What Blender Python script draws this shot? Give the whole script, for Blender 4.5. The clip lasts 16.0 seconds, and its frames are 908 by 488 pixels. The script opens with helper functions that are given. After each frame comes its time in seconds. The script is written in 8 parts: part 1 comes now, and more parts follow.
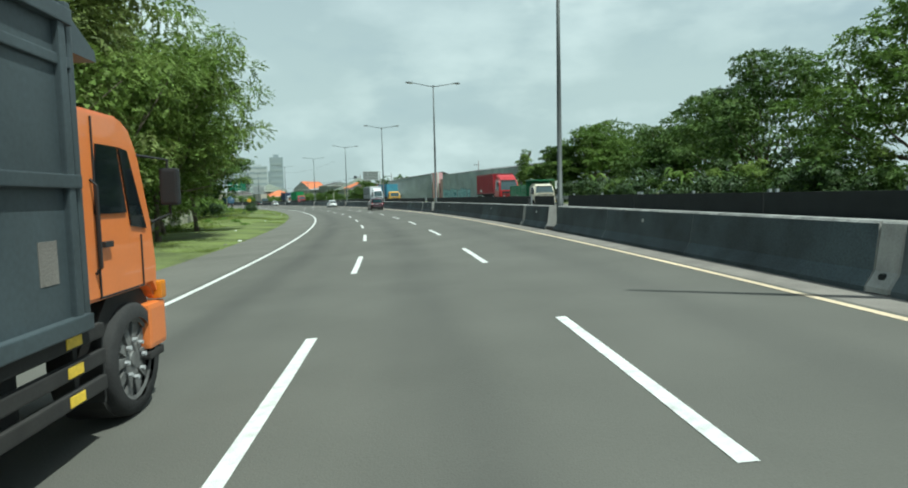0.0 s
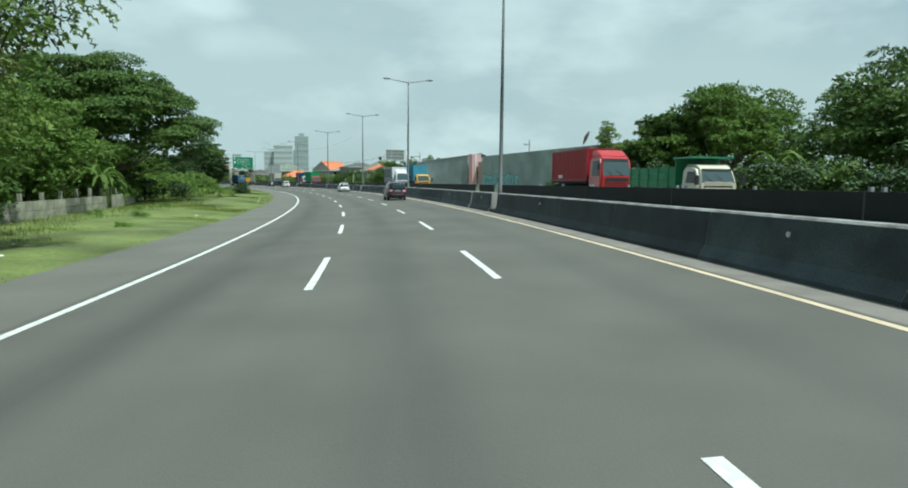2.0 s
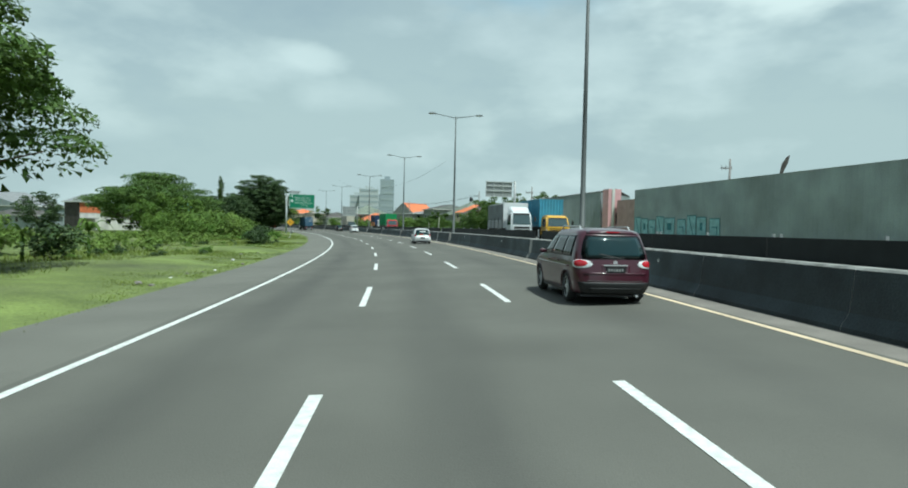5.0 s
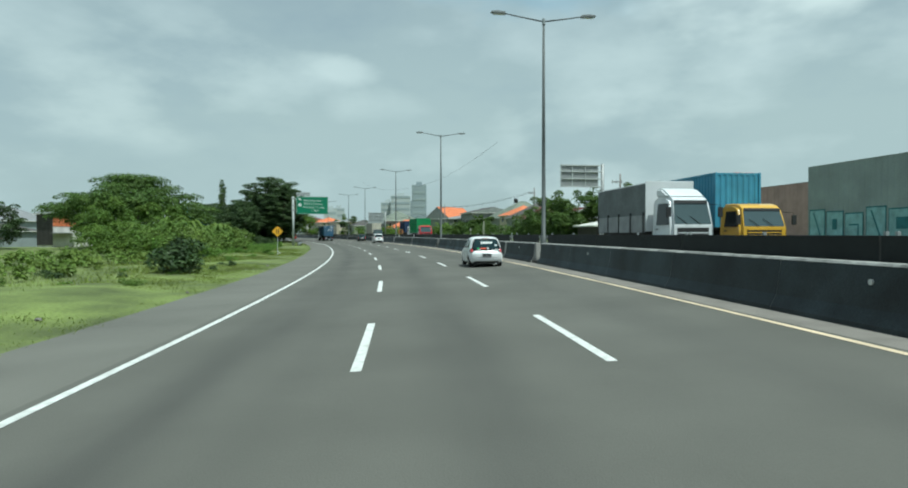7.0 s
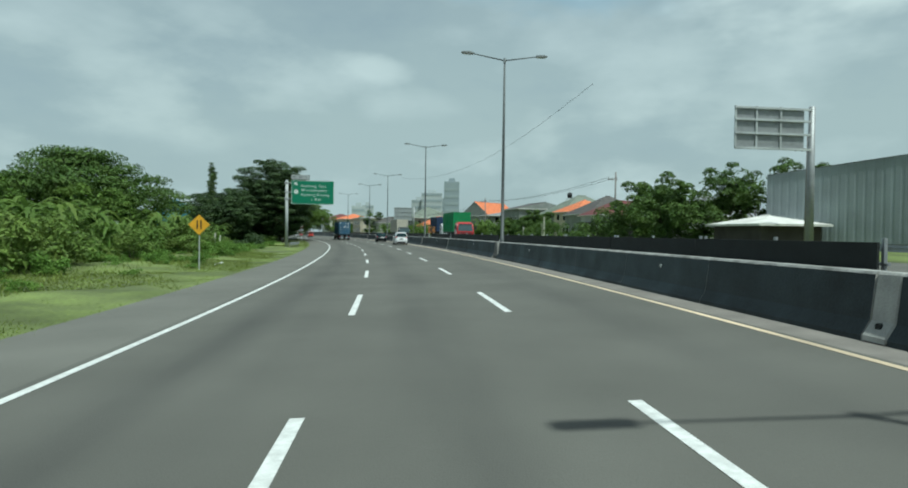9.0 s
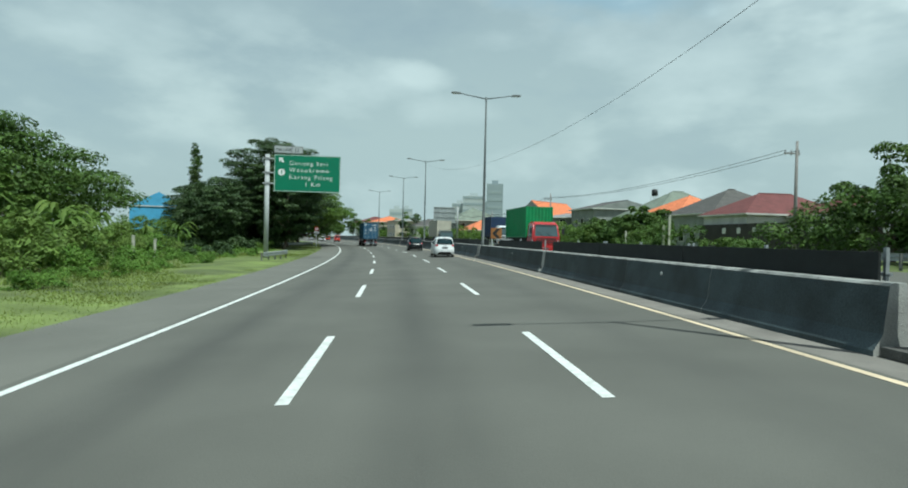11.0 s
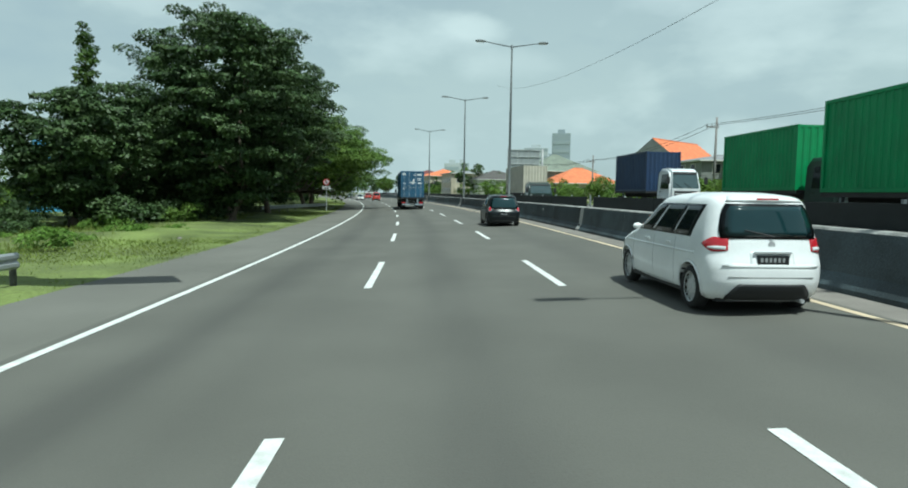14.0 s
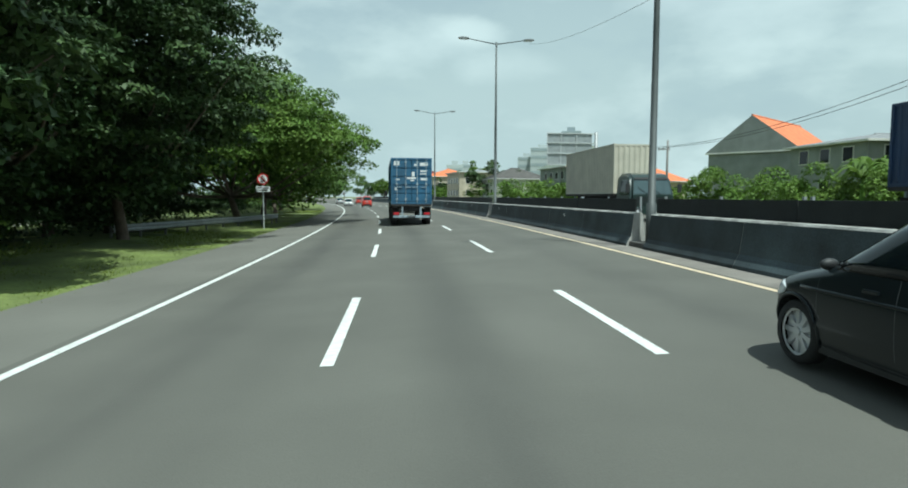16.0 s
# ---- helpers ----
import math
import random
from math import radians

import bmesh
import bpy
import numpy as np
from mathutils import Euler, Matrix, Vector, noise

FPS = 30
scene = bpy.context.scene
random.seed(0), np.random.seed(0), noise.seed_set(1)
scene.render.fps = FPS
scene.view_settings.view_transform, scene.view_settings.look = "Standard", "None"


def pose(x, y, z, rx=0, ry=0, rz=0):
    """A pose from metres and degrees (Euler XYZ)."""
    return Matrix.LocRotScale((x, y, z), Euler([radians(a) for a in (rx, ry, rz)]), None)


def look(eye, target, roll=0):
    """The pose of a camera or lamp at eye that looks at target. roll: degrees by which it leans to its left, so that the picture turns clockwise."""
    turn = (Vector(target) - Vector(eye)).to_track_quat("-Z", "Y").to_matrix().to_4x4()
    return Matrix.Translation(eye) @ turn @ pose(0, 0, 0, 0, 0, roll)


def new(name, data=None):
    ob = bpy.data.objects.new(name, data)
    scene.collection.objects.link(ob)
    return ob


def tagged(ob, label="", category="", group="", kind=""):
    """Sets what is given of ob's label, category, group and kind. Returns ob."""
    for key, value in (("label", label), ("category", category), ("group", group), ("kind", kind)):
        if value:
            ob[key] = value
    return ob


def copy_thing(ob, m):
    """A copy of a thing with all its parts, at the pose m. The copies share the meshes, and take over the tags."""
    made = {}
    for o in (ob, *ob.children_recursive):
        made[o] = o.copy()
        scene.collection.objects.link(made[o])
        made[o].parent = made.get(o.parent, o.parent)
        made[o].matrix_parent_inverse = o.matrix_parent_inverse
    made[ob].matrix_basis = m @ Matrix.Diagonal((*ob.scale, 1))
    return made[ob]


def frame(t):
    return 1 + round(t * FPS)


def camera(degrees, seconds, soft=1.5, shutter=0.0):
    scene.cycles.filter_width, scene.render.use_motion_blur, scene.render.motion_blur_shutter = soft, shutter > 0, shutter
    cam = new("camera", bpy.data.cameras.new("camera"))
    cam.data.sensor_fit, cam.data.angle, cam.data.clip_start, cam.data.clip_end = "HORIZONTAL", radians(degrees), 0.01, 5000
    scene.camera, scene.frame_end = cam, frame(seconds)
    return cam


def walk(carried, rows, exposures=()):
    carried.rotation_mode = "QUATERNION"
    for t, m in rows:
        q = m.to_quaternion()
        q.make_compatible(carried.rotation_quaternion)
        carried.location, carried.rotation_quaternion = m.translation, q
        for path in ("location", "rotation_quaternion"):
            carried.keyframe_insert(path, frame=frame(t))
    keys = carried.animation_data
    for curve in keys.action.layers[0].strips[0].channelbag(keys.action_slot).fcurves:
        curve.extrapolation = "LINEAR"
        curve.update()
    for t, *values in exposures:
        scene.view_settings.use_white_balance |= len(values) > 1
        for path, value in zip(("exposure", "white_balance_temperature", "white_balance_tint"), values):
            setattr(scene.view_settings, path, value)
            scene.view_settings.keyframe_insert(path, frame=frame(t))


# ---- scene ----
# ---------------------------------------------------------------- alignment of the motorway
# curvature (1/m) every 40 m from s = -20; s runs along the camera's lane, d is metres to the left of it
KNOTS = [.00267, .00282, .00223, .00185, .00212, .00115, .00147, .00114, .00121, .00121]
BANK = 0.041                      # the road leans to the inside of its left-hand bend
STEP = 1.0
S_AX = np.arange(-120.0, 1000.0, STEP)
K_AX = np.interp(S_AX, np.arange(-20, 380, 40), KNOTS)
TH_AX = np.concatenate([[0], np.cumsum((K_AX[1:] + K_AX[:-1]) / 2 * STEP)])
TH_AX -= np.interp(0, S_AX, TH_AX)
MID = (TH_AX[1:] + TH_AX[:-1]) / 2
X_AX = np.concatenate([[0], np.cumsum(-np.sin(MID) * STEP)])
Y_AX = np.concatenate([[0], np.cumsum(np.cos(MID) * STEP)])
X_AX -= np.interp(0, S_AX, X_AX)
Y_AX -= np.interp(0, S_AX, Y_AX)


def heading(s):
    return float(np.interp(s, S_AX, TH_AX))


def level(d):
    """Height of the ground at d metres left of the camera's lane."""
    return -BANK * max(-20.0, min(9.0, d))


def spot(s, d, h=0.0):
    t = heading(s)
    return Vector((float(np.interp(s, S_AX, X_AX)) - d * math.cos(t), float(np.interp(s, S_AX, Y_AX)) - d * math.sin(t), level(d) + h))


def along(s, d, h=0.0, turn=0.0, lean=False):
    """Pose at (s, d): local y runs ahead along the road, x to the right, z up."""
    r = Euler((0, math.atan(BANK) * -1 if lean else 0, heading(s) + radians(turn))).to_matrix().to_4x4()
    return Matrix.Translation(spot(s, d, h)) @ r


# ---------------------------------------------------------------- camera
EYE = 1.795
# t, s, d, yaw to the road, pitch, roll
ROWS = [
    (0.0, 0.00, -0.12, -3.44, -4.41, 1.37), (0.5, 7.12, -0.20, -2.95, -4.71, 1.34), (1.0, 14.26, -0.20, -3.74, -5.76, 1.70),
    (1.5, 21.38, -0.20, -4.72, -5.40, 0.40), (2.0, 28.45, -0.19, -5.53, -5.66, -0.58), (2.5, 35.62, -0.30, -4.69, -4.49, -1.18),
    (3.0, 42.93, -0.30, -3.12, -1.70, -1.45), (3.5, 50.29, -0.30, -4.19, -4.32, 0.12), (4.0, 57.67, -0.09, -3.05, 0.26, -2.28),
    (5.25, 76.05, 0.18, -3.60, -2.20, -0.90),
    (6.5, 94.40, 0.40, -3.96, -3.84, -0.38), (7.0, 101.75, 0.43, -3.80, -0.93, 0.12), (7.5, 109.16, 0.33, -3.62, -2.53, 0.73),
    (8.0, 116.63, 0.26, -3.69, -2.10, 0.06), (8.5, 124.08, 0.19, -4.22, -1.04, -0.50), (9.75, 143.10, 0.00, -4.10, -1.00, -0.90),
    (11.0, 162.13, -0.16, -3.99, -0.56, -1.31), (11.5, 169.22, -0.10, -2.55, -1.64, -0.99), (12.0, 176.26, -0.21, -2.15, -1.70, -0.89),
    (12.5, 183.35, -0.15, -2.44, -5.37, -1.02), (13.0, 190.41, -0.12, -0.50, -4.14, -1.36), (13.5, 197.41, -0.05, -2.72, -5.40, -1.33),
    (14.0, 204.33, 0.00, -2.04, -4.70, -0.84), (14.5, 211.21, 0.11, -3.56, -4.14, -1.92), (15.0, 218.19, 0.23, -3.29, -4.06, -1.87),
    (15.5, 225.28, 0.22, -3.82, -5.41, -0.87), (16.0, 232.46, 0.27, -4.19, -4.41, -0.19)]
cam = camera(72.97, 16.0, soft=1.9)
walk(cam, [(t, Matrix.Translation(spot(s, d, EYE)) @ pose(0, 0, 0, 90 + p, 0, math.degrees(heading(s)) + y) @ pose(0, 0, 0, 0, 0, -r))
           for t, s, d, y, p, r in ROWS], exposures=[(t, e, 5900 if t < 0.8 else 5750, -6) for t, e in ((0, .14), (0.5, .12), (1, -.01), (1.5, .12), (2.5, .10), (3.2, 0), (4, .05), (6.5, -.02), (7.5, -.14), (8.5, -.22), (11, -.04), (11.5, -.11), (12, -.01), (12.5, -.10), (13, .02), (13.6, .07), (14.5, .05), (15.2, .04), (16, .16))])

# ---------------------------------------------------------------- sky and sun
SUN_FROM = (Matrix.Rotation(heading(63), 4, "Z") @ Vector((3.78, -3.83, 12.7))).normalized()
world = bpy.data.worlds.new("sky")
scene.world = world
world.use_nodes = True
wn, wl = world.node_tree.nodes, world.node_tree.links
sky = wn.new("ShaderNodeTexSky")
sky.sky_type, sky.sun_disc = "NISHITA", False
sky.sun_elevation = math.asin(SUN_FROM.z)
sky.sun_rotation = math.atan2(SUN_FROM.x, SUN_FROM.y)
sky.air_density, sky.dust_density, sky.ozone_density = 1.0, 2.2, 1.0
tc = wn.new("ShaderNodeTexCoord")
stretch = wn.new("ShaderNodeMapping")
stretch.inputs["Scale"].default_value = (1.4, 1.4, 3.0)
cloud = wn.new("ShaderNodeTexNoise")
cloud.inputs["Scale"].default_value, cloud.inputs["Detail"].default_value, cloud.inputs["Roughness"].default_value = 1.7, 7.0, 0.55
veil = wn.new("ShaderNodeMapRange")
veil.inputs["From Min"].default_value, veil.inputs["From Max"].default_value = 0.18, 0.50
veil.inputs["To Min"].default_value, veil.inputs["To Max"].default_value = 0.55, 1.0
puffs = wn.new("ShaderNodeTexNoise")
puffs.inputs["Scale"].default_value, puffs.inputs["Detail"].default_value = 3.4, 6.0
shade = wn.new("ShaderNodeMapRange")
shade.inputs["From Min"].default_value, shade.inputs["From Max"].default_value = 0.50, 0.80
tone = wn.new("ShaderNodeMixRGB")
tone.inputs["Color1"].default_value, tone.inputs["Color2"].default_value = (5.65, 6.4, 6.35, 1), (7.9, 8.5, 8.3, 1)
over = wn.new("ShaderNodeMixRGB")
bg = wn["Background"]
bg.inputs["Strength"].default_value = 0.09
wl.new(tc.outputs["Generated"], stretch.inputs["Vector"])
wl.new(stretch.outputs[0], cloud.inputs["Vector"])
wl.new(stretch.outputs[0], puffs.inputs["Vector"])
wl.new(cloud.outputs["Fac"], veil.inputs["Value"])
wl.new(puffs.outputs["Fac"], shade.inputs["Value"])
wl.new(shade.outputs[0], tone.inputs["Fac"])
# the veil of cloud thins out higher up
split, high, thin = wn.new("ShaderNodeSeparateXYZ"), wn.new("ShaderNodeMapRange"), wn.new("ShaderNodeMath")
high.inputs["From Min"].default_value, high.inputs["From Max"].default_value = 0.16, 0.55
high.inputs["To Min"].default_value, high.inputs["To Max"].default_value = 1.0, 0.55
thin.operation = "MULTIPLY"
wl.new(tc.outputs["Generated"], split.inputs[0])
wl.new(split.outputs["Z"], high.inputs["Value"])
wl.new(veil.outputs[0], thin.inputs[0])
wl.new(high.outputs[0], thin.inputs[1])
wl.new(thin.outputs[0], over.inputs["Fac"])
wl.new(sky.outputs[0], over.inputs["Color1"])
wl.new(tone.outputs[0], over.inputs["Color2"])
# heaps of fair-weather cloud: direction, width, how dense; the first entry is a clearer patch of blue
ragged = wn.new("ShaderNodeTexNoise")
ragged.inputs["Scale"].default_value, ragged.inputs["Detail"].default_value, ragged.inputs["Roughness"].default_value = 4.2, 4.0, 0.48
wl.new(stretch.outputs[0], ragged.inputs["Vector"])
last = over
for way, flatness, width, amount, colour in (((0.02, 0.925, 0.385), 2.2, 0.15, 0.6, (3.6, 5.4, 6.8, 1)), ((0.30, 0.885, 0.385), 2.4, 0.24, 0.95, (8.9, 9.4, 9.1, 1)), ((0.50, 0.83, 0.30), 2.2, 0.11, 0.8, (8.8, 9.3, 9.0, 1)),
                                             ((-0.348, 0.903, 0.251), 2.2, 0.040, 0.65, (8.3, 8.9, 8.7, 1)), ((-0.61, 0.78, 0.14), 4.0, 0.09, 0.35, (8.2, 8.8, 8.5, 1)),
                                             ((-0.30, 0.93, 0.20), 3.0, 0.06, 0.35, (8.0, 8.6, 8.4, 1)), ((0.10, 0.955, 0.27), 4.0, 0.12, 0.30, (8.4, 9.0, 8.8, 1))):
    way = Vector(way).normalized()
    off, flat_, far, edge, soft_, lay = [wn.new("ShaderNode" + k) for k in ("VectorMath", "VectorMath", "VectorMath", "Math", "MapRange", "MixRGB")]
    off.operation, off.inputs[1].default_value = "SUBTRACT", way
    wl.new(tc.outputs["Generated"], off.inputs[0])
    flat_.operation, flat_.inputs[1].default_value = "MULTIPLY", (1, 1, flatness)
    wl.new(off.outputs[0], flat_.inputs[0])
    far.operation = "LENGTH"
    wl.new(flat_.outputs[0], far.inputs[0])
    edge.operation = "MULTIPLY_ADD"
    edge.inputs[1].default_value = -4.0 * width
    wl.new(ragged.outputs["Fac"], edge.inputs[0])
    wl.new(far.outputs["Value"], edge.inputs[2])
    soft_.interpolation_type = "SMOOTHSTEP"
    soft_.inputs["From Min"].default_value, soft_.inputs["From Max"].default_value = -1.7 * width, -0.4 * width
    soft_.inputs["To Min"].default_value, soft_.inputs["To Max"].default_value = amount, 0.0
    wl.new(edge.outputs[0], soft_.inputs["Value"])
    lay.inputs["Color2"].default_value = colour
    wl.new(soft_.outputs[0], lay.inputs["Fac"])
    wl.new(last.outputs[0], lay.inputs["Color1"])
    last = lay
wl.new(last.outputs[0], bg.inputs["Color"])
sun = new("sun", bpy.data.lights.new("sun", "SUN"))
sun.data.energy, sun.data.angle, sun.data.color = 5.0, radians(0.6), (1.0, 0.96, 0.88)
sun.matrix_world = look(SUN_FROM * 300, (0, 0, 0))


# ---------------------------------------------------------------- materials
def mat(name, color, rough=0.7, metal=0.0, vary=0.15, scale=3.0, bump=0.0, bump_scale=40.0, stain=0.0, spec=0.5, island=0.0, objvar=0.0, coat=0.0, coords="Object"):
    m = bpy.data.materials.new(name)
    m.use_nodes = True
    n, l = m.node_tree.nodes, m.node_tree.links
    b = n["Principled BSDF"]
    b.inputs["Roughness"].default_value, b.inputs["Metallic"].default_value = rough, metal
    b.inputs["Specular IOR Level"].default_value = spec
    b.inputs["Coat Weight"].default_value = coat
    t = n.new("ShaderNodeTexCoord")
    big, fine = n.new("ShaderNodeTexNoise"), n.new("ShaderNodeTexNoise")
    big.inputs["Scale"].default_value, big.inputs["Detail"].default_value = scale, 5
    fine.inputs["Scale"].default_value, fine.inputs["Detail"].default_value = bump_scale, 4
    l.new(t.outputs[coords], big.inputs["Vector"])
    l.new(t.outputs[coords], fine.inputs["Vector"])
    ramp = n.new("ShaderNodeMapRange")
    ramp.inputs["From Min"].default_value, ramp.inputs["From Max"].default_value = 0.3, 0.7
    ramp.inputs["To Min"].default_value, ramp.inputs["To Max"].default_value = 1 - vary, 1 + vary
    l.new(big.outputs["Fac"], ramp.inputs["Value"])
    r2 = n.new("ShaderNodeMapRange")
    r2.inputs["From Min"].default_value, r2.inputs["From Max"].default_value = 0.25, 0.75
    r2.inputs["To Min"].default_value, r2.inputs["To Max"].default_value = 1 - vary * 0.6, 1 + vary * 0.6
    l.new(fine.outputs["Fac"], r2.inputs["Value"])
    mul = n.new("ShaderNodeMath")
    mul.operation = "MULTIPLY"
    l.new(ramp.outputs[0], mul.inputs[0])
    l.new(r2.outputs[0], mul.inputs[1])
    last = mul
    for amount, node, out in ((island, "ShaderNodeNewGeometry", "Random Per Island"), (objvar, "ShaderNodeObjectInfo", "Random")):
        if amount:
            g = n.new(node)
            r3 = n.new("ShaderNodeMapRange")
            r3.inputs["To Min"].default_value, r3.inputs["To Max"].default_value = 1 - amount, 1 + amount
            l.new(g.outputs[out], r3.inputs["Value"])
            k = n.new("ShaderNodeMath")
            k.operation = "MULTIPLY"
            l.new(last.outputs[0], k.inputs[0])
            l.new(r3.outputs[0], k.inputs[1])
            last = k
    c = n.new("ShaderNodeVectorMath")
    c.operation = "SCALE"
    c.inputs[0].default_value = color
    l.new(last.outputs[0], c.inputs["Scale"])
    out = c.outputs[0]
    if stain:
        st = n.new("ShaderNodeTexNoise")
        st.inputs["Scale"].default_value, st.inputs["Detail"].default_value = scale * 0.6, 8
        mp = n.new("ShaderNodeMapping")
        mp.inputs["Scale"].default_value = (1, 1, 0.25)
        mp.inputs["Location"].default_value = (5, 9, 2)
        l.new(t.outputs[coords], mp.inputs["Vector"])
        l.new(mp.outputs[0], st.inputs["Vector"])
        sr = n.new("ShaderNodeMapRange")
        sr.inputs["From Min"].default_value, sr.inputs["From Max"].default_value = 0.48, 0.72
        sr.inputs["To Max"].default_value = stain
        l.new(st.outputs["Fac"], sr.inputs["Value"])
        mx = n.new("ShaderNodeMixRGB")
        mx.inputs["Color2"].default_value = (0.06, 0.055, 0.045, 1)
        l.new(sr.outputs[0], mx.inputs["Fac"])
        l.new(out, mx.inputs["Color1"])
        out = mx.outputs[0]
    l.new(out, b.inputs["Base Color"])
    if bump:
        bp = n.new("ShaderNodeBump")
        bp.inputs["Strength"].default_value, bp.inputs["Distance"].default_value = bump, 0.02
        l.new(fine.outputs["Fac"], bp.inputs["Height"])
        l.new(bp.outputs[0], b.inputs["Normal"])
    return m


def leaf_mat(name, color, tip, glow=0.3, rough=0.6, spec=0.2):
    m = mat(name, color, rough=rough, vary=0.25, scale=0.7, bump_scale=6, island=0.45, spec=spec)
    n, l = m.node_tree.nodes, m.node_tree.links
    b = n["Principled BSDF"]
    src = b.inputs["Base Color"].links[0].from_socket
    mx = n.new("ShaderNodeMixRGB")
    mx.inputs["Color2"].default_value = (*tip, 1)
    nz = n.new("ShaderNodeTexNoise")
    nz.inputs["Scale"].default_value = 0.5
    t = n.new("ShaderNodeTexCoord")
    l.new(t.outputs["Object"], nz.inputs["Vector"])
    rr = n.new("ShaderNodeMapRange")
    rr.inputs["From Min"].default_value, rr.inputs["From Max"].default_value, rr.inputs["To Max"].default_value = 0.4, 0.7, 0.6
    l.new(nz.outputs["Fac"], rr.inputs["Value"])
    l.new(rr.outputs[0], mx.inputs["Fac"])
    l.new(src, mx.inputs["Color1"])
    l.new(mx.outputs[0], b.inputs["Base Color"])
    tr = n.new("ShaderNodeBsdfTranslucent")
    l.new(mx.outputs[0], tr.inputs["Color"])
    ad = n.new("ShaderNodeMixShader")
    ad.inputs["Fac"].default_value = glow
    l.new(b.outputs[0], ad.inputs[1])
    l.new(tr.outputs[0], ad.inputs[2])
    l.new(ad.outputs[0], n["Material Output"].inputs["Surface"])
    return m


def asphalt_mat(name, base, bands=(), grit=0.35):
    """Asphalt with worn wheel tracks and oil bands along the lanes; UV holds (d, s) in metres."""
    m = mat(name, (base * 1.015, base, base * 0.875), rough=0.85, vary=0.12, scale=0.35, bump=grit, bump_scale=60, spec=0.3, stain=0.0)
    n, l = m.node_tree.nodes, m.node_tree.links
    b = n["Principled BSDF"]
    src = b.inputs["Base Color"].links[0].from_socket
    uv = n.new("ShaderNodeUVMap")
    sep = n.new("ShaderNodeSeparateXYZ")
    l.new(uv.outputs[0], sep.inputs[0])
    wob = n.new("ShaderNodeTexNoise")
    wob.inputs["Scale"].default_value, wob.inputs["Detail"].default_value = 0.12, 4
    mp = n.new("ShaderNodeMapping")
    mp.inputs["Scale"].default_value = (9, 1, 1)
    l.new(uv.outputs[0], mp.inputs["Vector"])
    l.new(mp.outputs[0], wob.inputs["Vector"])
    last = None
    for centre, half, amount in bands:
        a = n.new("ShaderNodeMath")
        a.operation = "SUBTRACT"
        a.inputs[1].default_value = centre
        l.new(sep.outputs["X"], a.inputs[0])
        q = n.new("ShaderNodeMath")
        q.operation = "ABSOLUTE"
        l.new(a.outputs[0], q.inputs[0])
        r = n.new("ShaderNodeMapRange")
        r.interpolation_type = "SMOOTHSTEP"
        r.inputs["From Min"].default_value, r.inputs["From Max"].default_value = 0.0, half
        r.inputs["To Min"].default_value, r.inputs["To Max"].default_value = amount, 0.0
        l.new(q.outputs[0], r.inputs["Value"])
        if last:
            s2 = n.new("ShaderNodeMath")
            l.new(last.outputs[0], s2.inputs[0])
            l.new(r.outputs[0], s2.inputs[1])
            last = s2
        else:
            last = r
    if last:
        k = n.new("ShaderNodeMath")
        k.operation = "MULTIPLY"
        w2 = n.new("ShaderNodeMapRange")
        w2.inputs["From Min"].default_value, w2.inputs["From Max"].default_value = 0.25, 0.75
        w2.inputs["To Min"].default_value, w2.inputs["To Max"].default_value = 0.3, 1.5
        l.new(wob.outputs["Fac"], w2.inputs["Value"])
        l.new(last.outputs[0], k.inputs[0])
        l.new(w2.outputs[0], k.inputs[1])
        mx = n.new("ShaderNodeMixRGB")
        mx.inputs["Color2"].default_value = (base * 0.42, base * 0.42, base * 0.40, 1)
        l.new(k.outputs[0], mx.inputs["Fac"])
        l.new(src, mx.inputs["Color1"])
        l.new(mx.outputs[0], b.inputs["Base Color"])
    return m


ASPHALT = asphalt_mat("asphalt", 0.1035, [(-0.4, 0.95, 0.34), (3.1, 1.0, 0.40), (-4.1, 0.9, 0.22), (2.0, 0.6, 0.12)])
SHOULDER = asphalt_mat("shoulder_asphalt", 0.132, [], 0.5)
GUTTER = mat("dusty_concrete", (0.180, 0.166, 0.148), rough=0.9, vary=0.2, scale=1.5, bump=0.3, bump_scale=60)
WHITE_LINE = mat("road_paint_white", (0.61, 0.62, 0.595), rough=0.65, vary=0.16, scale=9.0, bump=0.4, bump_scale=70, stain=0.22)
YELLOW_LINE = mat("road_paint_yellow", (0.64, 0.52, 0.36), rough=0.6, vary=0.16, scale=0.6, bump=0.3, bump_scale=70, stain=0.3)
CONCRETE = mat("concrete", (0.40, 0.395, 0.37), rough=0.9, vary=0.2, scale=1.6, bump=0.5, bump_scale=35, stain=0.45)
# Set paler so the colour carries the sunlit line along the worn top.
WORN_LIT_TOP = mat("worn_sunlit_barrier_top", (0.30, 0.30, 0.285), rough=0.85, vary=0.45, scale=2.5, bump=0.4, bump_scale=30, stain=0.5)
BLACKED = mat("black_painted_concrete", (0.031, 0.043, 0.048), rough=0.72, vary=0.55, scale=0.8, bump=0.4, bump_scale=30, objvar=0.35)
SCREEN = mat("black_glare_screen", (0.010, 0.013, 0.013), rough=0.85, vary=0.3, scale=2.0, bump=0.5, bump_scale=60)
STEEL = mat("galvanised_steel", (0.36, 0.38, 0.385), rough=0.5, metal=0.55, vary=0.12, scale=2.0, bump_scale=20)
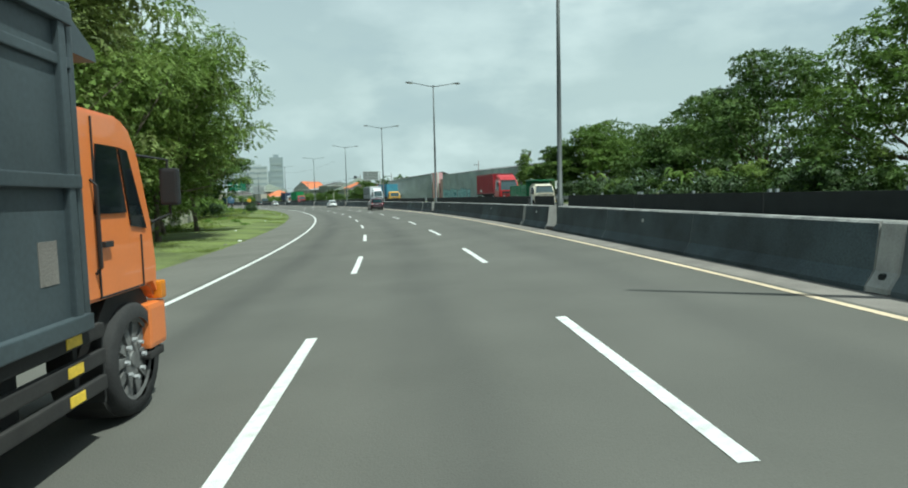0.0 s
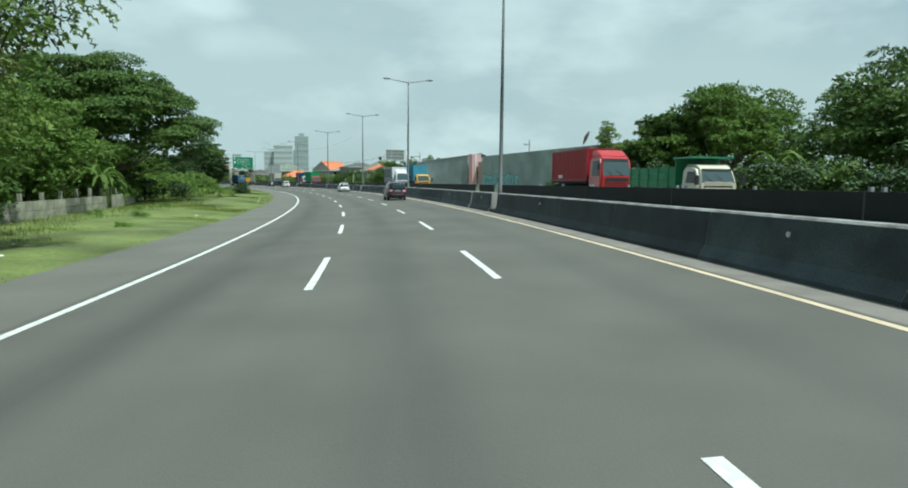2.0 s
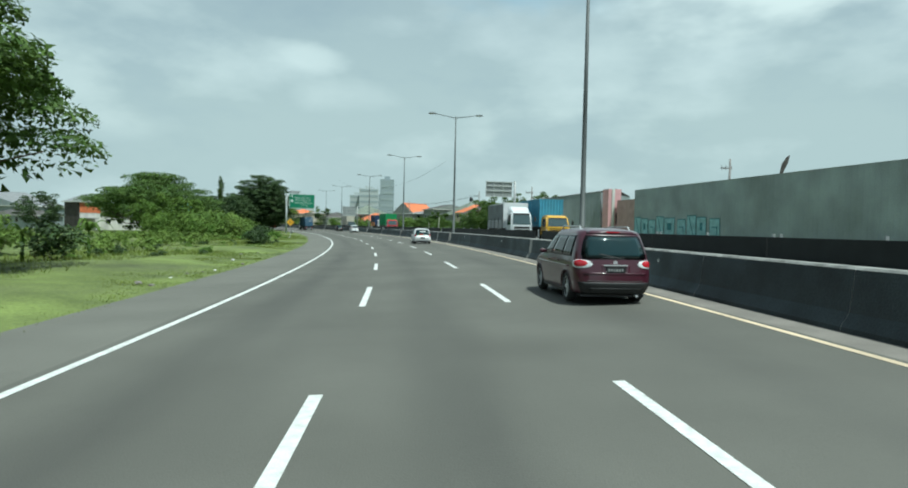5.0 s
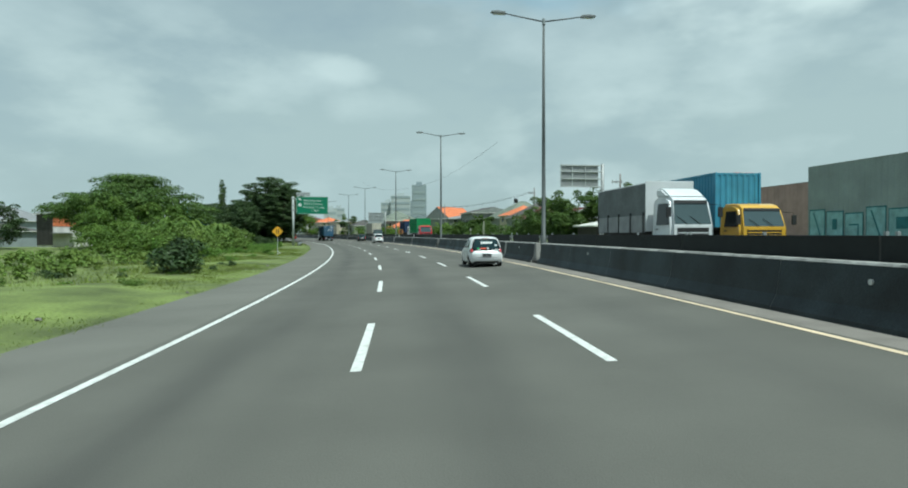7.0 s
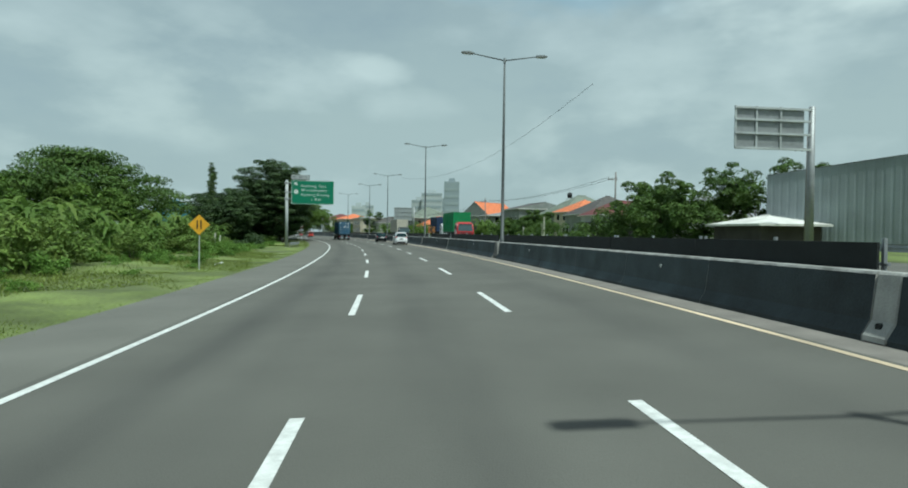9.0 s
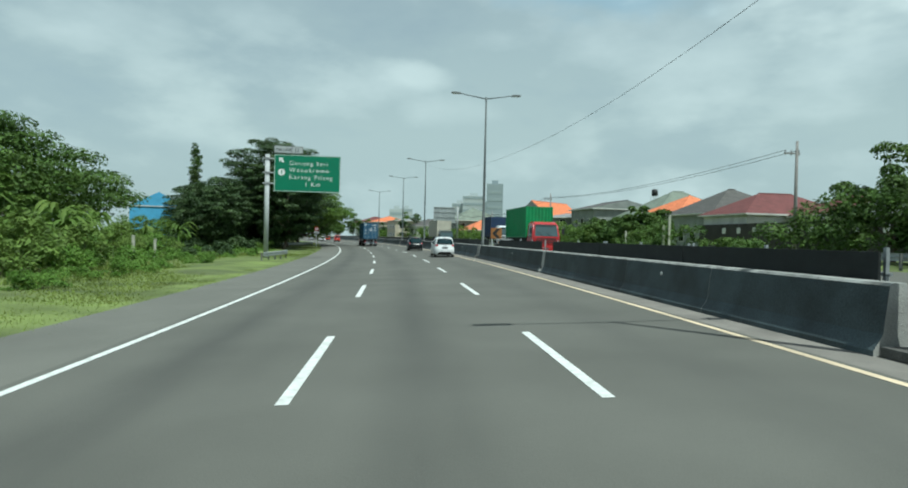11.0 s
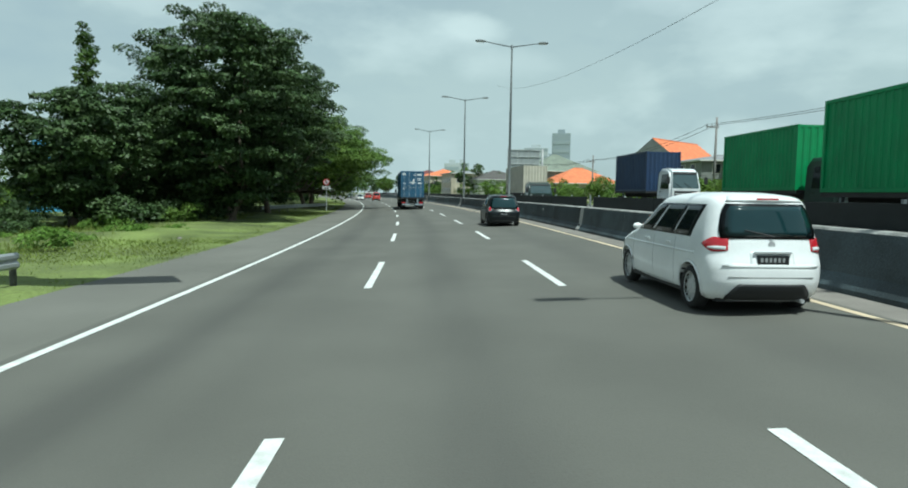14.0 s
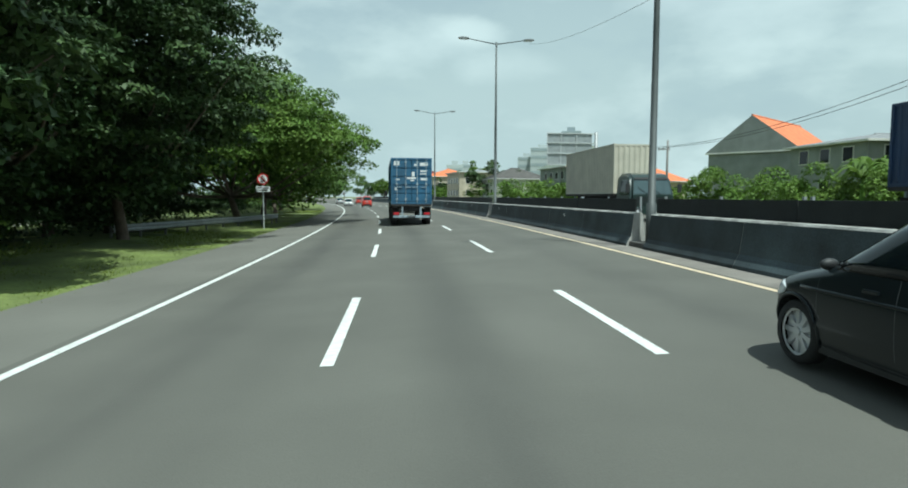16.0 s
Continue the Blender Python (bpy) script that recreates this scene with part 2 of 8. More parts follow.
GRASS = mat("grass_ground", (0.118, 0.152, 0.038), rough=0.95, vary=0.5, scale=0.35, stain=0.35, bump=0.9, bump_scale=9)
BLADE = leaf_mat("grass_blades", (0.168, 0.218, 0.045), (0.215, 0.24, 0.065), 0.36)
EARTH = mat("grassy_earth", (0.145, 0.155, 0.065), rough=0.95, vary=0.35, scale=0.02, bump=0.6, bump_scale=2)
LEAF = leaf_mat("rain_tree_leaves", (0.092, 0.158, 0.028), (0.150, 0.215, 0.038), 0.24)
# Crown shade goes into the dark bases, sunlit clumps into the brighter second colours.
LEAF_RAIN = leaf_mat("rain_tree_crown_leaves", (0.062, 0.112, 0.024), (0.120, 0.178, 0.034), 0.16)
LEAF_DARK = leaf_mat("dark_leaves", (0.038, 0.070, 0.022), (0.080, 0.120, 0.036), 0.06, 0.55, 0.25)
LEAF_PALE = leaf_mat("feathery_leaves", (0.135, 0.205, 0.045), (0.21, 0.27, 0.062), 0.34)
LEAF_OLIVE = leaf_mat("olive_leaves", (0.125, 0.160, 0.045), (0.180, 0.205, 0.060), 0.28)
LEAF_LIME = leaf_mat("lime_leaves", (0.125, 0.225, 0.040), (0.19, 0.285, 0.055), 0.36)
BARK = mat("bark", (0.115, 0.090, 0.068), rough=0.95, vary=0.35, scale=3.0, bump=1.0, bump_scale=18)


# ---------------------------------------------------------------- mesh helpers
def link(name, bm, material, parent=None, label="", smooth=False):
    me = bpy.data.meshes.new(name)
    bm.to_mesh(me)
    bm.free()
    if smooth:
        me.polygons.foreach_set("use_smooth", [True] * len(me.polygons))
    for m in (material if isinstance(material, (list, tuple)) else [material]):
        me.materials.append(m)
    ob = new(name, me)
    if parent:
        ob.parent = parent
    if label:
        ob["label"] = label
    return ob


def part(name, bm, material, parent, label="", smooth=False):
    return link(name, bm, material, parent, label, smooth)


def thing(name, m, label, category, group="", kind=""):
    """An Empty at the base of a thing; its parts are built round the origin."""
    ob = new(name)
    ob.empty_display_size = 0.3
    ob.matrix_world = m
    return tagged(ob, label, category, group, kind)


def box(bm, x0, x1, y0, y1, z0, z1, bevel=0.0, taper=0.0):
    v = [bm.verts.new(p) for p in ((x0, y0, z0), (x1, y0, z0), (x1, y1, z0), (x0, y1, z0),
                                   (x0 + taper, y0, z1), (x1 - taper, y0, z1), (x1 - taper, y1, z1), (x0 + taper, y1, z1))]
    f = [bm.faces.new([v[i] for i in q]) for q in ((3, 2, 1, 0), (4, 5, 6, 7), (0, 1, 5, 4), (1, 2, 6, 5), (2, 3, 7, 6), (3, 0, 4, 7))]
    if bevel:
        bmesh.ops.bevel(bm, geom=list({e for q in f for e in q.edges}), offset=bevel, segments=2, affect="EDGES", profile=0.7)
    return bm


def boxed(*a, **k):
    return box(bmesh.new(), *a, **k)


def tube(bm, points, radii, sides=8, cap=True):
    """A tube through points with a radius at each."""
    pts = [Vector(p) for p in points]
    rings = []
    for i, p in enumerate(pts):
        way = (pts[min(i + 1, len(pts) - 1)] - pts[max(i - 1, 0)]).normalized()
        side = way.cross(Vector((0, 0, 1)) if abs(way.z) < 0.95 else Vector((0, 1, 0))).normalized()
        up = side.cross(way)
        r = radii[i] if isinstance(radii, (list, tuple)) else radii
        rings.append([bm.verts.new(p + (side * math.cos(a) + up * math.sin(a)) * r) for a in (2 * math.pi * k / sides for k in range(sides))])
    for a, b in zip(rings, rings[1:]):
        for k in range(sides):
            bm.faces.new((a[k], a[(k + 1) % sides], b[(k + 1) % sides], b[k]))
    if cap:
        bm.faces.new(rings[0][::-1])
        bm.faces.new(rings[-1])
    bmesh.ops.recalc_face_normals(bm, faces=bm.faces)
    return bm


def prism(bm, outline, x0, x1, axis="x"):
    """An outline of (y, z) pairs drawn out from x0 to x1."""
    put = {"x": lambda u, v, w: (w, u, v), "y": lambda u, v, w: (u, w, v), "z": lambda u, v, w: (u, v, w)}[axis]
    a = [bm.verts.new(put(u, v, x0)) for u, v in outline]
    b = [bm.verts.new(put(u, v, x1)) for u, v in outline]
    bm.faces.new(a)
    bm.faces.new(b[::-1])
    for i in range(len(a)):
        j = (i + 1) % len(a)
        bm.faces.new((a[j], a[i], b[i], b[j]))
    bmesh.ops.recalc_face_normals(bm, faces=bm.faces)
    return bm


def strip(name, lanes, s0, s1, material, step=2.0, lift=0.0, parent=None, rough=0.0):
    """A sheet along the road: lanes are the d values (with an optional extra height) across it. UV = (d, s)."""
    lanes = [q if isinstance(q, tuple) else (q, 0.0) for q in lanes]
    n = max(1, int(math.ceil((s1 - s0) / step)))
    verts, faces, uvs = [], [], []
    for i in range(n + 1):
        s = s0 + (s1 - s0) * i / n
        for j, (d, h) in enumerate(lanes):
            wave = 0.0
            if rough and 0 < j:
                q = spot(s, d)
                wave = rough * min(1.0, j / 3) * noise.noise(Vector((q.x * 0.13, q.y * 0.13, 3.1))) + 0.35 * rough * noise.noise(Vector((q.x * 0.6, q.y * 0.6, 1.0)))
            verts.append(spot(s, d, h + lift + wave))
            uvs.append((d, s))
    w = len(lanes)
    for i in range(n):
        for j in range(w - 1):
            a = i * w + j
            faces.append((a, a + w, a + w + 1, a + 1) if lanes[j][0] > lanes[j + 1][0] else (a, a + 1, a + w + 1, a + w))
    me = bpy.data.meshes.new(name)
    me.from_pydata(verts, [], faces)
    lay = me.uv_layers.new(name="UVMap")
    for lp in me.loops:
        lay.data[lp.index].uv = uvs[lp.vertex_index]
    me.materials.append(material)
    me.update()
    if me.polygons[0].normal.z < 0:
        me.flip_normals()
    ob = new(name, me)
    if parent:
        ob.parent = parent
    return ob

# ---------------------------------------------------------------- ground and road
bm = bmesh.new()
R = 4200.0
ring = [bm.verts.new((R * math.cos(2 * math.pi * k / 64), R * math.sin(2 * math.pi * k / 64), -1.3)) for k in range(64)]
bm.faces.new(ring)
tagged(link("ground", bm, EARTH), "green and earthy scrub plain reaching to the horizon", "ground", kind="structure")
road = tagged(strip("road", [4.9, 1.1, -2.4, -6.05], -60, 620, ASPHALT, 2.0), "grey asphalt motorway carriageway of three lanes", "road", kind="structure")
tagged(strip("shoulder", [7.55, 6.2, 4.9], -60, 620, SHOULDER, 2.0), "pale worn asphalt hard shoulder beside the carriageway", "road shoulder", kind="structure")
tagged(strip("gutter", [-6.05, -6.9], -60, 620, GUTTER, 2.0), "dusty concrete gutter at the foot of the median barrier", "gutter", kind="structure")
tagged(strip("median", [-6.9, -7.5, -8.9], -60, 620, GUTTER, 3.0, lift=-0.02), "dusty concrete strip in the median", "median", kind="structure")
tagged(strip("road_opposite", [-8.9, -12.5, -16.0, -20.6], -60, 620, ASPHALT, 3.0), "grey asphalt carriageway beyond the median", "road", kind="structure")
VERGE = [7.55, (8.3, 0.02), (9.5, 0.06), (11, 0.10), (13, 0.12), (16, 0.05), (20, -0.10), (26, -0.25), (36, -0.35), (60, -0.4), (110, -0.55), (150, -1.2)]
tagged(strip("verge_left", VERGE, -60, 620, GRASS, 1.5, lift=-0.015, rough=0.28), "uneven green grass verge beside the shoulder", "grass verge", kind="structure")
VERGE_R = [-20.6, (-22, 0.05), (-25, 0.1), (-30, 0.1), (-40, 0.0), (-60, -0.1), (-90, -0.5), (-150, -1.6)]
tagged(strip("verge_right", VERGE_R, -60, 620, GRASS, 3.0, lift=-0.015, rough=0.2), "grass and earth strip beyond the far carriageway", "grass verge", kind="structure")

strip("edge_line_white", [4.73, 4.575], -60, 420, WHITE_LINE, 2.0, lift=0.006, parent=road)["label"] = "solid white edge line"
strip("edge_line_yellow", [-5.80, -5.93], -60, 420, YELLOW_LINE, 2.0, lift=0.006, parent=road)["label"] = "worn yellow edge line"
PERIOD, DASH = 11.782, 4.52
# hand-painted unevenness of the dashes: shift of the start and the end, left and right row
LS = [0, -.2, -.2, 0, 0, -.2, .4, 0, 0, .2, -.2, .1, .3, 0, .2, .4, .2, .3, .3, .1, -.3, 0]
LE = [0, -.2, 0, .1, .1, -.3, -.1, 0, -.2, .1, -.3, 0, .3, 0, .3, .4, 0, .3, .3, 0, -.3, .2]
RS = [-.1, 0, .1, .2, 0, 0, .3, 0, -.2, -.1, -.4, .2, -.2, 0, 0, .1, -.1, -.1, -.2, -.3, -.6, -.3]
RE = [.1, 0, .2, .2, .1, .2, 0, 0, -.2, 0, -.3, 0, -.3, 0, .1, .1, -.1, .1, -.4, -.3, -.6, .1]
for k in range(-3, 34):
    s = 3.70 + k * PERIOD
    j = k if 0 <= k < 22 else 3
    for d, a, b in ((float(np.interp(s, [4, 15, 100, 180, 205, 250], [1.23, 1.15, 1.13, 1.17, 1.14, 1.13])), LS[j], LE[j]),
                    (float(np.interp(s, [0, 60, 150, 175, 205, 230, 250], [-2.18, -2.22, -2.27, -2.42, -2.56, -2.5, -2.44])), RS[j], RE[j])):
        strip("lane_dash", [d + 0.075, d - 0.075], s + a, s + b + DASH, WHITE_LINE, 1.6, lift=0.006, parent=road)
# far carriageway lines
for k in range(-3, 34):
    for d in (-12.6, -16.2):
        strip("lane_dash", [d + 0.075, d - 0.075], 6 + k * PERIOD, 6 + k * PERIOD + DASH, WHITE_LINE, 2.5, lift=0.006, parent=road)

# ---------------------------------------------------------------- median barrier
POLE_S = [25.7, 60.95, 96.6, 132.75, 169.7, 209.45, 250.4, 276.8, 314.1]
POSTS = [-46, -9.7, 8.1, 25.7, 30.3, 60.95, 66.6, 96.6, 103.6, 132.75, 140.0, 169.7, 190.2, 209.45, 230.3, 250.4, 276.8, 314.1, 358, 402, 424]
PROFILE = [(-6.70, 0.0), (-6.70, 0.08), (-6.84, 0.30), (-6.92, 0.98), (-6.95, 1.02), (-7.17, 1.02), (-7.20, 0.98), (-7.28, 0.30), (-7.42, 0.08), (-7.42, 0.0)]


def barrier_run(s0, s1):
    bm = bmesh.new()
    n = max(2, int((s1 - s0) / 2.0))
    rows = [[bm.verts.new(spot(s0 + (s1 - s0) * i / n, d, h)) for d, h in PROFILE] for i in range(n + 1)]
    for a, b in zip(rows, rows[1:]):
        for j in range(len(PROFILE) - 1):
            f = bm.faces.new((a[j], b[j], b[j + 1], a[j + 1]))
            # top and chamfer take the pale colour of the sunlit edge
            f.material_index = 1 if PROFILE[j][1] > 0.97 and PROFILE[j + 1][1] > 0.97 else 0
    for f in (bm.faces.new(rows[0][::-1]), bm.faces.new(rows[-1])):
        f.material_index = 2
    bmesh.ops.recalc_face_normals(bm, faces=bm.faces)
    return bm


PALE_REFLECTOR = mat("pale_reflector", (0.55, 0.56, 0.55), rough=0.4, vary=0.1)
FADED = mat("faded_grey_barrier_paint", (0.085, 0.102, 0.108), rough=0.8, vary=0.3, scale=0.9, bump=0.4, bump_scale=30, stain=0.3, objvar=0.15)
for a, b in zip(POSTS, POSTS[1:]):
    a, b = a + (0.50 if a in POLE_S else 0.24), b - (0.75 if b in POLE_S else 0.24)
    n = max(1, round((b - a) / 5.0))
    for i in range(n):
        p, q = a + (b - a) * i / n, a + (b - a) * (i + 1) / n
        ob = link("barrier_block", barrier_run(p + 0.004, q - 0.004), [FADED if q < 9 else BLACKED, WORN_LIT_TOP, CONCRETE])
        tagged(ob, ("faded grey" if q < 9 else "black-painted") + " concrete median barrier with a bare worn top, pale as if sunlit", "barrier", "median barrier blocks")
        if i % 3 == 1 or n == 1:
            c, u = spot((p + q) / 2, -6.895, 0.72), spot((p + q) / 2, -6.865, 0.72)
            part("reflector", tube(bmesh.new(), [c, u], 0.05, 10), PALE_REFLECTOR, ob, "small pale round reflector")


def barrier_post(s, wide):
    bm = bmesh.new()
    bm2 = prism(bm, [(-(d + 7.06), h * 1.0) for d, h in PROFILE], -wide, wide, "y")
    for v in bm2.verts:
        v.co.x *= 1.0 + 0.08 * (0.5 - v.co.z)
    bmesh.ops.bevel(bm2, geom=[e for e in bm2.edges if abs(e.verts[0].co.y - e.verts[1].co.y) < 1e-4], offset=0.03, segments=1, affect="EDGES")
    ob = link("barrier_post", bm2, CONCRETE)
    ob.matrix_world = along(s, -7.06)
    hole = bmesh.new()
    tube(hole, [(-0.30, 0, 0.22), (-0.22, 0, 0.22)], 0.06, 10)
    part("drain_hole", hole, SCREEN, ob, "dark drain hole")
    return tagged(ob, "bare grey concrete post between barrier blocks", "barrier post", "median barrier posts")


def lamp_niche(s):
    """The recess in the barrier where a lamp post stands: a bare back wall, a plinth and cheeks."""
    root = thing("lamp_niche", along(s - 0.1, -7.25), "bare concrete recess in the median barrier round a lamp post", "barrier recess", "median lamp recesses")
    part("back_wall", boxed(0.30, 0.44, -0.66, 0.66, 0.0, 1.02, bevel=0.03), CONCRETE, root, "bare stained concrete")
    part("plinth", boxed(-0.50, 0.29, -0.60, 0.56, -0.02, 0.13, bevel=0.03), CHASSIS_STONE, root, "dark grimy plinth")
    part("anchor_bolts", tube(bmesh.new(), [(0.0, 0.32, 0.12), (0.0, 0.32, 0.22)], 0.03, 6), CHASSIS_STONE, root)


CHASSIS_STONE = mat("grimy_concrete", (0.075, 0.072, 0.066), rough=0.9, vary=0.35, scale=3.0, bump=0.5, bump_scale=30)
for s in POSTS:
    if s in POLE_S:
        lamp_niche(s)
    else:
        barrier_post(s, 0.235)


SECTION = [(-7.25, 1.0), (-7.25, 1.44), (-7.29, 1.44), (-7.29, 1.0)]


def glare_panel(s0, s1):
    mid = (s0 + s1) / 2
    root = thing("glare_screen", along(mid, -7.3), "black anti-glare screen panel standing behind the barrier top", "glare screen", "median glare screens")
    inv = root.matrix_world.inverted()
    bm = bmesh.new()
    n = 4
    for i in range(n):
        a, b = s0 + (s1 - s0) * i / n, s0 + (s1 - s0) * (i + 1) / n
        if i == 0:
            last = [bm.verts.new(inv @ spot(a, d, h)) for d, h in SECTION]
            bm.faces.new(last)
        row = [bm.verts.new(inv @ spot(b, d, h)) for d, h in SECTION]
        for j in range(4):
            bm.faces.new((last[j], last[(j + 1) % 4], row[(j + 1) % 4], row[j]))
        last = row
    bm.faces.new(last[::-1])
    bmesh.ops.recalc_face_normals(bm, faces=bm.faces)
    part("panel", bm, SCREEN, root)
    for h in (0.62, 1.09):
        part("rail", tube(bmesh.new(), [inv @ spot(s0, -7.46, h), inv @ spot(mid, -7.46, h), inv @ spot(s1, -7.46, h)], 0.03, 6), STEEL, root, "galvanised pipe rail")
    for q in (s0 + 0.1, mid, s1 - 0.1):
        p = inv @ spot(q, -7.46)
        part("upright", boxed(p.x - 0.03, p.x + 0.03, p.y - 0.03, p.y + 0.03, p.z, p.z + 1.5, bevel=0.006), STEEL, root, "galvanised upright")


GAPS = [(24.6, 26.6), (29.7, 30.9), (60.6, 62.4), (66.0, 67.2), (95.6, 97.2), (102.8, 104.2), (132.0, 133.7), (139.5, 140.6), (169.2, 170.8),
        (190.0, 192.0), (203.4, 207.0), (209.0, 210.4), (229.9, 230.9), (250.0, 251.6), (276.3, 278.0), (313.8, 315.4)]
edges = [-40.0] + [q for g in GAPS for q in g] + [400.0]
for a, b in zip(edges[0::2], edges[1::2]):
    n = max(1, round((b - a) / 6.2))
    for i in range(n):
        glare_panel(a + (b - a) * i / n + 0.02, a + (b - a) * (i + 1) / n - 0.02)


# ---------------------------------------------------------------- lamp posts
def street_lamp(s, arm=2.75):
    root = thing("street_lamp", along(s, -7.25, 0.0), "tall tapered steel street lamp with two arms standing in the median", "street lamp", "median street lamps")
    H = 12.5
    part("pole", tube(bmesh.new(), [(0, 0, -0.1), (0, 0, 1.3), (0, 0, 1.32), (0, 0, 6.5), (0, 0, H)], [0.15, 0.15, 0.115, 0.09, 0.055], 12), POLE_GREY, root, "grey galvanised tapered pole", True)
    part("base_plate", boxed(-0.24, 0.24, -0.24, 0.24, 0.0, 0.05, bevel=0.01), STEEL, root)
    part("collar", tube(bmesh.new(), [(0, 0, H - 0.25), (0, 0, H + 0.05)], 0.085, 10), STEEL, root)
    for sx in (-1, 1):
        part("arm", tube(bmesh.new(), [(0, 0, H - 0.1), (sx * arm * 0.45, 0, H + 0.10), (sx * (arm - 0.7), 0, H + 0.24)], [0.04, 0.035, 0.03], 8), POLE_GREY, root, "", True)
        bm = bmesh.new()
        prism(bm, [(sx * (arm - 0.78), H + 0.19), (sx * (arm - 0.72), H + 0.31), (sx * (arm - 0.3), H + 0.35), (sx * arm, H + 0.31), (sx * (arm + 0.02), H + 0.25), (sx * (arm - 0.1), H + 0.22)], -0.13, 0.13, "y")
        bmesh.ops.bevel(bm, geom=bm.edges[:], offset=0.02, segments=2, affect="EDGES")
        lamp = part("lamp_head", bm, mat_lamp, root, "grey cast lamp head", False)
        lens = boxed(min(sx * (arm - 0.65), sx * (arm - 0.12)), max(sx * (arm - 0.65), sx * (arm - 0.12)), -0.09, 0.09, H + 0.175, H + 0.205, bevel=0.01)
        part("lens", lens, mat_lens, lamp, "clouded plastic lens")
    return root


POLE_GREY = mat("weathered_pole_steel", (0.078, 0.088, 0.087), rough=0.6, metal=0.25, vary=0.15, scale=1.0)
mat_lamp = mat("lamp_grey", (0.22, 0.23, 0.23), rough=0.5, metal=0.2, vary=0.1)
mat_lens = mat("lamp_lens", (0.55, 0.56, 0.53), rough=0.25, vary=0.05)
for s in POLE_S:
    street_lamp(s)


# ---------------------------------------------------------------- plants
def leaf_mesh(name, centres, radii, count, size, material, seed, flat=0.6, droop=0.0, aspect=0.5, spray=1):
    """Many small pointed leaves gathered round clump centres, single or in drooping sprays; one mesh."""
    rng = np.random.default_rng(seed)
    centres, radii = np.asarray(centres, float), np.asarray(radii, float)
    per = np.maximum(1, (count * radii ** 2 / (radii ** 2).sum())).astype(int)
    idx = np.repeat(np.arange(len(centres)), per)
    n = len(idx)
    v = rng.normal(size=(n, 3))
    v[:, 2] = np.where(rng.random(n) < 0.72, np.abs(v[:, 2]), v[:, 2])
    v /= np.linalg.norm(v, axis=1, keepdims=True)
    r = 0.45 + 0.55 * rng.random(n) ** 0.5
    p = centres[idx] + v * (radii[idx] * r)[:, None] * np.array([1, 1, flat])
    up = v * 0.7 + rng.normal(size=(n, 3)) * 0.55 + np.array([0, 0, 0.75])
    up /= np.linalg.norm(up, axis=1, keepdims=True)
    a = np.cross(up, rng.normal(size=(n, 3)))
    a /= np.linalg.norm(a, axis=1, keepdims=True)
    a[:, 2] -= droop
    b = np.cross(up, a)
    if spray > 1:
        m = n // spray
        n = m * spray
        out = v[:m * spray:spray] * np.array([1, 1, 0.35]) + rng.normal(size=(m, 3)) * 0.45
        out[:, 2] -= droop
        out /= np.linalg.norm(out, axis=1, keepdims=True)
        side = np.cross(out, up[:m * spray:spray])
        side /= np.linalg.norm(side, axis=1, keepdims=True)
        reach = np.tile(np.arange(spray) * size * 0.42, m)
        out, side, start = np.repeat(out, spray, 0), np.repeat(side, spray, 0), np.repeat(p[:m * spray:spray], spray, 0)
        p = start + out * reach[:, None] - np.array([0, 0, 1]) * (0.55 * droop * reach ** 2)[:, None]
        flip = np.where(np.arange(n) % 2, 1.0, -1.0)[:, None]
        a = -(out * 0.55 + side * flip * 0.8 + rng.normal(size=(n, 3)) * 0.15)
        a[:, 2] += droop * 0.4
        b = np.cross(a, np.cross(out, side) + rng.normal(size=(n, 3)) * 0.3)
        b /= np.linalg.norm(b, axis=1, keepdims=True)
    L = (size * (0.6 + 0.8 * rng.random(n)))[:, None]
    W = L * aspect
    q = np.empty((n, 3, 3))
    q[:, 0], q[:, 1], q[:, 2] = p - a * L * 0.55, p + a * L * 0.45 + b * W * 0.5, p + a * L * 0.28 - b * W * 0.6
    me = bpy.data.meshes.new(name)
    me.vertices.add(n * 3)
    me.vertices.foreach_set("co", q.ravel())
    me.loops.add(n * 3)
    me.loops.foreach_set("vertex_index", np.arange(n * 3))
    me.polygons.add(n)
    me.polygons.foreach_set("loop_start", np.arange(n) * 3)
    me.update(calc_edges=True)
    me.materials.append(material)
    return me


def limbs(bm, base, tips, r0, rng, twist=0.5):
    for tip in tips:
        tip, base_v = Vector(tip), Vector(base)
        mid = base_v.lerp(tip, 0.5) + Vector((rng.normal() * twist, rng.normal() * twist, -0.10 * (tip - base_v).length + rng.normal() * twist * 0.3))
        q = base_v.lerp(tip, 0.25) + (mid - base_v.lerp(tip, 0.5)) * 0.7
        tube(bm, [base_v, q, mid, tip], [r0, r0 * 0.75, r0 * 0.5, r0 * 0.15], 6)


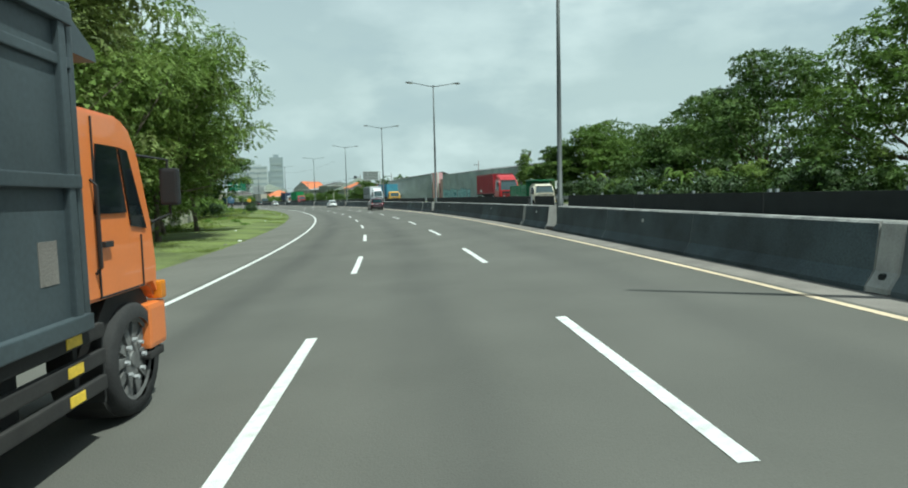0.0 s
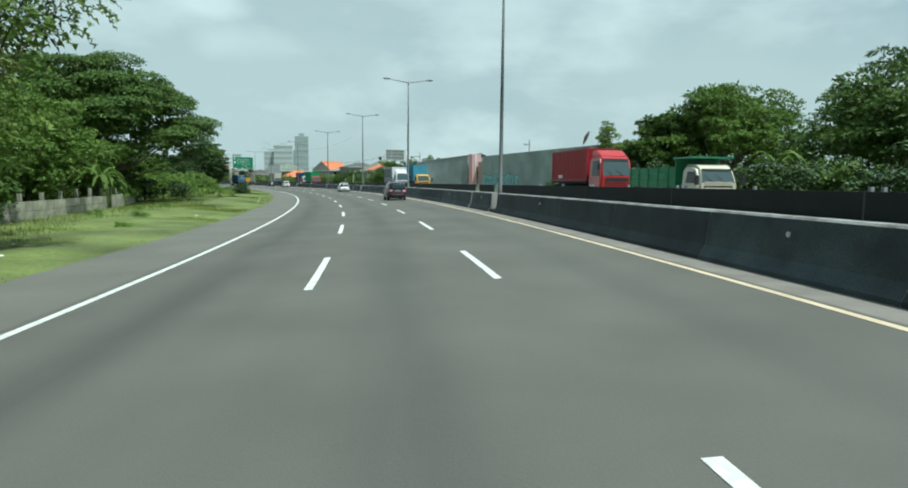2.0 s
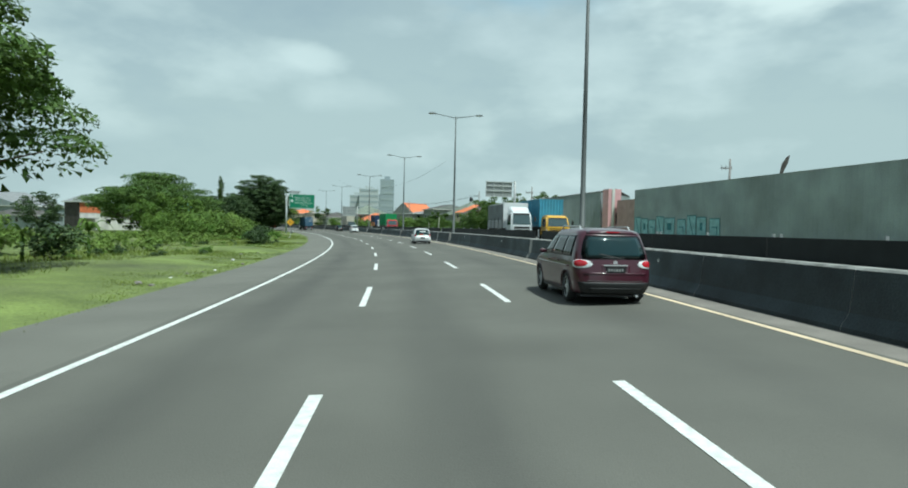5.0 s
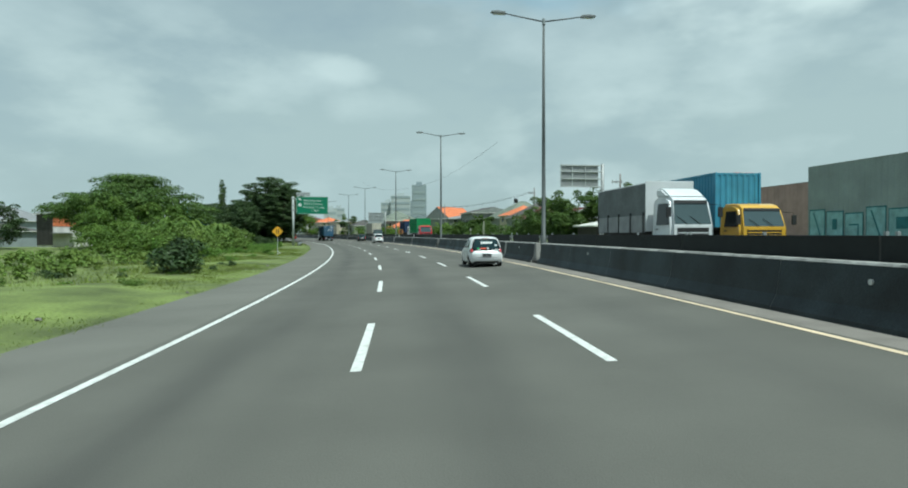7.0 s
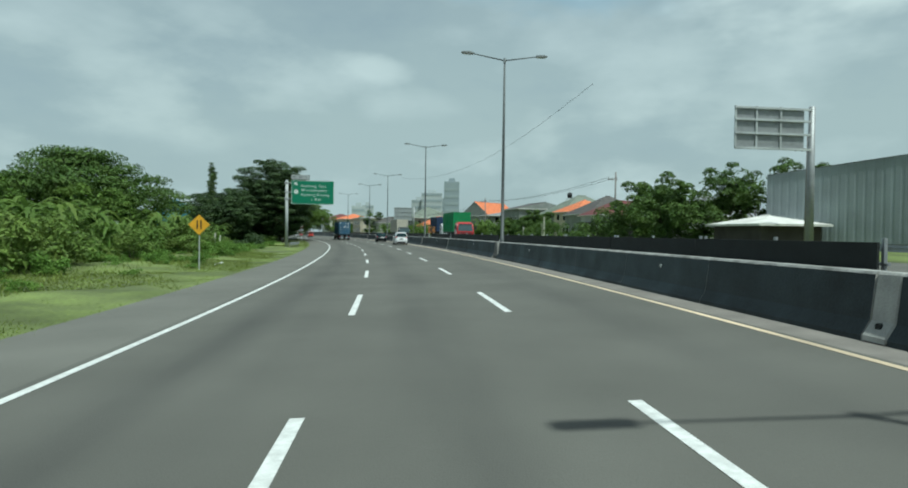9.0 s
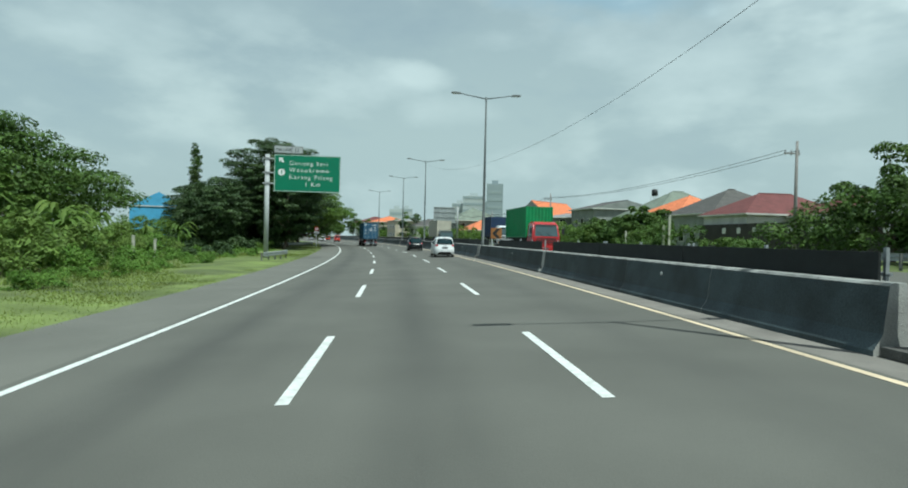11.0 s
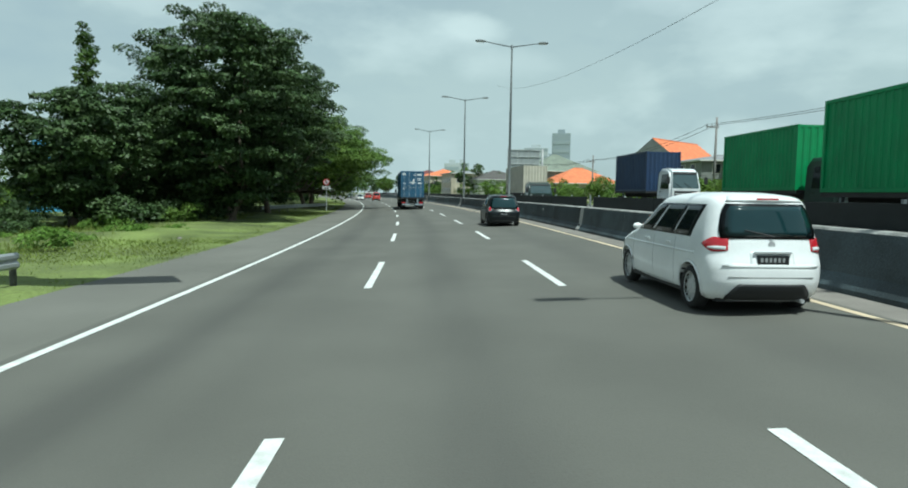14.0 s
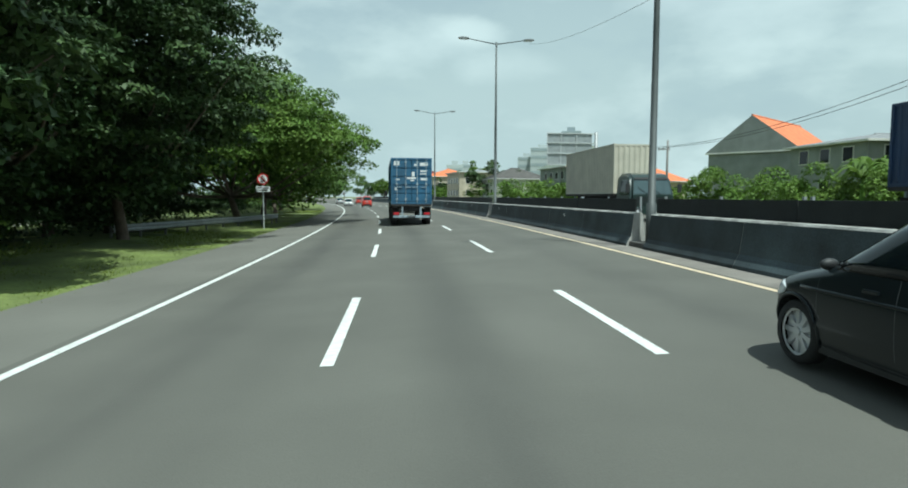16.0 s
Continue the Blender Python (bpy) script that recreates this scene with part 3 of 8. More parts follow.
def tree(m, label, height, radius, base, seed, leaves=9000, size=0.34, material=None, shape="umbrella", trunk=0.35, clumps=46, group="", flat=0.5, droop=0.0, name="tree", lean=(0, 0), core=True, spray=1, aspect=0.5):
    """A tapered trunk, limbs and a crown of leaf clumps with gaps. shape: umbrella, round, dense or column."""
    rng = np.random.default_rng(seed)
    root = thing(name, m, label, "tree", group)
    cs, rs = [], []
    clumps = clumps if shape == "column" else int(clumps * (0.9 if shape == "dense" else 0.62))
    flat, size = (0.38, size) if shape == "umbrella" else (flat, size * (0.8 if shape == "dense" else 0.9))
    for i in range(clumps):
        a = rng.random() * 2 * math.pi
        u = math.sqrt(rng.random())
        if shape == "umbrella":
            rr = radius * u
            top = height - (height - base) * 0.62 * u ** 2.2
            z = top - rng.random() ** 1.8 * (height - base) * (0.42 - 0.12 * u)
            cr = radius * (0.12 + 0.13 * rng.random())
        elif shape == "column":
            z = base + (height - base) * (i + 0.5) / clumps
            rr = radius * 0.45 * rng.random()
            cr = radius * (0.55 + 0.4 * rng.random()) * (1.0 - 0.45 * ((z - base) / (height - base)) ** 2)
        else:
            w = rng.normal(size=3)
            w /= np.linalg.norm(w)
            k = (0.3 + 0.78 * rng.random() ** 0.6) if shape == "round" else (0.55 + 0.5 * rng.random() ** 0.5)
            rr = radius * k * math.hypot(w[0], w[1])
            a = math.atan2(w[1], w[0])
            z = (base + height) / 2 + w[2] * k * (height - base) / 2 * 0.9
            cr = radius * ((0.12 + 0.15 * rng.random()) if shape == "round" else (0.11 + 0.13 * rng.random()))
        x, y = rr * math.cos(a) + lean[0] * z / height, rr * math.sin(a) + lean[1] * z / height
        cs.append((x, y, z))
        rs.append(cr)
    bm = bmesh.new()
    fork = max(base * 0.55, 0.18 * height) if shape != "column" else base
    bend = Vector((rng.normal() * 0.3 + lean[0] * 0.3, rng.normal() * 0.3 + lean[1] * 0.3, fork))
    tube(bm, [(0, 0, -0.4), (0.02, 0, 0.25), (bend.x * 0.4, bend.y * 0.5, fork * 0.5), bend], [trunk * 1.5, trunk * 1.05, trunk * 0.9, trunk * 0.75], 9)
    if shape == "column":
        tube(bm, [bend, (0, 0, height * 0.9)], [trunk * 0.7, trunk * 0.15], 6)
    else:
        far = sorted(range(clumps), key=lambda i: -rs[i])[:14 if shape == "umbrella" else 9]
        limbs(bm, bend, [cs[i] for i in far], trunk * 0.45, rng)
    part("trunk", bm, BARK, root, "brown bark trunk with limbs", True)
    crown = new("crown", leaf_mesh("crown", cs, rs, leaves, size, material or LEAF, seed + 7, flat, droop, aspect, spray))
    crown.parent = root
    if core:
        zc = [(x * 0.72, y * 0.72, z - 0.10 * (height - base)) for x, y, z in cs]
        inner = new("inner_foliage", leaf_mesh("inner_foliage", zc, [q * 1.15 for q in rs], int(leaves * (0.24 if shape != "dense" else 0.6)), size * (1.35 if shape != "dense" else 1.1), material or LEAF, seed + 8, flat, 0.0, 0.7))
        inner.parent = root
    return root


def bush(m, label, radius, height, seed, leaves=1400, size=0.22, material=None, group="roadside bushes", clumps=14):
    rng = np.random.default_rng(seed)
    root = thing("bush", m, label, "bush", group)
    cs = [((rng.random() - 0.5) * 1.5 * radius, (rng.random() - 0.5) * 1.5 * radius, height * (0.15 + 0.6 * rng.random())) for _ in range(clumps)]
    rs = [radius * (0.28 + 0.25 * rng.random()) for _ in range(clumps)]
    bm = bmesh.new()
    limbs(bm, (0, 0, -0.1), cs[:4], 0.04, rng, 0.1)
    part("stem", bm, BARK, root)
    crown = new("foliage", leaf_mesh("foliage", cs, rs, leaves, size, material or LEAF_LIME, seed, 0.8))
    crown.parent = root
    return root


# roadside wood at the start, beside the fence
T0 = [("feathery", 19, 13.5, 12.5, 5.2), ("feathery", 31, 14.5, 13.5, 5.6), ("feathery", 43, 14.0, 13.0, 5.4), ("feathery", 27, 20, 14.5, 5.8),
      ("feathery", 38, 21, 14.0, 5.8), ("feathery", 50, 18.5, 12.5, 5.2), ("feathery", 55, 23, 12.0, 5.5), ("feathery", 8, 16.5, 13.0, 5.5), ("feathery", 24, 12.6, 15.0, 4.6), ("feathery", 36, 12.4, 15.5, 4.8), ("feathery", 48, 13.0, 14.5, 4.8)]
for i, (k, s, d, h, r) in enumerate(T0):
    near = d < 15
    tree(along(s, d), "feathery green roadside tree with thin drooping branches", h, r, 1.6, 100 + i, 29000 if near else 13000, 0.21 if near else 0.25, (LEAF_PALE, LEAF_PALE, LEAF_OLIVE)[i % 3], "round", 0.16, 120, "roadside trees", 0.8, 0.45, spray=7, aspect=0.40)
for i, (s, d, h, r) in enumerate([(60, 20, 10.5, 4.6), (66, 23, 10.0, 4.8), (71, 20.5, 8.0, 4.0), (77, 24, 9.0, 4.8), (83, 21.0, 6.5, 3.6), (88, 29, 9.0, 5.0), (64, 28, 11, 5.5), (101, 24, 5.5, 3.4)]):
    tree(along(s, d), "leafy green tree behind the roadside fence", h, r, 0.6, 120 + i, 10000, 0.26, LEAF, "round", 0.16, 70, "roadside trees", 0.75)
# wide rain tree
tree(along(95, 24.0), "broad umbrella-crowned rain tree on the verge", 13.8, 10.2, 3.4, 7, 66000, 0.28, LEAF_RAIN, "umbrella", 0.42, 190, "", 0.45)
tree(along(104, 30.0), "lower green tree beside the rain tree", 9.0, 5.5, 0.8, 8, 10000, 0.28, LEAF, "round", 0.3, 40, "", 0.6)
# far umbrella tree left of the open plot
tree(along(224, 38.0), "distant dark umbrella-crowned tree", 12.2, 13.0, 2.5, 9, 32000, 0.38, LEAF_RAIN, "umbrella", 0.5, 210, "", 0.45)
tree(along(233, 62.5), "distant dark round tree at the edge of the field", 8.6, 4.6, 0.6, 12, 7000, 0.36, LEAF_DARK, "dense", 0.3, 60, "", 0.6)
tree(along(238, 42), "distant green umbrella-crowned tree", 10.5, 9.0, 2.0, 10, 12000, 0.40, LEAF, "umbrella", 0.4, 60, "", 0.45)
# dark dense trees past the sign, crown shade put into their leaf colour
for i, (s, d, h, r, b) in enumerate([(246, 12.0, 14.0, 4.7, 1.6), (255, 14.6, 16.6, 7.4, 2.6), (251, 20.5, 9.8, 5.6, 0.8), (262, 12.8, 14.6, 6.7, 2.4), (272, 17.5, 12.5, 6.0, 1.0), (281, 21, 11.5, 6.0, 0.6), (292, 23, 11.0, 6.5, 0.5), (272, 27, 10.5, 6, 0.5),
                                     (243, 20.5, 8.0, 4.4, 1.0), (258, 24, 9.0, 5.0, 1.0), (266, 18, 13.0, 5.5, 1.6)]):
    tree(along(s, d), "large dense tree shading the verge, crown shade in its dark leaf colour", h, r, b, 200 + i, 40000 if i in (0, 1, 3) else 18000, 0.28 if i in (0, 1, 3) else 0.32, LEAF_DARK, "dense", 0.26, 130, "dark roadside trees", 0.42, 0.25)
tree(along(255.5, 25.2), "slim columnar tree rising above the others", 14.8, 1.05, 5.0, 300, 6500, 0.24, LEAF_RAIN, "column", 0.12, 34)
for i, (s, d, h, r) in enumerate([(280, 11.6, 11.6, 9.2), (295, 12.2, 11.4, 8.8), (311, 13.0, 10.5, 8.0), (328, 14.0, 10, 8.0), (346, 14, 10, 7.5)]):
    tree(along(s, d), "spreading lime-green rain tree leaning over the shoulder", h, r, 1.6, 310 + i, 50000 if i < 2 else 12000, 0.26 if i < 2 else 0.4, LEAF_RAIN if i else LEAF, "umbrella", 0.28, 190 if i < 2 else 90, "verge rain trees", 0.45)
# beyond the far carriageway
for i, (s, d, h, r) in enumerate([(14, -36, 14.5, 9.0), (32, -33, 12.5, 8.0), (50, -36, 13.0, 8.5), (66, -38, 9.2, 7.0), (84, -37.5, 10.8, 7.0), (93, -47, 13.0, 8.0), (76, -50, 14, 8), (88, -33, 8.5, 4.0)]):
    tree(along(s, d), "broad green tree standing beyond the far carriageway", h, r, 0.9, 400 + i, 30000, 0.26, LEAF if i in (1, 4, 5) else LEAF_RAIN, "umbrella", 0.30, 130, "far roadside trees", 0.5, 0.3, spray=4, aspect=0.5)

tree(along(97.0, -31.5), "slim silvery tree at the corner of the warehouse", 8.6, 1.5, 1.2, 430, 5200, 0.24, LEAF, "column", 0.10, 22, "far roadside trees")
tree(along(92.0, -31.0), "light green feathery tree beside the warehouse", 7.6, 3.2, 0.8, 431, 9000, 0.26, LEAF_PALE, "round", 0.14, 60, "far roadside trees", 0.7)


def scrub(name, label, spots, material, seed, leaf=0.3, per=420):
    """A thicket that nobody could count, as one mesh of kind stuff."""
    rng = np.random.default_rng(seed)
    cs, rs = [], []
    for s, d, r, h in spots:
        p = spot(s, d)
        for _ in range(7):
            cs.append((p.x + rng.normal() * r * 0.5, p.y + rng.normal() * r * 0.5, p.z + h * (0.12 + 0.72 * rng.random())))
            rs.append(r * (0.3 + 0.25 * rng.random()))
    tagged(new(name, leaf_mesh(name, cs, rs, per * len(spots), leaf, material, seed, 0.85)), label, "thicket", kind="stuff")


random.seed(3)
band = lambda n, s0, s1, d0, d1, r0, r1, h0, h1: [(random.uniform(s0, s1), random.uniform(d0, d1), random.uniform(r0, r1), random.uniform(h0, h1)) for _ in range(n)]
# darker leaf colour stands for the shade below the far trees
scrub("thicket", "green thicket beyond the far carriageway, darkened for tree shade", band(40, 4, 102, -25, -30, 1.2, 2.2, 1.2, 2.8), LEAF_RAIN, 500, 0.26, 1100)
scrub("thicket", "mixed green thicket beyond the far carriageway", band(36, 4, 102, -27, -34, 1.6, 2.6, 2.0, 4.2), LEAF_DARK, 501, 0.33, 750)
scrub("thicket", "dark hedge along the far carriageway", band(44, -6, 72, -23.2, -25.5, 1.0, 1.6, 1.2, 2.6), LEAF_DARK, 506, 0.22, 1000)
scrub("thicket", "yellow-green shrubs beyond the far carriageway", band(9, 26, 70, -25.5, -28.5, 1.0, 1.7, 2.2, 4.6), LEAF_PALE, 507, 0.26, 900)
# canopy shade is put into the darker leaf colours of these two
scrub("thicket", "undergrowth below the roadside wood, darkened for tree shade", band(46, 2, 64, 18, 26, 1.2, 2.2, 1.4, 3.0), LEAF_RAIN, 502, 0.24, 900)
scrub("thicket", "undergrowth below the dense trees, darkened for the canopy shade", band(60, 240, 345, 15, 28, 1.5, 2.6, 1.6, 4.0), LEAF_DARK, 503, 0.26, 1000)
scrub("thicket", "distant green thicket along the road", band(60, 300, 430, -24, -32, 1.8, 3.2, 2.0, 4.6), LEAF, 504, 0.45, 500)
scrub("thicket", "distant green thicket along the verge", band(50, 340, 450, 14, 28, 2.0, 3.6, 2.5, 6.0), LEAF, 505, 0.5, 500)


# ---------------------------------------------------------------- vehicles
def paint(name, c, rough=0.28, vary=0.05):
    return mat(name, c, rough=rough, vary=vary, scale=2.0, coat=0.6, bump_scale=30)


PAINT_WHITE = paint("white_car_paint", (0.80, 0.81, 0.81))
PAINT_BLACK = mat("black_car_paint", (0.010, 0.014, 0.016), rough=0.3, vary=0.05, scale=2.0, spec=0.3, coat=0.12, bump_scale=30)
PAINT_MAROON = paint("maroon_car_paint", (0.055, 0.012, 0.022))
PAINT_RED = paint("red_van_paint", (0.50, 0.040, 0.025))
PAINT_SILVER = paint("silver_car_paint", (0.42, 0.44, 0.45))
GLASS = mat("tinted_window_glass", (0.008, 0.012, 0.014), rough=0.05, vary=0.02, spec=0.32)
GLASS_CLEAR = mat("pale_window_glass", (0.055, 0.085, 0.090), rough=0.06, vary=0.05, spec=0.8)
RUBBER = mat("tyre_rubber", (0.022, 0.022, 0.022), rough=0.85, vary=0.2, scale=6, bump=0.3)
ALLOY = mat("alloy_rim", (0.56, 0.57, 0.58), rough=0.4, metal=0.45, vary=0.05)
TRIM = mat("black_plastic_trim", (0.018, 0.019, 0.020), rough=0.6, vary=0.1)
GLOSS_BLACK = mat("gloss_black_pillar", (0.006, 0.007, 0.008), rough=0.25, vary=0.05, spec=0.2)
LAMP_HOUSING = mat("smoky_clear_lamp_plastic", (0.17, 0.175, 0.18), rough=0.15, vary=0.1, coat=0.4)
LAMP_RED = mat("red_lamp_plastic", (0.42, 0.015, 0.025), rough=0.15, vary=0.05, coat=0.5)
LAMP_CLEAR = mat("clear_lamp_plastic", (0.62, 0.64, 0.65), rough=0.12, vary=0.05, coat=0.5)
LAMP_AMBER = mat("amber_lamp_plastic", (0.65, 0.22, 0.02), rough=0.2, vary=0.05)
PLATE = mat("number_plate_black", (0.015, 0.016, 0.018), rough=0.4, vary=0.05)
PLATE_MARK = mat("worn_plate_marks", (0.28, 0.29, 0.29), rough=0.6, vary=0.2)
PALE_BAR = mat("pale_lettering", (0.70, 0.71, 0.70), rough=0.6, vary=0.1)
CHASSIS = mat("dirty_black_chassis", (0.022, 0.021, 0.020), rough=0.8, vary=0.3, scale=3, stain=0.2)


def wheel(root, x, y, r, w, spokes=7, rim_mat=None, side=1):
    t = bmesh.new()
    prof = [(-w / 2, r * 0.72), (-w / 2, r * 0.92), (-w * 0.38, r * 0.985), (0, r), (w * 0.38, r * 0.985), (w / 2, r * 0.92), (w / 2, r * 0.72)]
    n = 28
    rings = [[t.verts.new((px, pr * math.cos(2 * math.pi * k / n), pr * math.sin(2 * math.pi * k / n))) for px, pr in prof] for k in range(n)]
    for k in range(n):
        a, b = rings[k], rings[(k + 1) % n]
        for j in range(len(prof) - 1):
            t.faces.new((a[j], a[j + 1], b[j + 1], b[j]))
    bmesh.ops.recalc_face_normals(t, faces=t.faces)
    tyre = part("wheel", t, RUBBER, root, "black rubber tyre on its rim", True)
    tyre.location = (x, y, r)
    q = bmesh.new()
    o = side * w * 0.36
    tube(q, [(o - side * 0.08, 0, 0), (o - side * 0.035, 0, 0)], r * 0.71, 24)
    for k in range(spokes):
        a = 2 * math.pi * k / spokes
        c, sn = math.cos(a), math.sin(a)
        vs = []
        for rad, half, dx in ((r * 0.10, r * 0.075, 0.0), (r * 0.70, r * 0.085, -side * 0.015)):
            for hh in (-half, half):
                for th in (0, -side * 0.05):
                    vs.append(q.verts.new((o + dx + th, rad * c - hh * sn, rad * sn + hh * c)))
        for f in ((0, 2, 6, 4), (1, 5, 7, 3), (0, 4, 5, 1), (2, 3, 7, 6), (4, 6, 7, 5)):
            q.faces.new([vs[i] for i in f])
    tube(q, [(o - side * 0.06, 0, 0), (o + side * 0.012, 0, 0)], [r * 0.2, r * 0.13], 14)
    bmesh.ops.recalc_face_normals(q, faces=q.faces)
    for f in q.faces:
        f.material_index = 0
    rim = part("rim", q, rim_mat or ALLOY, tyre, "silver alloy rim with spokes")
    lip = bmesh.new()
    n = 24
    inner = [lip.verts.new((o, r * 0.66 * math.cos(2 * math.pi * k / n), r * 0.66 * math.sin(2 * math.pi * k / n))) for k in range(n)]
    outer = [lip.verts.new((o + side * 0.01, r * 0.735 * math.cos(2 * math.pi * k / n), r * 0.735 * math.sin(2 * math.pi * k / n))) for k in range(n)]
    for k in range(n):
        lip.faces.new((inner[k], inner[(k + 1) % n], outer[(k + 1) % n], outer[k]))
    part("rim_lip", lip, rim_mat or ALLOY, tyre)
    return tyre


def panel_on(root, name, corners, uv, material, label="", thick=0.012, proud=0.006, parent=None):
    """A plate on the quad of four corners (low-left, low-right, up-right, up-left), over the outline uv."""
    a, b, c, d = [Vector(p) for p in corners]
    nrm = (b - a).cross(d - a).normalized()
    bm = bmesh.new()
    pts = [a.lerp(b, u).lerp(d.lerp(c, u), v) for u, v in uv]
    lo = [bm.verts.new(p - nrm * thick) for p in pts]
    hi = [bm.verts.new(p + nrm * proud) for p in pts]
    bm.faces.new(hi)
    n = len(pts)
    for i in range(n):
        bm.faces.new((lo[i], lo[(i + 1) % n], hi[(i + 1) % n], hi[i]))
    return part(name, bm, material, parent or root, label)


def plate_bars(parent_ob, x0, x1, y, z0, z1, face, n=6):
    for i in range(n):
        a = x0 + (x1 - x0) * (0.06 + 0.90 * i / n)
        b = a + (x1 - x0) * 0.90 / n * 0.55
        part("plate_mark", boxed(a, b, min(y, y + face * 0.004), max(y, y + face * 0.004), z0 + (z1 - z0) * 0.3, z1 - (z1 - z0) * 0.26), PLATE_MARK, parent_ob)


def blob(c, r, u=16, v=10):
    bm = bmesh.new()
    bmesh.ops.create_uvsphere(bm, u_segments=u, v_segments=v, radius=1.0)
    for q in bm.verts:
        q.co = Vector((c[0] + q.co.x * r[0], c[1] + q.co.y * r[1], c[2] + q.co.z * r[2]))
    return bm


CAR_FORM = {    # share of the height: half-width, rear end (metres in from the bumper), front end (share of the length)
    "hatch": ([0.13, 0.18, 0.28, 0.40, 0.46, 0.50, 0.54, 0.60, 0.67, 0.80, 0.90, 0.955, 0.985, 1.0], [0.90, 0.96, 0.99, 1.0, 1.0, 0.99, 0.98, 0.955, 0.925, 0.86, 0.80, 0.745, 0.62, 0.38],
              [0.16, 0.06, 0.01, 0.0, 0.01, 0.06, 0.115, 0.15, 0.185, 0.265, 0.335, 0.39, 0.55, 0.95], [0.965, 0.985, 1.0, 0.995, 0.985, 0.965, 0.92, 0.82, 0.745, 0.66, 0.595, 0.55, 0.49, 0.42]),
    "mpv": ([0.12, 0.17, 0.27, 0.38, 0.44, 0.49, 0.55, 0.62, 0.68, 0.80, 0.90, 0.955, 0.985, 1.0], [0.91, 0.965, 0.99, 1.0, 1.0, 0.99, 0.98, 0.955, 0.93, 0.87, 0.815, 0.76, 0.63, 0.40],
            [0.14, 0.05, 0.0, 0.0, 0.02, 0.05, 0.07, 0.09, 0.115, 0.175, 0.235, 0.29, 0.42, 0.85], [0.965, 0.985, 1.0, 0.995, 0.985, 0.965, 0.90, 0.80, 0.75, 0.675, 0.615, 0.575, 0.52, 0.45]),
    "suv": ([0.15, 0.22, 0.30, 0.42, 0.50, 0.55, 0.60, 0.68, 0.82, 0.92, 0.965, 0.99, 1.0], [0.92, 0.97, 0.99, 1.0, 1.0, 0.99, 0.97, 0.94, 0.875, 0.815, 0.765, 0.66, 0.40],
            [0.10, 0.02, 0.0, 0.02, 0.05, 0.065, 0.085, 0.12, 0.21, 0.30, 0.37, 0.50, 0.9], [0.97, 0.99, 1.0, 1.0, 0.985, 0.95, 0.83, 0.75, 0.665, 0.60, 0.57, 0.52, 0.44])}
# steps from the straight side round a corner to the middle of an end
TURN = (0.06, 0.12, 0.18, 0.25, 0.32, 0.39, 0.46, 0.54, 0.62, 0.70, 0.78, 0.85, 0.91, 0.955, 0.98, 0.993, 0.999, 1.0)


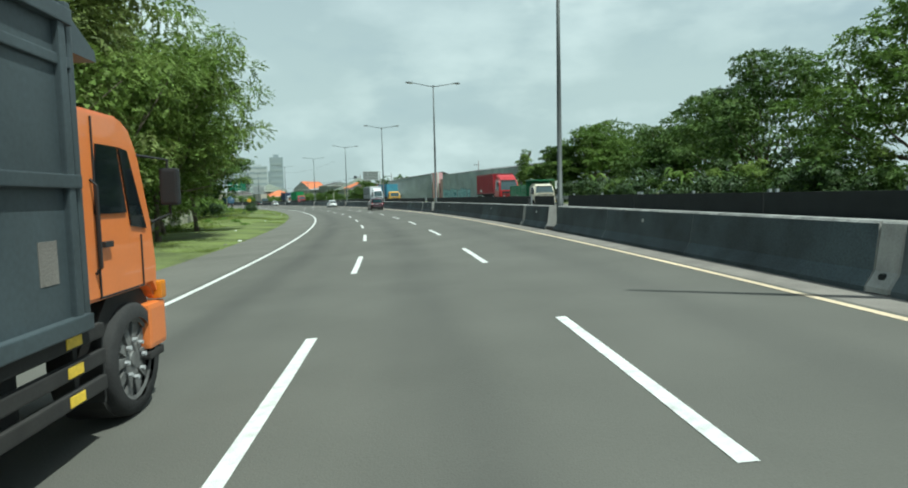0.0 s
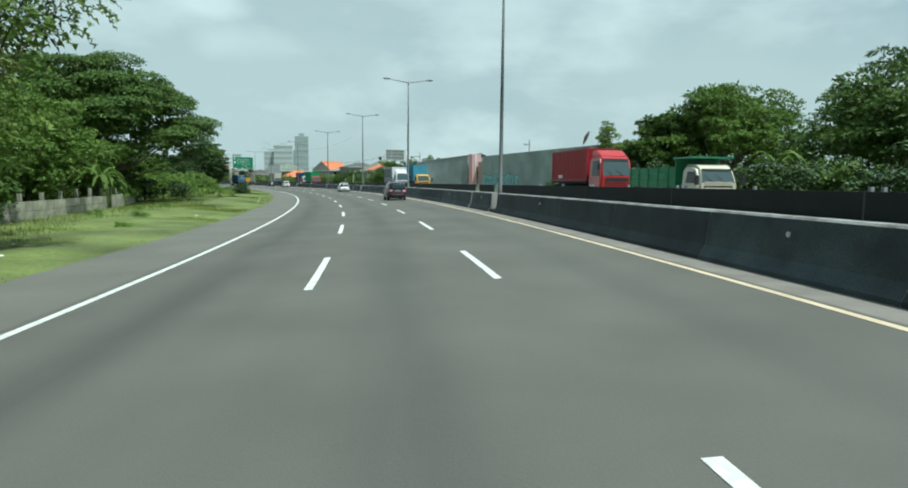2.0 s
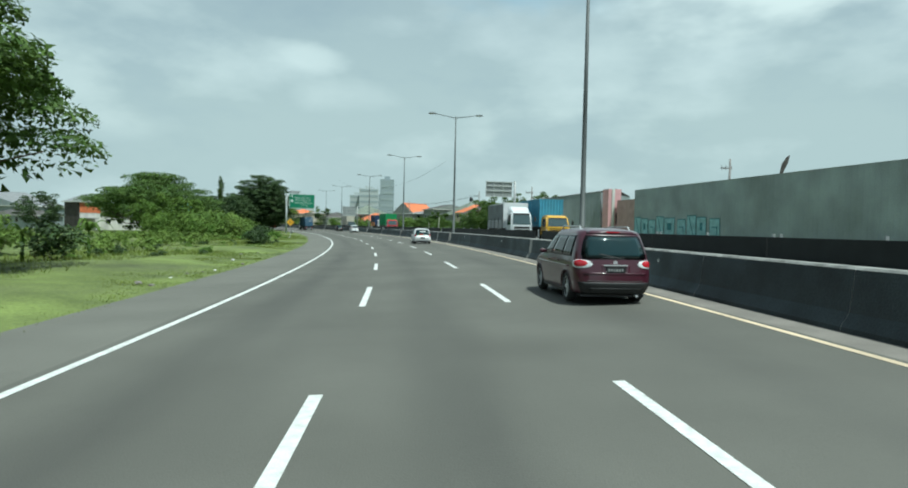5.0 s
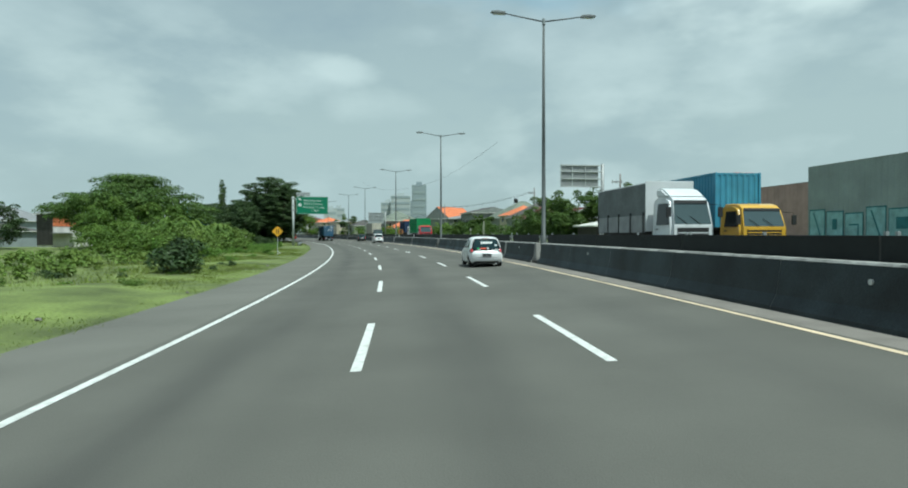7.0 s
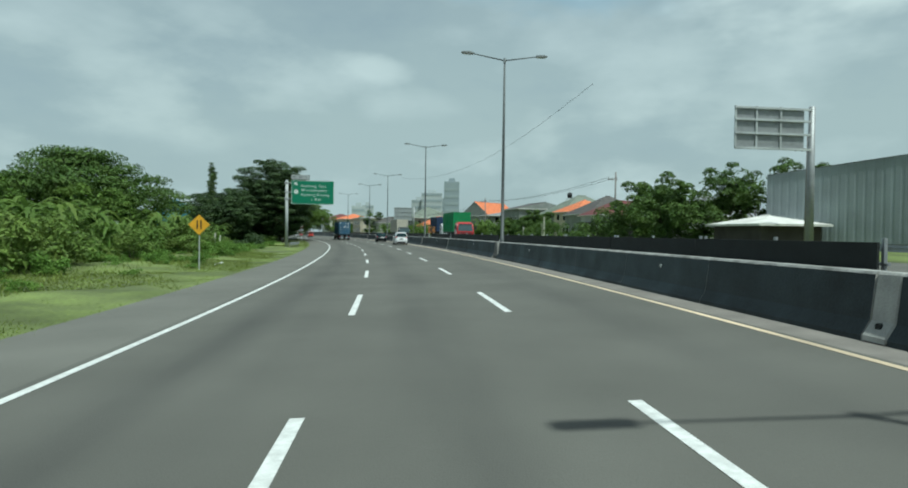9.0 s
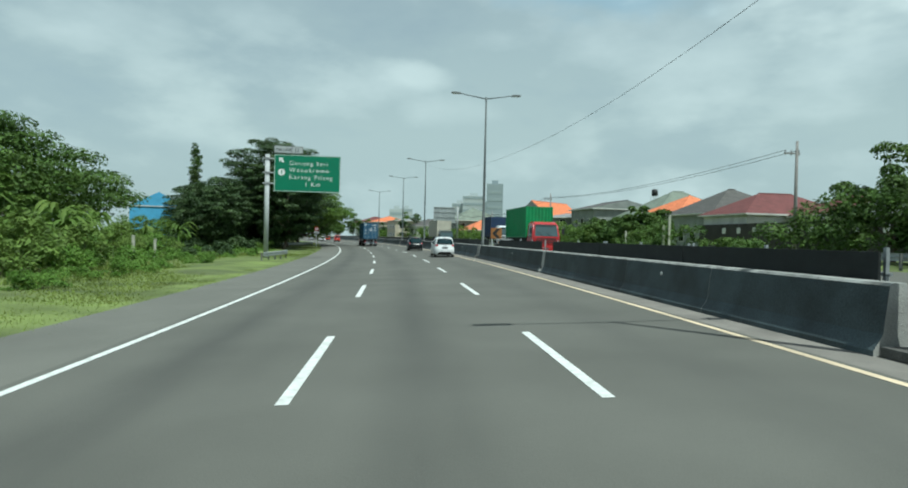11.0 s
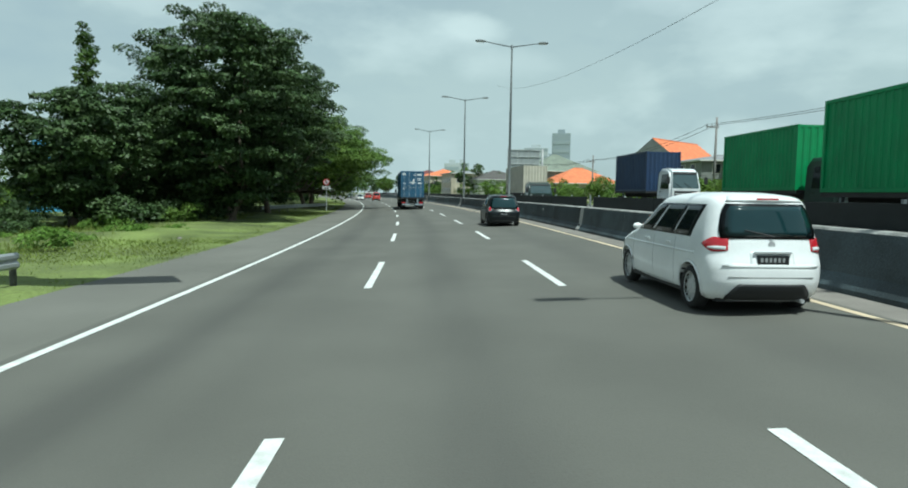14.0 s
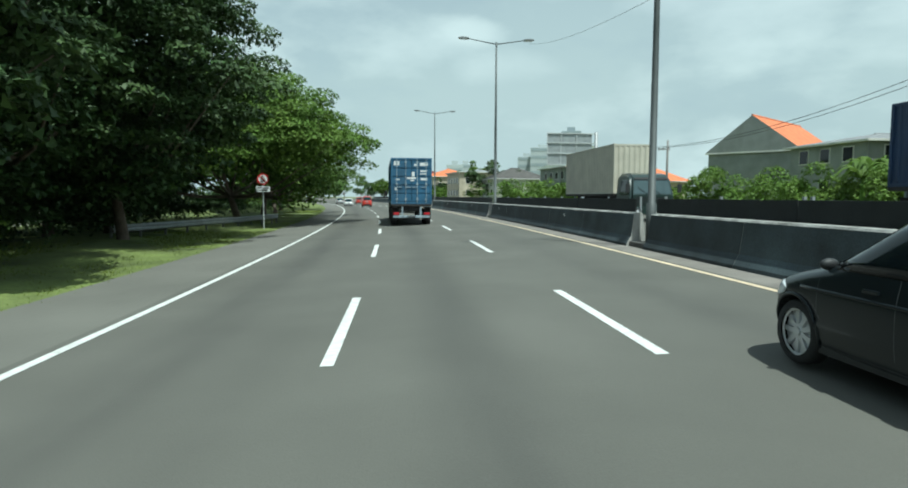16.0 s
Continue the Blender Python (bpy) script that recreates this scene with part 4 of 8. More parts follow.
class Skin:
    """The rounded outer skin of a car: level slices with rounded corners in plan."""
    def __init__(self, kind, L, W, H):
        q, w, a, b = CAR_FORM[kind]
        g = np.linspace(q[0], q[-1], 61)
        def soft(v):
            v = np.interp(g, q, v)
            for _ in range(3):
                v[1:-1] = 0.25 * v[:-2] + 0.5 * v[1:-1] + 0.25 * v[2:]
            return v
        self.z, self.w, self.r, self.f = g * H, soft(w) * W / 2, soft(a), soft(b) * L
        self.n, self.L = 3.0, L

    def at(self, z):
        w, r, f = [float(np.interp(z, self.z, v)) for v in (self.w, self.r, self.f)]
        return w, r, f, min(0.42, (f - r) * 0.45), min(0.75, (f - r) * 0.45)

    def bow(self, y):
        return 1 - 0.05 * ((y / self.L - 0.45) / 0.5) ** 2

    def corner(self, z, phi, out=0.0, sx=1):
        """A point on the rear: phi 0 is the middle, 90 the side, past that metres along the side."""
        w, r, f, ca, cb = self.at(z)
        if phi > 90:
            y = r + ca + (phi - 90)
            return Vector((sx * (w * self.bow(y) + out), y, z))
        s, c = math.sin(radians(phi)), math.cos(radians(phi))
        y = r + ca * (1 - c ** (2 / self.n))
        return Vector((sx * (w * s ** (2 / self.n) * self.bow(y) + out * s), y - out * c, z))

    def side(self, z, y, out=0.0, sx=1):
        w, r, f, ca, cb = self.at(z)
        k = 1.0
        if y < r + ca:
            k = max(0.0, 1 - (min(1, (r + ca - y) / ca)) ** self.n) ** (1 / self.n)
        if y > f - cb:
            k = max(0.0, 1 - (min(1, (y - f + cb) / cb)) ** self.n) ** (1 / self.n)
        return Vector((sx * (w * k * self.bow(y) + out), y, z))

    def rear(self, z, x, out=0.0):
        w, r, f, ca, cb = self.at(z)
        t = min(0.999, abs(x) / w)
        return Vector((x, r + ca * (1 - (1 - t ** self.n) ** (1 / self.n)) - out, z))

    def shell(self, wells, n=60):
        """The closed skin; wells are (y, z, radius) of the wheel openings, pressed in and darkened."""
        bm = bmesh.new()
        rows, inside = [], lambda y, z: any(math.hypot(y - a, z - b) < q for a, b, q in wells)
        for z in self.z:
            w, r, f, ca, cb = self.at(z)
            ys = [r + ca * (1 - t) for t in TURN[::-1]] + [r + ca + (f - cb - r - ca) * k / n for k in range(n + 1)] + [f - cb * (1 - t) for t in TURN]
            half = [self.side(z, y) for y in ys]
            half[0].x = half[-1].x = 0.0
            for p in half:
                if inside(p.y, z) and p.x > 0.45:
                    p.x = max(0.40, p.x - 0.26)
            ring = half + [Vector((-p.x, p.y, p.z)) for p in half[-2:0:-1]]
            rows.append([bm.verts.new(p) for p in ring])
        for a, b in zip(rows, rows[1:]):
            for j in range(len(a)):
                k = (j + 1) % len(a)
                g = bm.faces.new((a[j], a[k], b[k], b[j]))
                c = g.calc_center_median()
                g.material_index = int(inside(c.y, c.z) and abs(c.x) > 0.3)
        bm.faces.new(rows[0][::-1])
        bm.faces.new(rows[-1])
        for e in bm.edges:
            if len(e.link_faces) == 2 and e.link_faces[0].material_index != e.link_faces[1].material_index:
                e.smooth = False
        return bm


def patch(grid, deep=0.02):
    """A curved plate from a grid of outer points; its rim turns inwards to the middle of the car."""
    bm = bmesh.new()
    v = [[bm.verts.new(p) for p in row] for row in grid]
    for a, b in zip(v, v[1:]):
        for j in range(len(a) - 1):
            bm.faces.new((a[j], a[j + 1], b[j + 1], b[j]))
    rim = v[0][:] + [r[-1] for r in v[1:]] + v[-1][-2::-1] + [r[0] for r in v[-2:0:-1]]
    mid = Vector((0, sum(p.co.y for p in rim) / len(rim), sum(p.co.z for p in rim) / len(rim)))
    low = []
    for p in rim:
        inward = Vector((-p.co.x, 0.25, 0)) if abs(p.co.x) > 0.5 else Vector((0, 1, 0))
        low.append(bm.verts.new(p.co + inward.normalized() * deep))
    for i in range(len(rim)):
        k = (i + 1) % len(rim)
        if rim[i] is not rim[k]:
            bm.faces.new((rim[i], rim[k], low[k], low[i]))
    bmesh.ops.recalc_face_normals(bm, faces=bm.faces)
    return bm


def car(m, label, L=4.2, W=1.69, H=1.66, base=2.74, r=0.31, body=None, kind="mpv", rim=None, spokes=7, roof_rack=False, glass=None, cat="car", stickers=(), fine=True):
    """A passenger car; y runs forward, the rear bumper is at y = 0."""
    root = thing("car", m, label, cat, "cars on the carriageway")
    body = body or PAINT_WHITE
    glass = glass or GLASS
    h = W / 2
    K = Skin(kind, L, W, H)
    axles = (L * 0.5 - base / 2 - 0.02, L * 0.5 + base / 2 + 0.02)
    part("body", K.shell([(y, r + 0.01, r + 0.045) for y in axles], 60 if fine else 16), [body, TRIM], root, "rounded painted body shell", True)
    g0, g1 = {"hatch": (0.545, 0.915), "mpv": (0.625, 0.905), "suv": (0.595, 0.90)}[kind]
    lin = lambda a, b, n: [a + (b - a) * i / n for i in range(n + 1)]

    def rear_patch(z0, z1, f0, f1, out, nx=12, nz=6, round_=0.0):
        """f0 and f1: share of the half-width at the foot and at the head."""
        rows = []
        for i, z in enumerate(lin(z0 * H, z1 * H, nz)):
            u = i / nz
            f = f0 + (f1 - f0) * u - round_ * abs(2 * u - 1) ** 4
            w = K.at(z)[0]
            rows.append([K.rear(z, w * f * t, out) for t in lin(-1, 1, nx)])
        return patch(rows)

    rw = part("rear_window", rear_patch(g0, g1, 0.89 if kind == "hatch" else 0.86, 0.88 if kind == "hatch" else 0.85, 0.006, round_=0.05), GLOSS_BLACK, root, "black-edged rear window", True)
    part("rear_glass", rear_patch(g0 + 0.02, g1 - 0.02, 0.84 if kind == "hatch" else 0.78, 0.83 if kind == "hatch" else 0.77, 0.010, round_=0.05), REAR_GLASS, rw, "dark tinted heated glass", True)
    for x0, x1, z, hgt, mt in stickers:
        part("sticker", patch([[K.rear(zz, x, 0.014) for x in lin(x0, x1, 4)] for zz in (z - hgt / 2, z + hgt / 2)], 0.003), mt, rw, "plain rear window sticker")
    # windscreen, on the front slope
    rows = []
    for z in lin(H * 0.63, H * 0.925, 6):
        w, rr, f, ca, cb = K.at(z)
        rows.append([Vector((w * 0.86 * t, f - cb * (1 - (1 - abs(0.86 * t) ** K.n) ** (1 / K.n)) + 0.012, z)) for t in lin(-1, 1, 10)])
    bm = bmesh.new()
    v = [[bm.verts.new(p) for p in row] for row in rows]
    for a, b in zip(v, v[1:]):
        for j in range(10):
            bm.faces.new((a[j + 1], a[j], b[j], b[j + 1]))
    part("windscreen", bm, glass, root, "tinted windscreen", True)
    zt, zs = 0.895, 0.615
    yb0, yt0 = {"hatch": (0.86, 0.94), "mpv": (0.80, 0.58), "suv": (0.55, 0.55)}[kind]
    yb1, yt1 = L * {"hatch": 0.765, "mpv": 0.77, "suv": 0.75}[kind], L * {"hatch": 0.60, "mpv": 0.62, "suv": 0.60}[kind]
    cuts = [(0.03, 0.43), (0.46, 0.96)] if kind == "hatch" else [(0.02, 0.25), (0.265, 0.60), (0.62, 0.975)]

    def side_patch(u0, u1, z0, z1, out, sx, n=8):
        rows = []
        for i, z in enumerate(lin(z0 * H, z1 * H, 6)):
            k = min(1, max(0, (z / H - zs) / (zt - zs)))
            a, b = yb0 + (yt0 - yb0) * k ** 1.3, yb1 + (yt1 - yb1) * k
            rows.append([K.side(z, a + (b - a) * u, out, sx) for u in lin(u0, u1, n)])
        return patch(rows)

    for sx in (-1, 1):
        fr = part("window_surround", side_patch(0, 1, zs, zt, 0.004, sx, 14), GLOSS_BLACK, root, "black window surround", True)
        for a, b in cuts:
            part("side_window", side_patch(a, b, zs + 0.02, zt - 0.02, 0.008, sx), glass, fr, "dark tinted side window", True)
        for yy, top in ((L * 0.30, 0.60), (L * 0.50, 0.61), (L * 0.735, 0.60)):
            part("door_seam", patch([[K.side(z, yy + dy, 0.0015, sx) for dy in (0, 0.007)] for z in lin(H * 0.17, H * top, 8)], 0.004), SEAM, root)
        part("door_seam", patch([[K.side(z, yy, 0.0015, sx) for yy in lin(L * 0.30, L * 0.735, 10)] for z in (H * 0.165, H * 0.169)], 0.004), SEAM, root)
        part("crease", patch([[K.side(z, yy, o, sx) for yy in lin(L * 0.14, L * 0.80, 12)] for z, o in ((H * 0.475, 0.002), (H * 0.485, 0.010), (H * 0.495, 0.002))], 0.006), body, root, "", True)
        for yy in (L * 0.335, L * 0.545):
            p = K.side(H * 0.535, yy, 0.012, sx)
            part("door_handle", boxed(p.x - 0.014, p.x + 0.014, yy, yy + 0.17, p.z - 0.016, p.z + 0.016, bevel=0.008), body, root)
        p = K.side(H * 0.635, yb1 - 0.16, 0.075, sx)
        part("mirror", blob(p, (0.088, 0.048, 0.055)), TRIM if kind == "hatch" else body, root, "door mirror", True)
        p = K.side(H * 0.15, L * 0.5, 0.0, sx)
        part("sill", boxed(min(p.x, p.x - sx * 0.05), max(p.x, p.x - sx * 0.05), L * 0.5 - base / 2 + r, L * 0.5 + base / 2 - r, H * 0.12, H * 0.165, bevel=0.01), TRIM, root)
        # tail lamp: a lens wrapped round the corner
        pc, dp, zc, hz = {"hatch": (61, 26, 0.54, 0.088), "mpv": (62, 24, 0.575, 0.060), "suv": (56, 30, 0.53, 0.055)}[kind]

        def lens(c, d, zc_, hz_, out, form):
            rows = []
            for v_ in lin(-1, 1, 8):
                rows.append([K.corner((zc_ + v_ * hz_ * max(0.04, form(u))) * H, c + d * u, out * (1 - 0.5 * u * u) * (1 - 0.5 * v_ * v_) + 0.005, sx) for u in lin(-1, 1, 12)])
            return patch(rows)

        if kind == "hatch":
            house_ = part("tail_light", lens(pc, dp, zc, hz, 0.006, lambda u: 1 - 0.92 * abs(u) ** 1.3), LAMP_HOUSING, root, "clear pointed lamp housing with a round red lens", True)
            part("red_lens", lens(pc - 4, dp * 0.40, zc + 0.004, hz * 0.66, 0.022, lambda u: max(0, 1 - u * u) ** 0.5), LAMP_RED, house_, "round red tail lamp lens", True)
        elif kind == "mpv":
            house_ = part("tail_light", lens(pc, dp, zc, hz, 0.012, lambda u: 1 - 0.72 * max(0, u) - 0.2 * u * u), LAMP_RED, root, "red lamp with a clear lower lens", True)
            part("clear_lens", lens(pc - 6, dp * 0.66, zc - hz * 0.42, hz * 0.24, 0.020, lambda u: 1 - 0.5 * max(0, u)), LAMP_CLEAR, house_, "clear reversing lens", True)
        else:
            house_ = part("tail_light", lens(pc, dp, zc, hz, 0.010, lambda u: (1 - abs(u) ** 2.4) ** 0.5 if abs(u) < 1 else 0), LAMP_CLEAR, root, "clear lamp housing with a red lens", True)
            part("red_lens", lens(pc + 1, dp * 0.72, zc + 0.008, hz * 0.78, 0.022, lambda u: (1 - abs(u) ** 2.4) ** 0.5 if abs(u) < 1 else 0), LAMP_RED, house_, "red tail lamp lens", True)
        rows = []
        for v_ in lin(-1, 1, 6):
            row = []
            for u in lin(-1, 1, 8):
                z = (0.44 + 0.05 * v_ * max(0.1, 1 - abs(u) ** 2.4) ** 0.5) * H
                w, rr, f, ca, cb = K.at(z)
                s_, c_ = math.sin(radians(54 + 24 * u)), math.cos(radians(54 + 24 * u))
                y = f - cb * (1 - c_ ** (2 / K.n))
                row.append(Vector((sx * (w * s_ ** (2 / K.n) * K.bow(y) + 0.006), y + 0.006, z)))
            rows.append(row)
        part("headlight", patch(rows), LAMP_CLEAR, root, "clear headlamp", True)
        for yw in axles:
            xs = min(max(K.side(z, yy, 0, 1).x for z in (r, 1.5 * r, 2 * r)) for yy in (yw - 0.6 * r, yw, yw + 0.6 * r))
            ring = [radians(-14 + 208 * i / 20) for i in range(21)]
            lip = [K.side(max(r + 0.01 + (r + 0.048) * math.sin(a), 0.14 * H), yw + (r + 0.048) * math.cos(a), 0.0, sx) for a in ring]
            part("wheel_arch", tube(bmesh.new(), lip, 0.017, 6), body, root, "rounded wheel arch lip", True)
            wheel(root, sx * (xs - 0.110), yw, r, 0.19, spokes, rim, sx)
    # bumper, tailgate, plate, spoiler, wiper
    low = {"hatch": (0.135, 0.195, 0.86, 0.70), "mpv": (0.125, 0.265, 0.78, 0.56), "suv": (0.155, 0.225, 0.62, 0.72)}[kind]
    part("bumper_insert", rear_patch(*low, 0.010, round_=0.03), TRIM, root, "black lower bumper insert", True)
    part("tailgate_seam", rear_patch(0.315, 0.321, 0.70, 0.70, 0.0015, nz=1), SEAM, root)
    if kind != "hatch":
        part("bumper_crease", rear_patch(0.40, 0.425, 0.80, 0.78, 0.007, nz=4, round_=0.1), body, root, "", True)
    zp = {"hatch": 0.345, "mpv": 0.42, "suv": 0.42}[kind] * H
    y_ = K.rear(zp + 0.06, 0.2).y
    part("plate_recess", rear_patch(zp / H - 0.018, zp / H + 0.105, 0.36, 0.36, 0.003), body, root, "", True)
    np_ = part("number_plate", boxed(-0.215, 0.215, y_ - 0.022, y_ + 0.02, zp, zp + 0.13, bevel=0.004), PLATE, root, "black number plate with pale marks")
    plate_bars(np_, -0.2, 0.2, y_ - 0.023, zp, zp + 0.13, -1)
    part("plate_garnish", boxed(-0.26, 0.26, y_ - 0.014, y_ + 0.02, zp + 0.15, zp + 0.18, bevel=0.006), ALLOY if kind != "hatch" else body, root)
    rows = []
    for dz, out in ((0.918, 0.004), (0.935, 0.050), (0.955, 0.060), (0.972, 0.004)):
        z = dz * H
        w = K.at(z)[0]
        rows.append([K.rear(z, w * 0.80 * t, out * (1 - 0.5 * t * t)) for t in lin(-1, 1, 12)])
    sp = part("spoiler", patch(rows), body, root, "", True)
    q = K.rear(0.944 * H, 0, 0.058)
    part("brake_lamp", boxed(-0.15, 0.15, q.y - 0.004, q.y + 0.02, q.z - 0.012, q.z + 0.012), LAMP_RED, sp, "red high brake lamp")
    w0, w1 = K.rear((g0 + 0.02) * H, 0.03, 0.03), K.rear((g0 + 0.07) * H, -0.36, 0.022)
    part("wiper", tube(bmesh.new(), [w0, w1], [0.013, 0.007], 6), TRIM, root)
    q = K.rear((g0 - 0.045) * H, 0, 0.004)
    part("badge", tube(bmesh.new(), [q, q + Vector((0, 0.03, 0))], 0.05, 14), ALLOY, root, "chrome badge")
    part("exhaust", tube(bmesh.new(), [(h * 0.55, 0.06, H * 0.125), (h * 0.55, 0.4, H * 0.13)], 0.03, 8), ALLOY, root)
    part("underbody", boxed(-h * 0.78, h * 0.78, 0.2, L - 0.2, H * 0.105, H * 0.135), TRIM, root)
    if kind == "suv":
        part("cladding", rear_patch(0.15, 0.30, 0.86, 0.92, 0.006), TRIM, root, "black bumper cladding", True)
    if roof_rack:
        for sx in (-1, 1):
            x = K.at(H * 0.97)[0] * 0.9
            part("roof_rail", tube(bmesh.new(), [(sx * x, 0.75, H * 0.96), (sx * x, 0.9, H + 0.03), (sx * x, L * 0.50, H + 0.03), (sx * x, L * 0.54, H * 0.96)], 0.018, 6), ALLOY, root)
    return root


SEAM = mat("dark_panel_gap", (0.10, 0.10, 0.10), rough=0.7, vary=0.1)
REAR_GLASS = mat("teal_tinted_rear_glass", (0.010, 0.030, 0.034), rough=0.05, vary=0.05, spec=0.5)
STICK_G, STICK_O = mat("green_sticker", (0.05, 0.42, 0.12), vary=0.1), mat("orange_sticker", (0.75, 0.10, 0.04), vary=0.1)


# cars in the lane beside the barrier
mpv = car(along(212.3, -4.62), "white family van with tinted windows on the carriageway", 4.27, 1.70, 1.685, 2.74, 0.31, PAINT_WHITE, "mpv", spokes=12)
LETTERS = tuple((-0.27 + 0.085 * i, -0.27 + 0.085 * i + 0.068, 1.20 + 0.004 * (i % 2), 0.075, PALE_BAR) for i in range(7))
hatch = car(along(131.1, -3.97), "white hatchback with stickers on its dark rear window", 3.60, 1.68, 1.49, 2.345, 0.285, PAINT_WHITE, "hatch", spokes=5,
            stickers=LETTERS + ((-0.26, 0.30, 1.148, 0.018, PALE_BAR), (0.43, 0.56, 1.06, 0.05, PALE_BAR), (-0.46, -0.33, 0.905, 0.065, STICK_G), (-0.32, -0.02, 0.91, 0.065, STICK_O),
                                (0.03, 0.11, 0.92, 0.07, PALE_BAR), (-0.40, -0.28, 0.855, 0.016, PALE_BAR), (0.22, 0.34, 0.858, 0.016, PALE_BAR), (0.37, 0.56, 0.862, 0.026, PALE_BAR)))
dark = car(along(234.85, -4.27), "black hatchback with silver alloy wheels", 3.9, 1.70, 1.60, 2.5, 0.315, PAINT_BLACK, "hatch", spokes=9)
suv = car(along(85.0, -4.35), "dark maroon sport utility car with a clear rear lamp strip", 4.45, 1.78, 1.68, 2.62, 0.335, PAINT_MAROON, "suv", spokes=5, roof_rack=True)
# far ahead
car(along(338, 0.6), "small red van far ahead on the carriageway", 3.9, 1.66, 1.85, 2.5, 0.3, PAINT_RED, "mpv", fine=False)
car(along(356, 2.9), "white car far ahead on the carriageway", 4.3, 1.72, 1.5, 2.6, 0.3, PAINT_WHITE, "hatch", fine=False)
car(along(374, -0.8), "red car far ahead on the carriageway", 4.3, 1.72, 1.6, 2.6, 0.3, PAINT_RED, "mpv", fine=False)
car(along(392, 2.4), "silver car far ahead on the carriageway", 4.3, 1.72, 1.5, 2.6, 0.3, PAINT_SILVER, "hatch", fine=False)



# ---------------------------------------------------------------- lorries
def ribbed(L, W, H, z0, y0, pitch=0.28, deep=0.036, sides=True, ends=(True, True)):
    """The corrugated shell of a freight container, its near end at y0."""
    bm = bmesh.new()

    def wall(p, q):
        p, q = Vector(p), Vector(q)
        n = max(2, int((q - p).length / pitch))
        out = Vector((q.y - p.y, -(q.x - p.x), 0)).normalized()
        line = []
        for i in range(n):
            for f, o in ((0.0, 0), (0.30, 0), (0.45, -deep), (0.85, -deep)):
                line.append(p.lerp(q, (i + f) / n) + out * (o - 0.02))
        line.append(q + out * -0.02)
        lo = [bm.verts.new((v.x, v.y, z0 + 0.14)) for v in line]
        hi = [bm.verts.new((v.x, v.y, z0 + H - 0.10)) for v in line]
        for i in range(len(line) - 1):
            bm.faces.new((lo[i], lo[i + 1], hi[i + 1], hi[i]))

    h = W / 2
    wall((h, y0, 0), (h, y0 + L, 0))
    wall((-h, y0 + L, 0), (-h, y0, 0))
    if ends[0]:
        wall((-h, y0, 0), (h, y0, 0))
    if ends[1]:
        wall((h, y0 + L, 0), (-h, y0 + L, 0))
    box(bm, -h + 0.03, h - 0.03, y0 + 0.03, y0 + L - 0.03, z0 + H - 0.12, z0 + H - 0.02)
    box(bm, -h + 0.03, h - 0.03, y0 + 0.03, y0 + L - 0.03, z0 + 0.02, z0 + 0.14)
    return bm


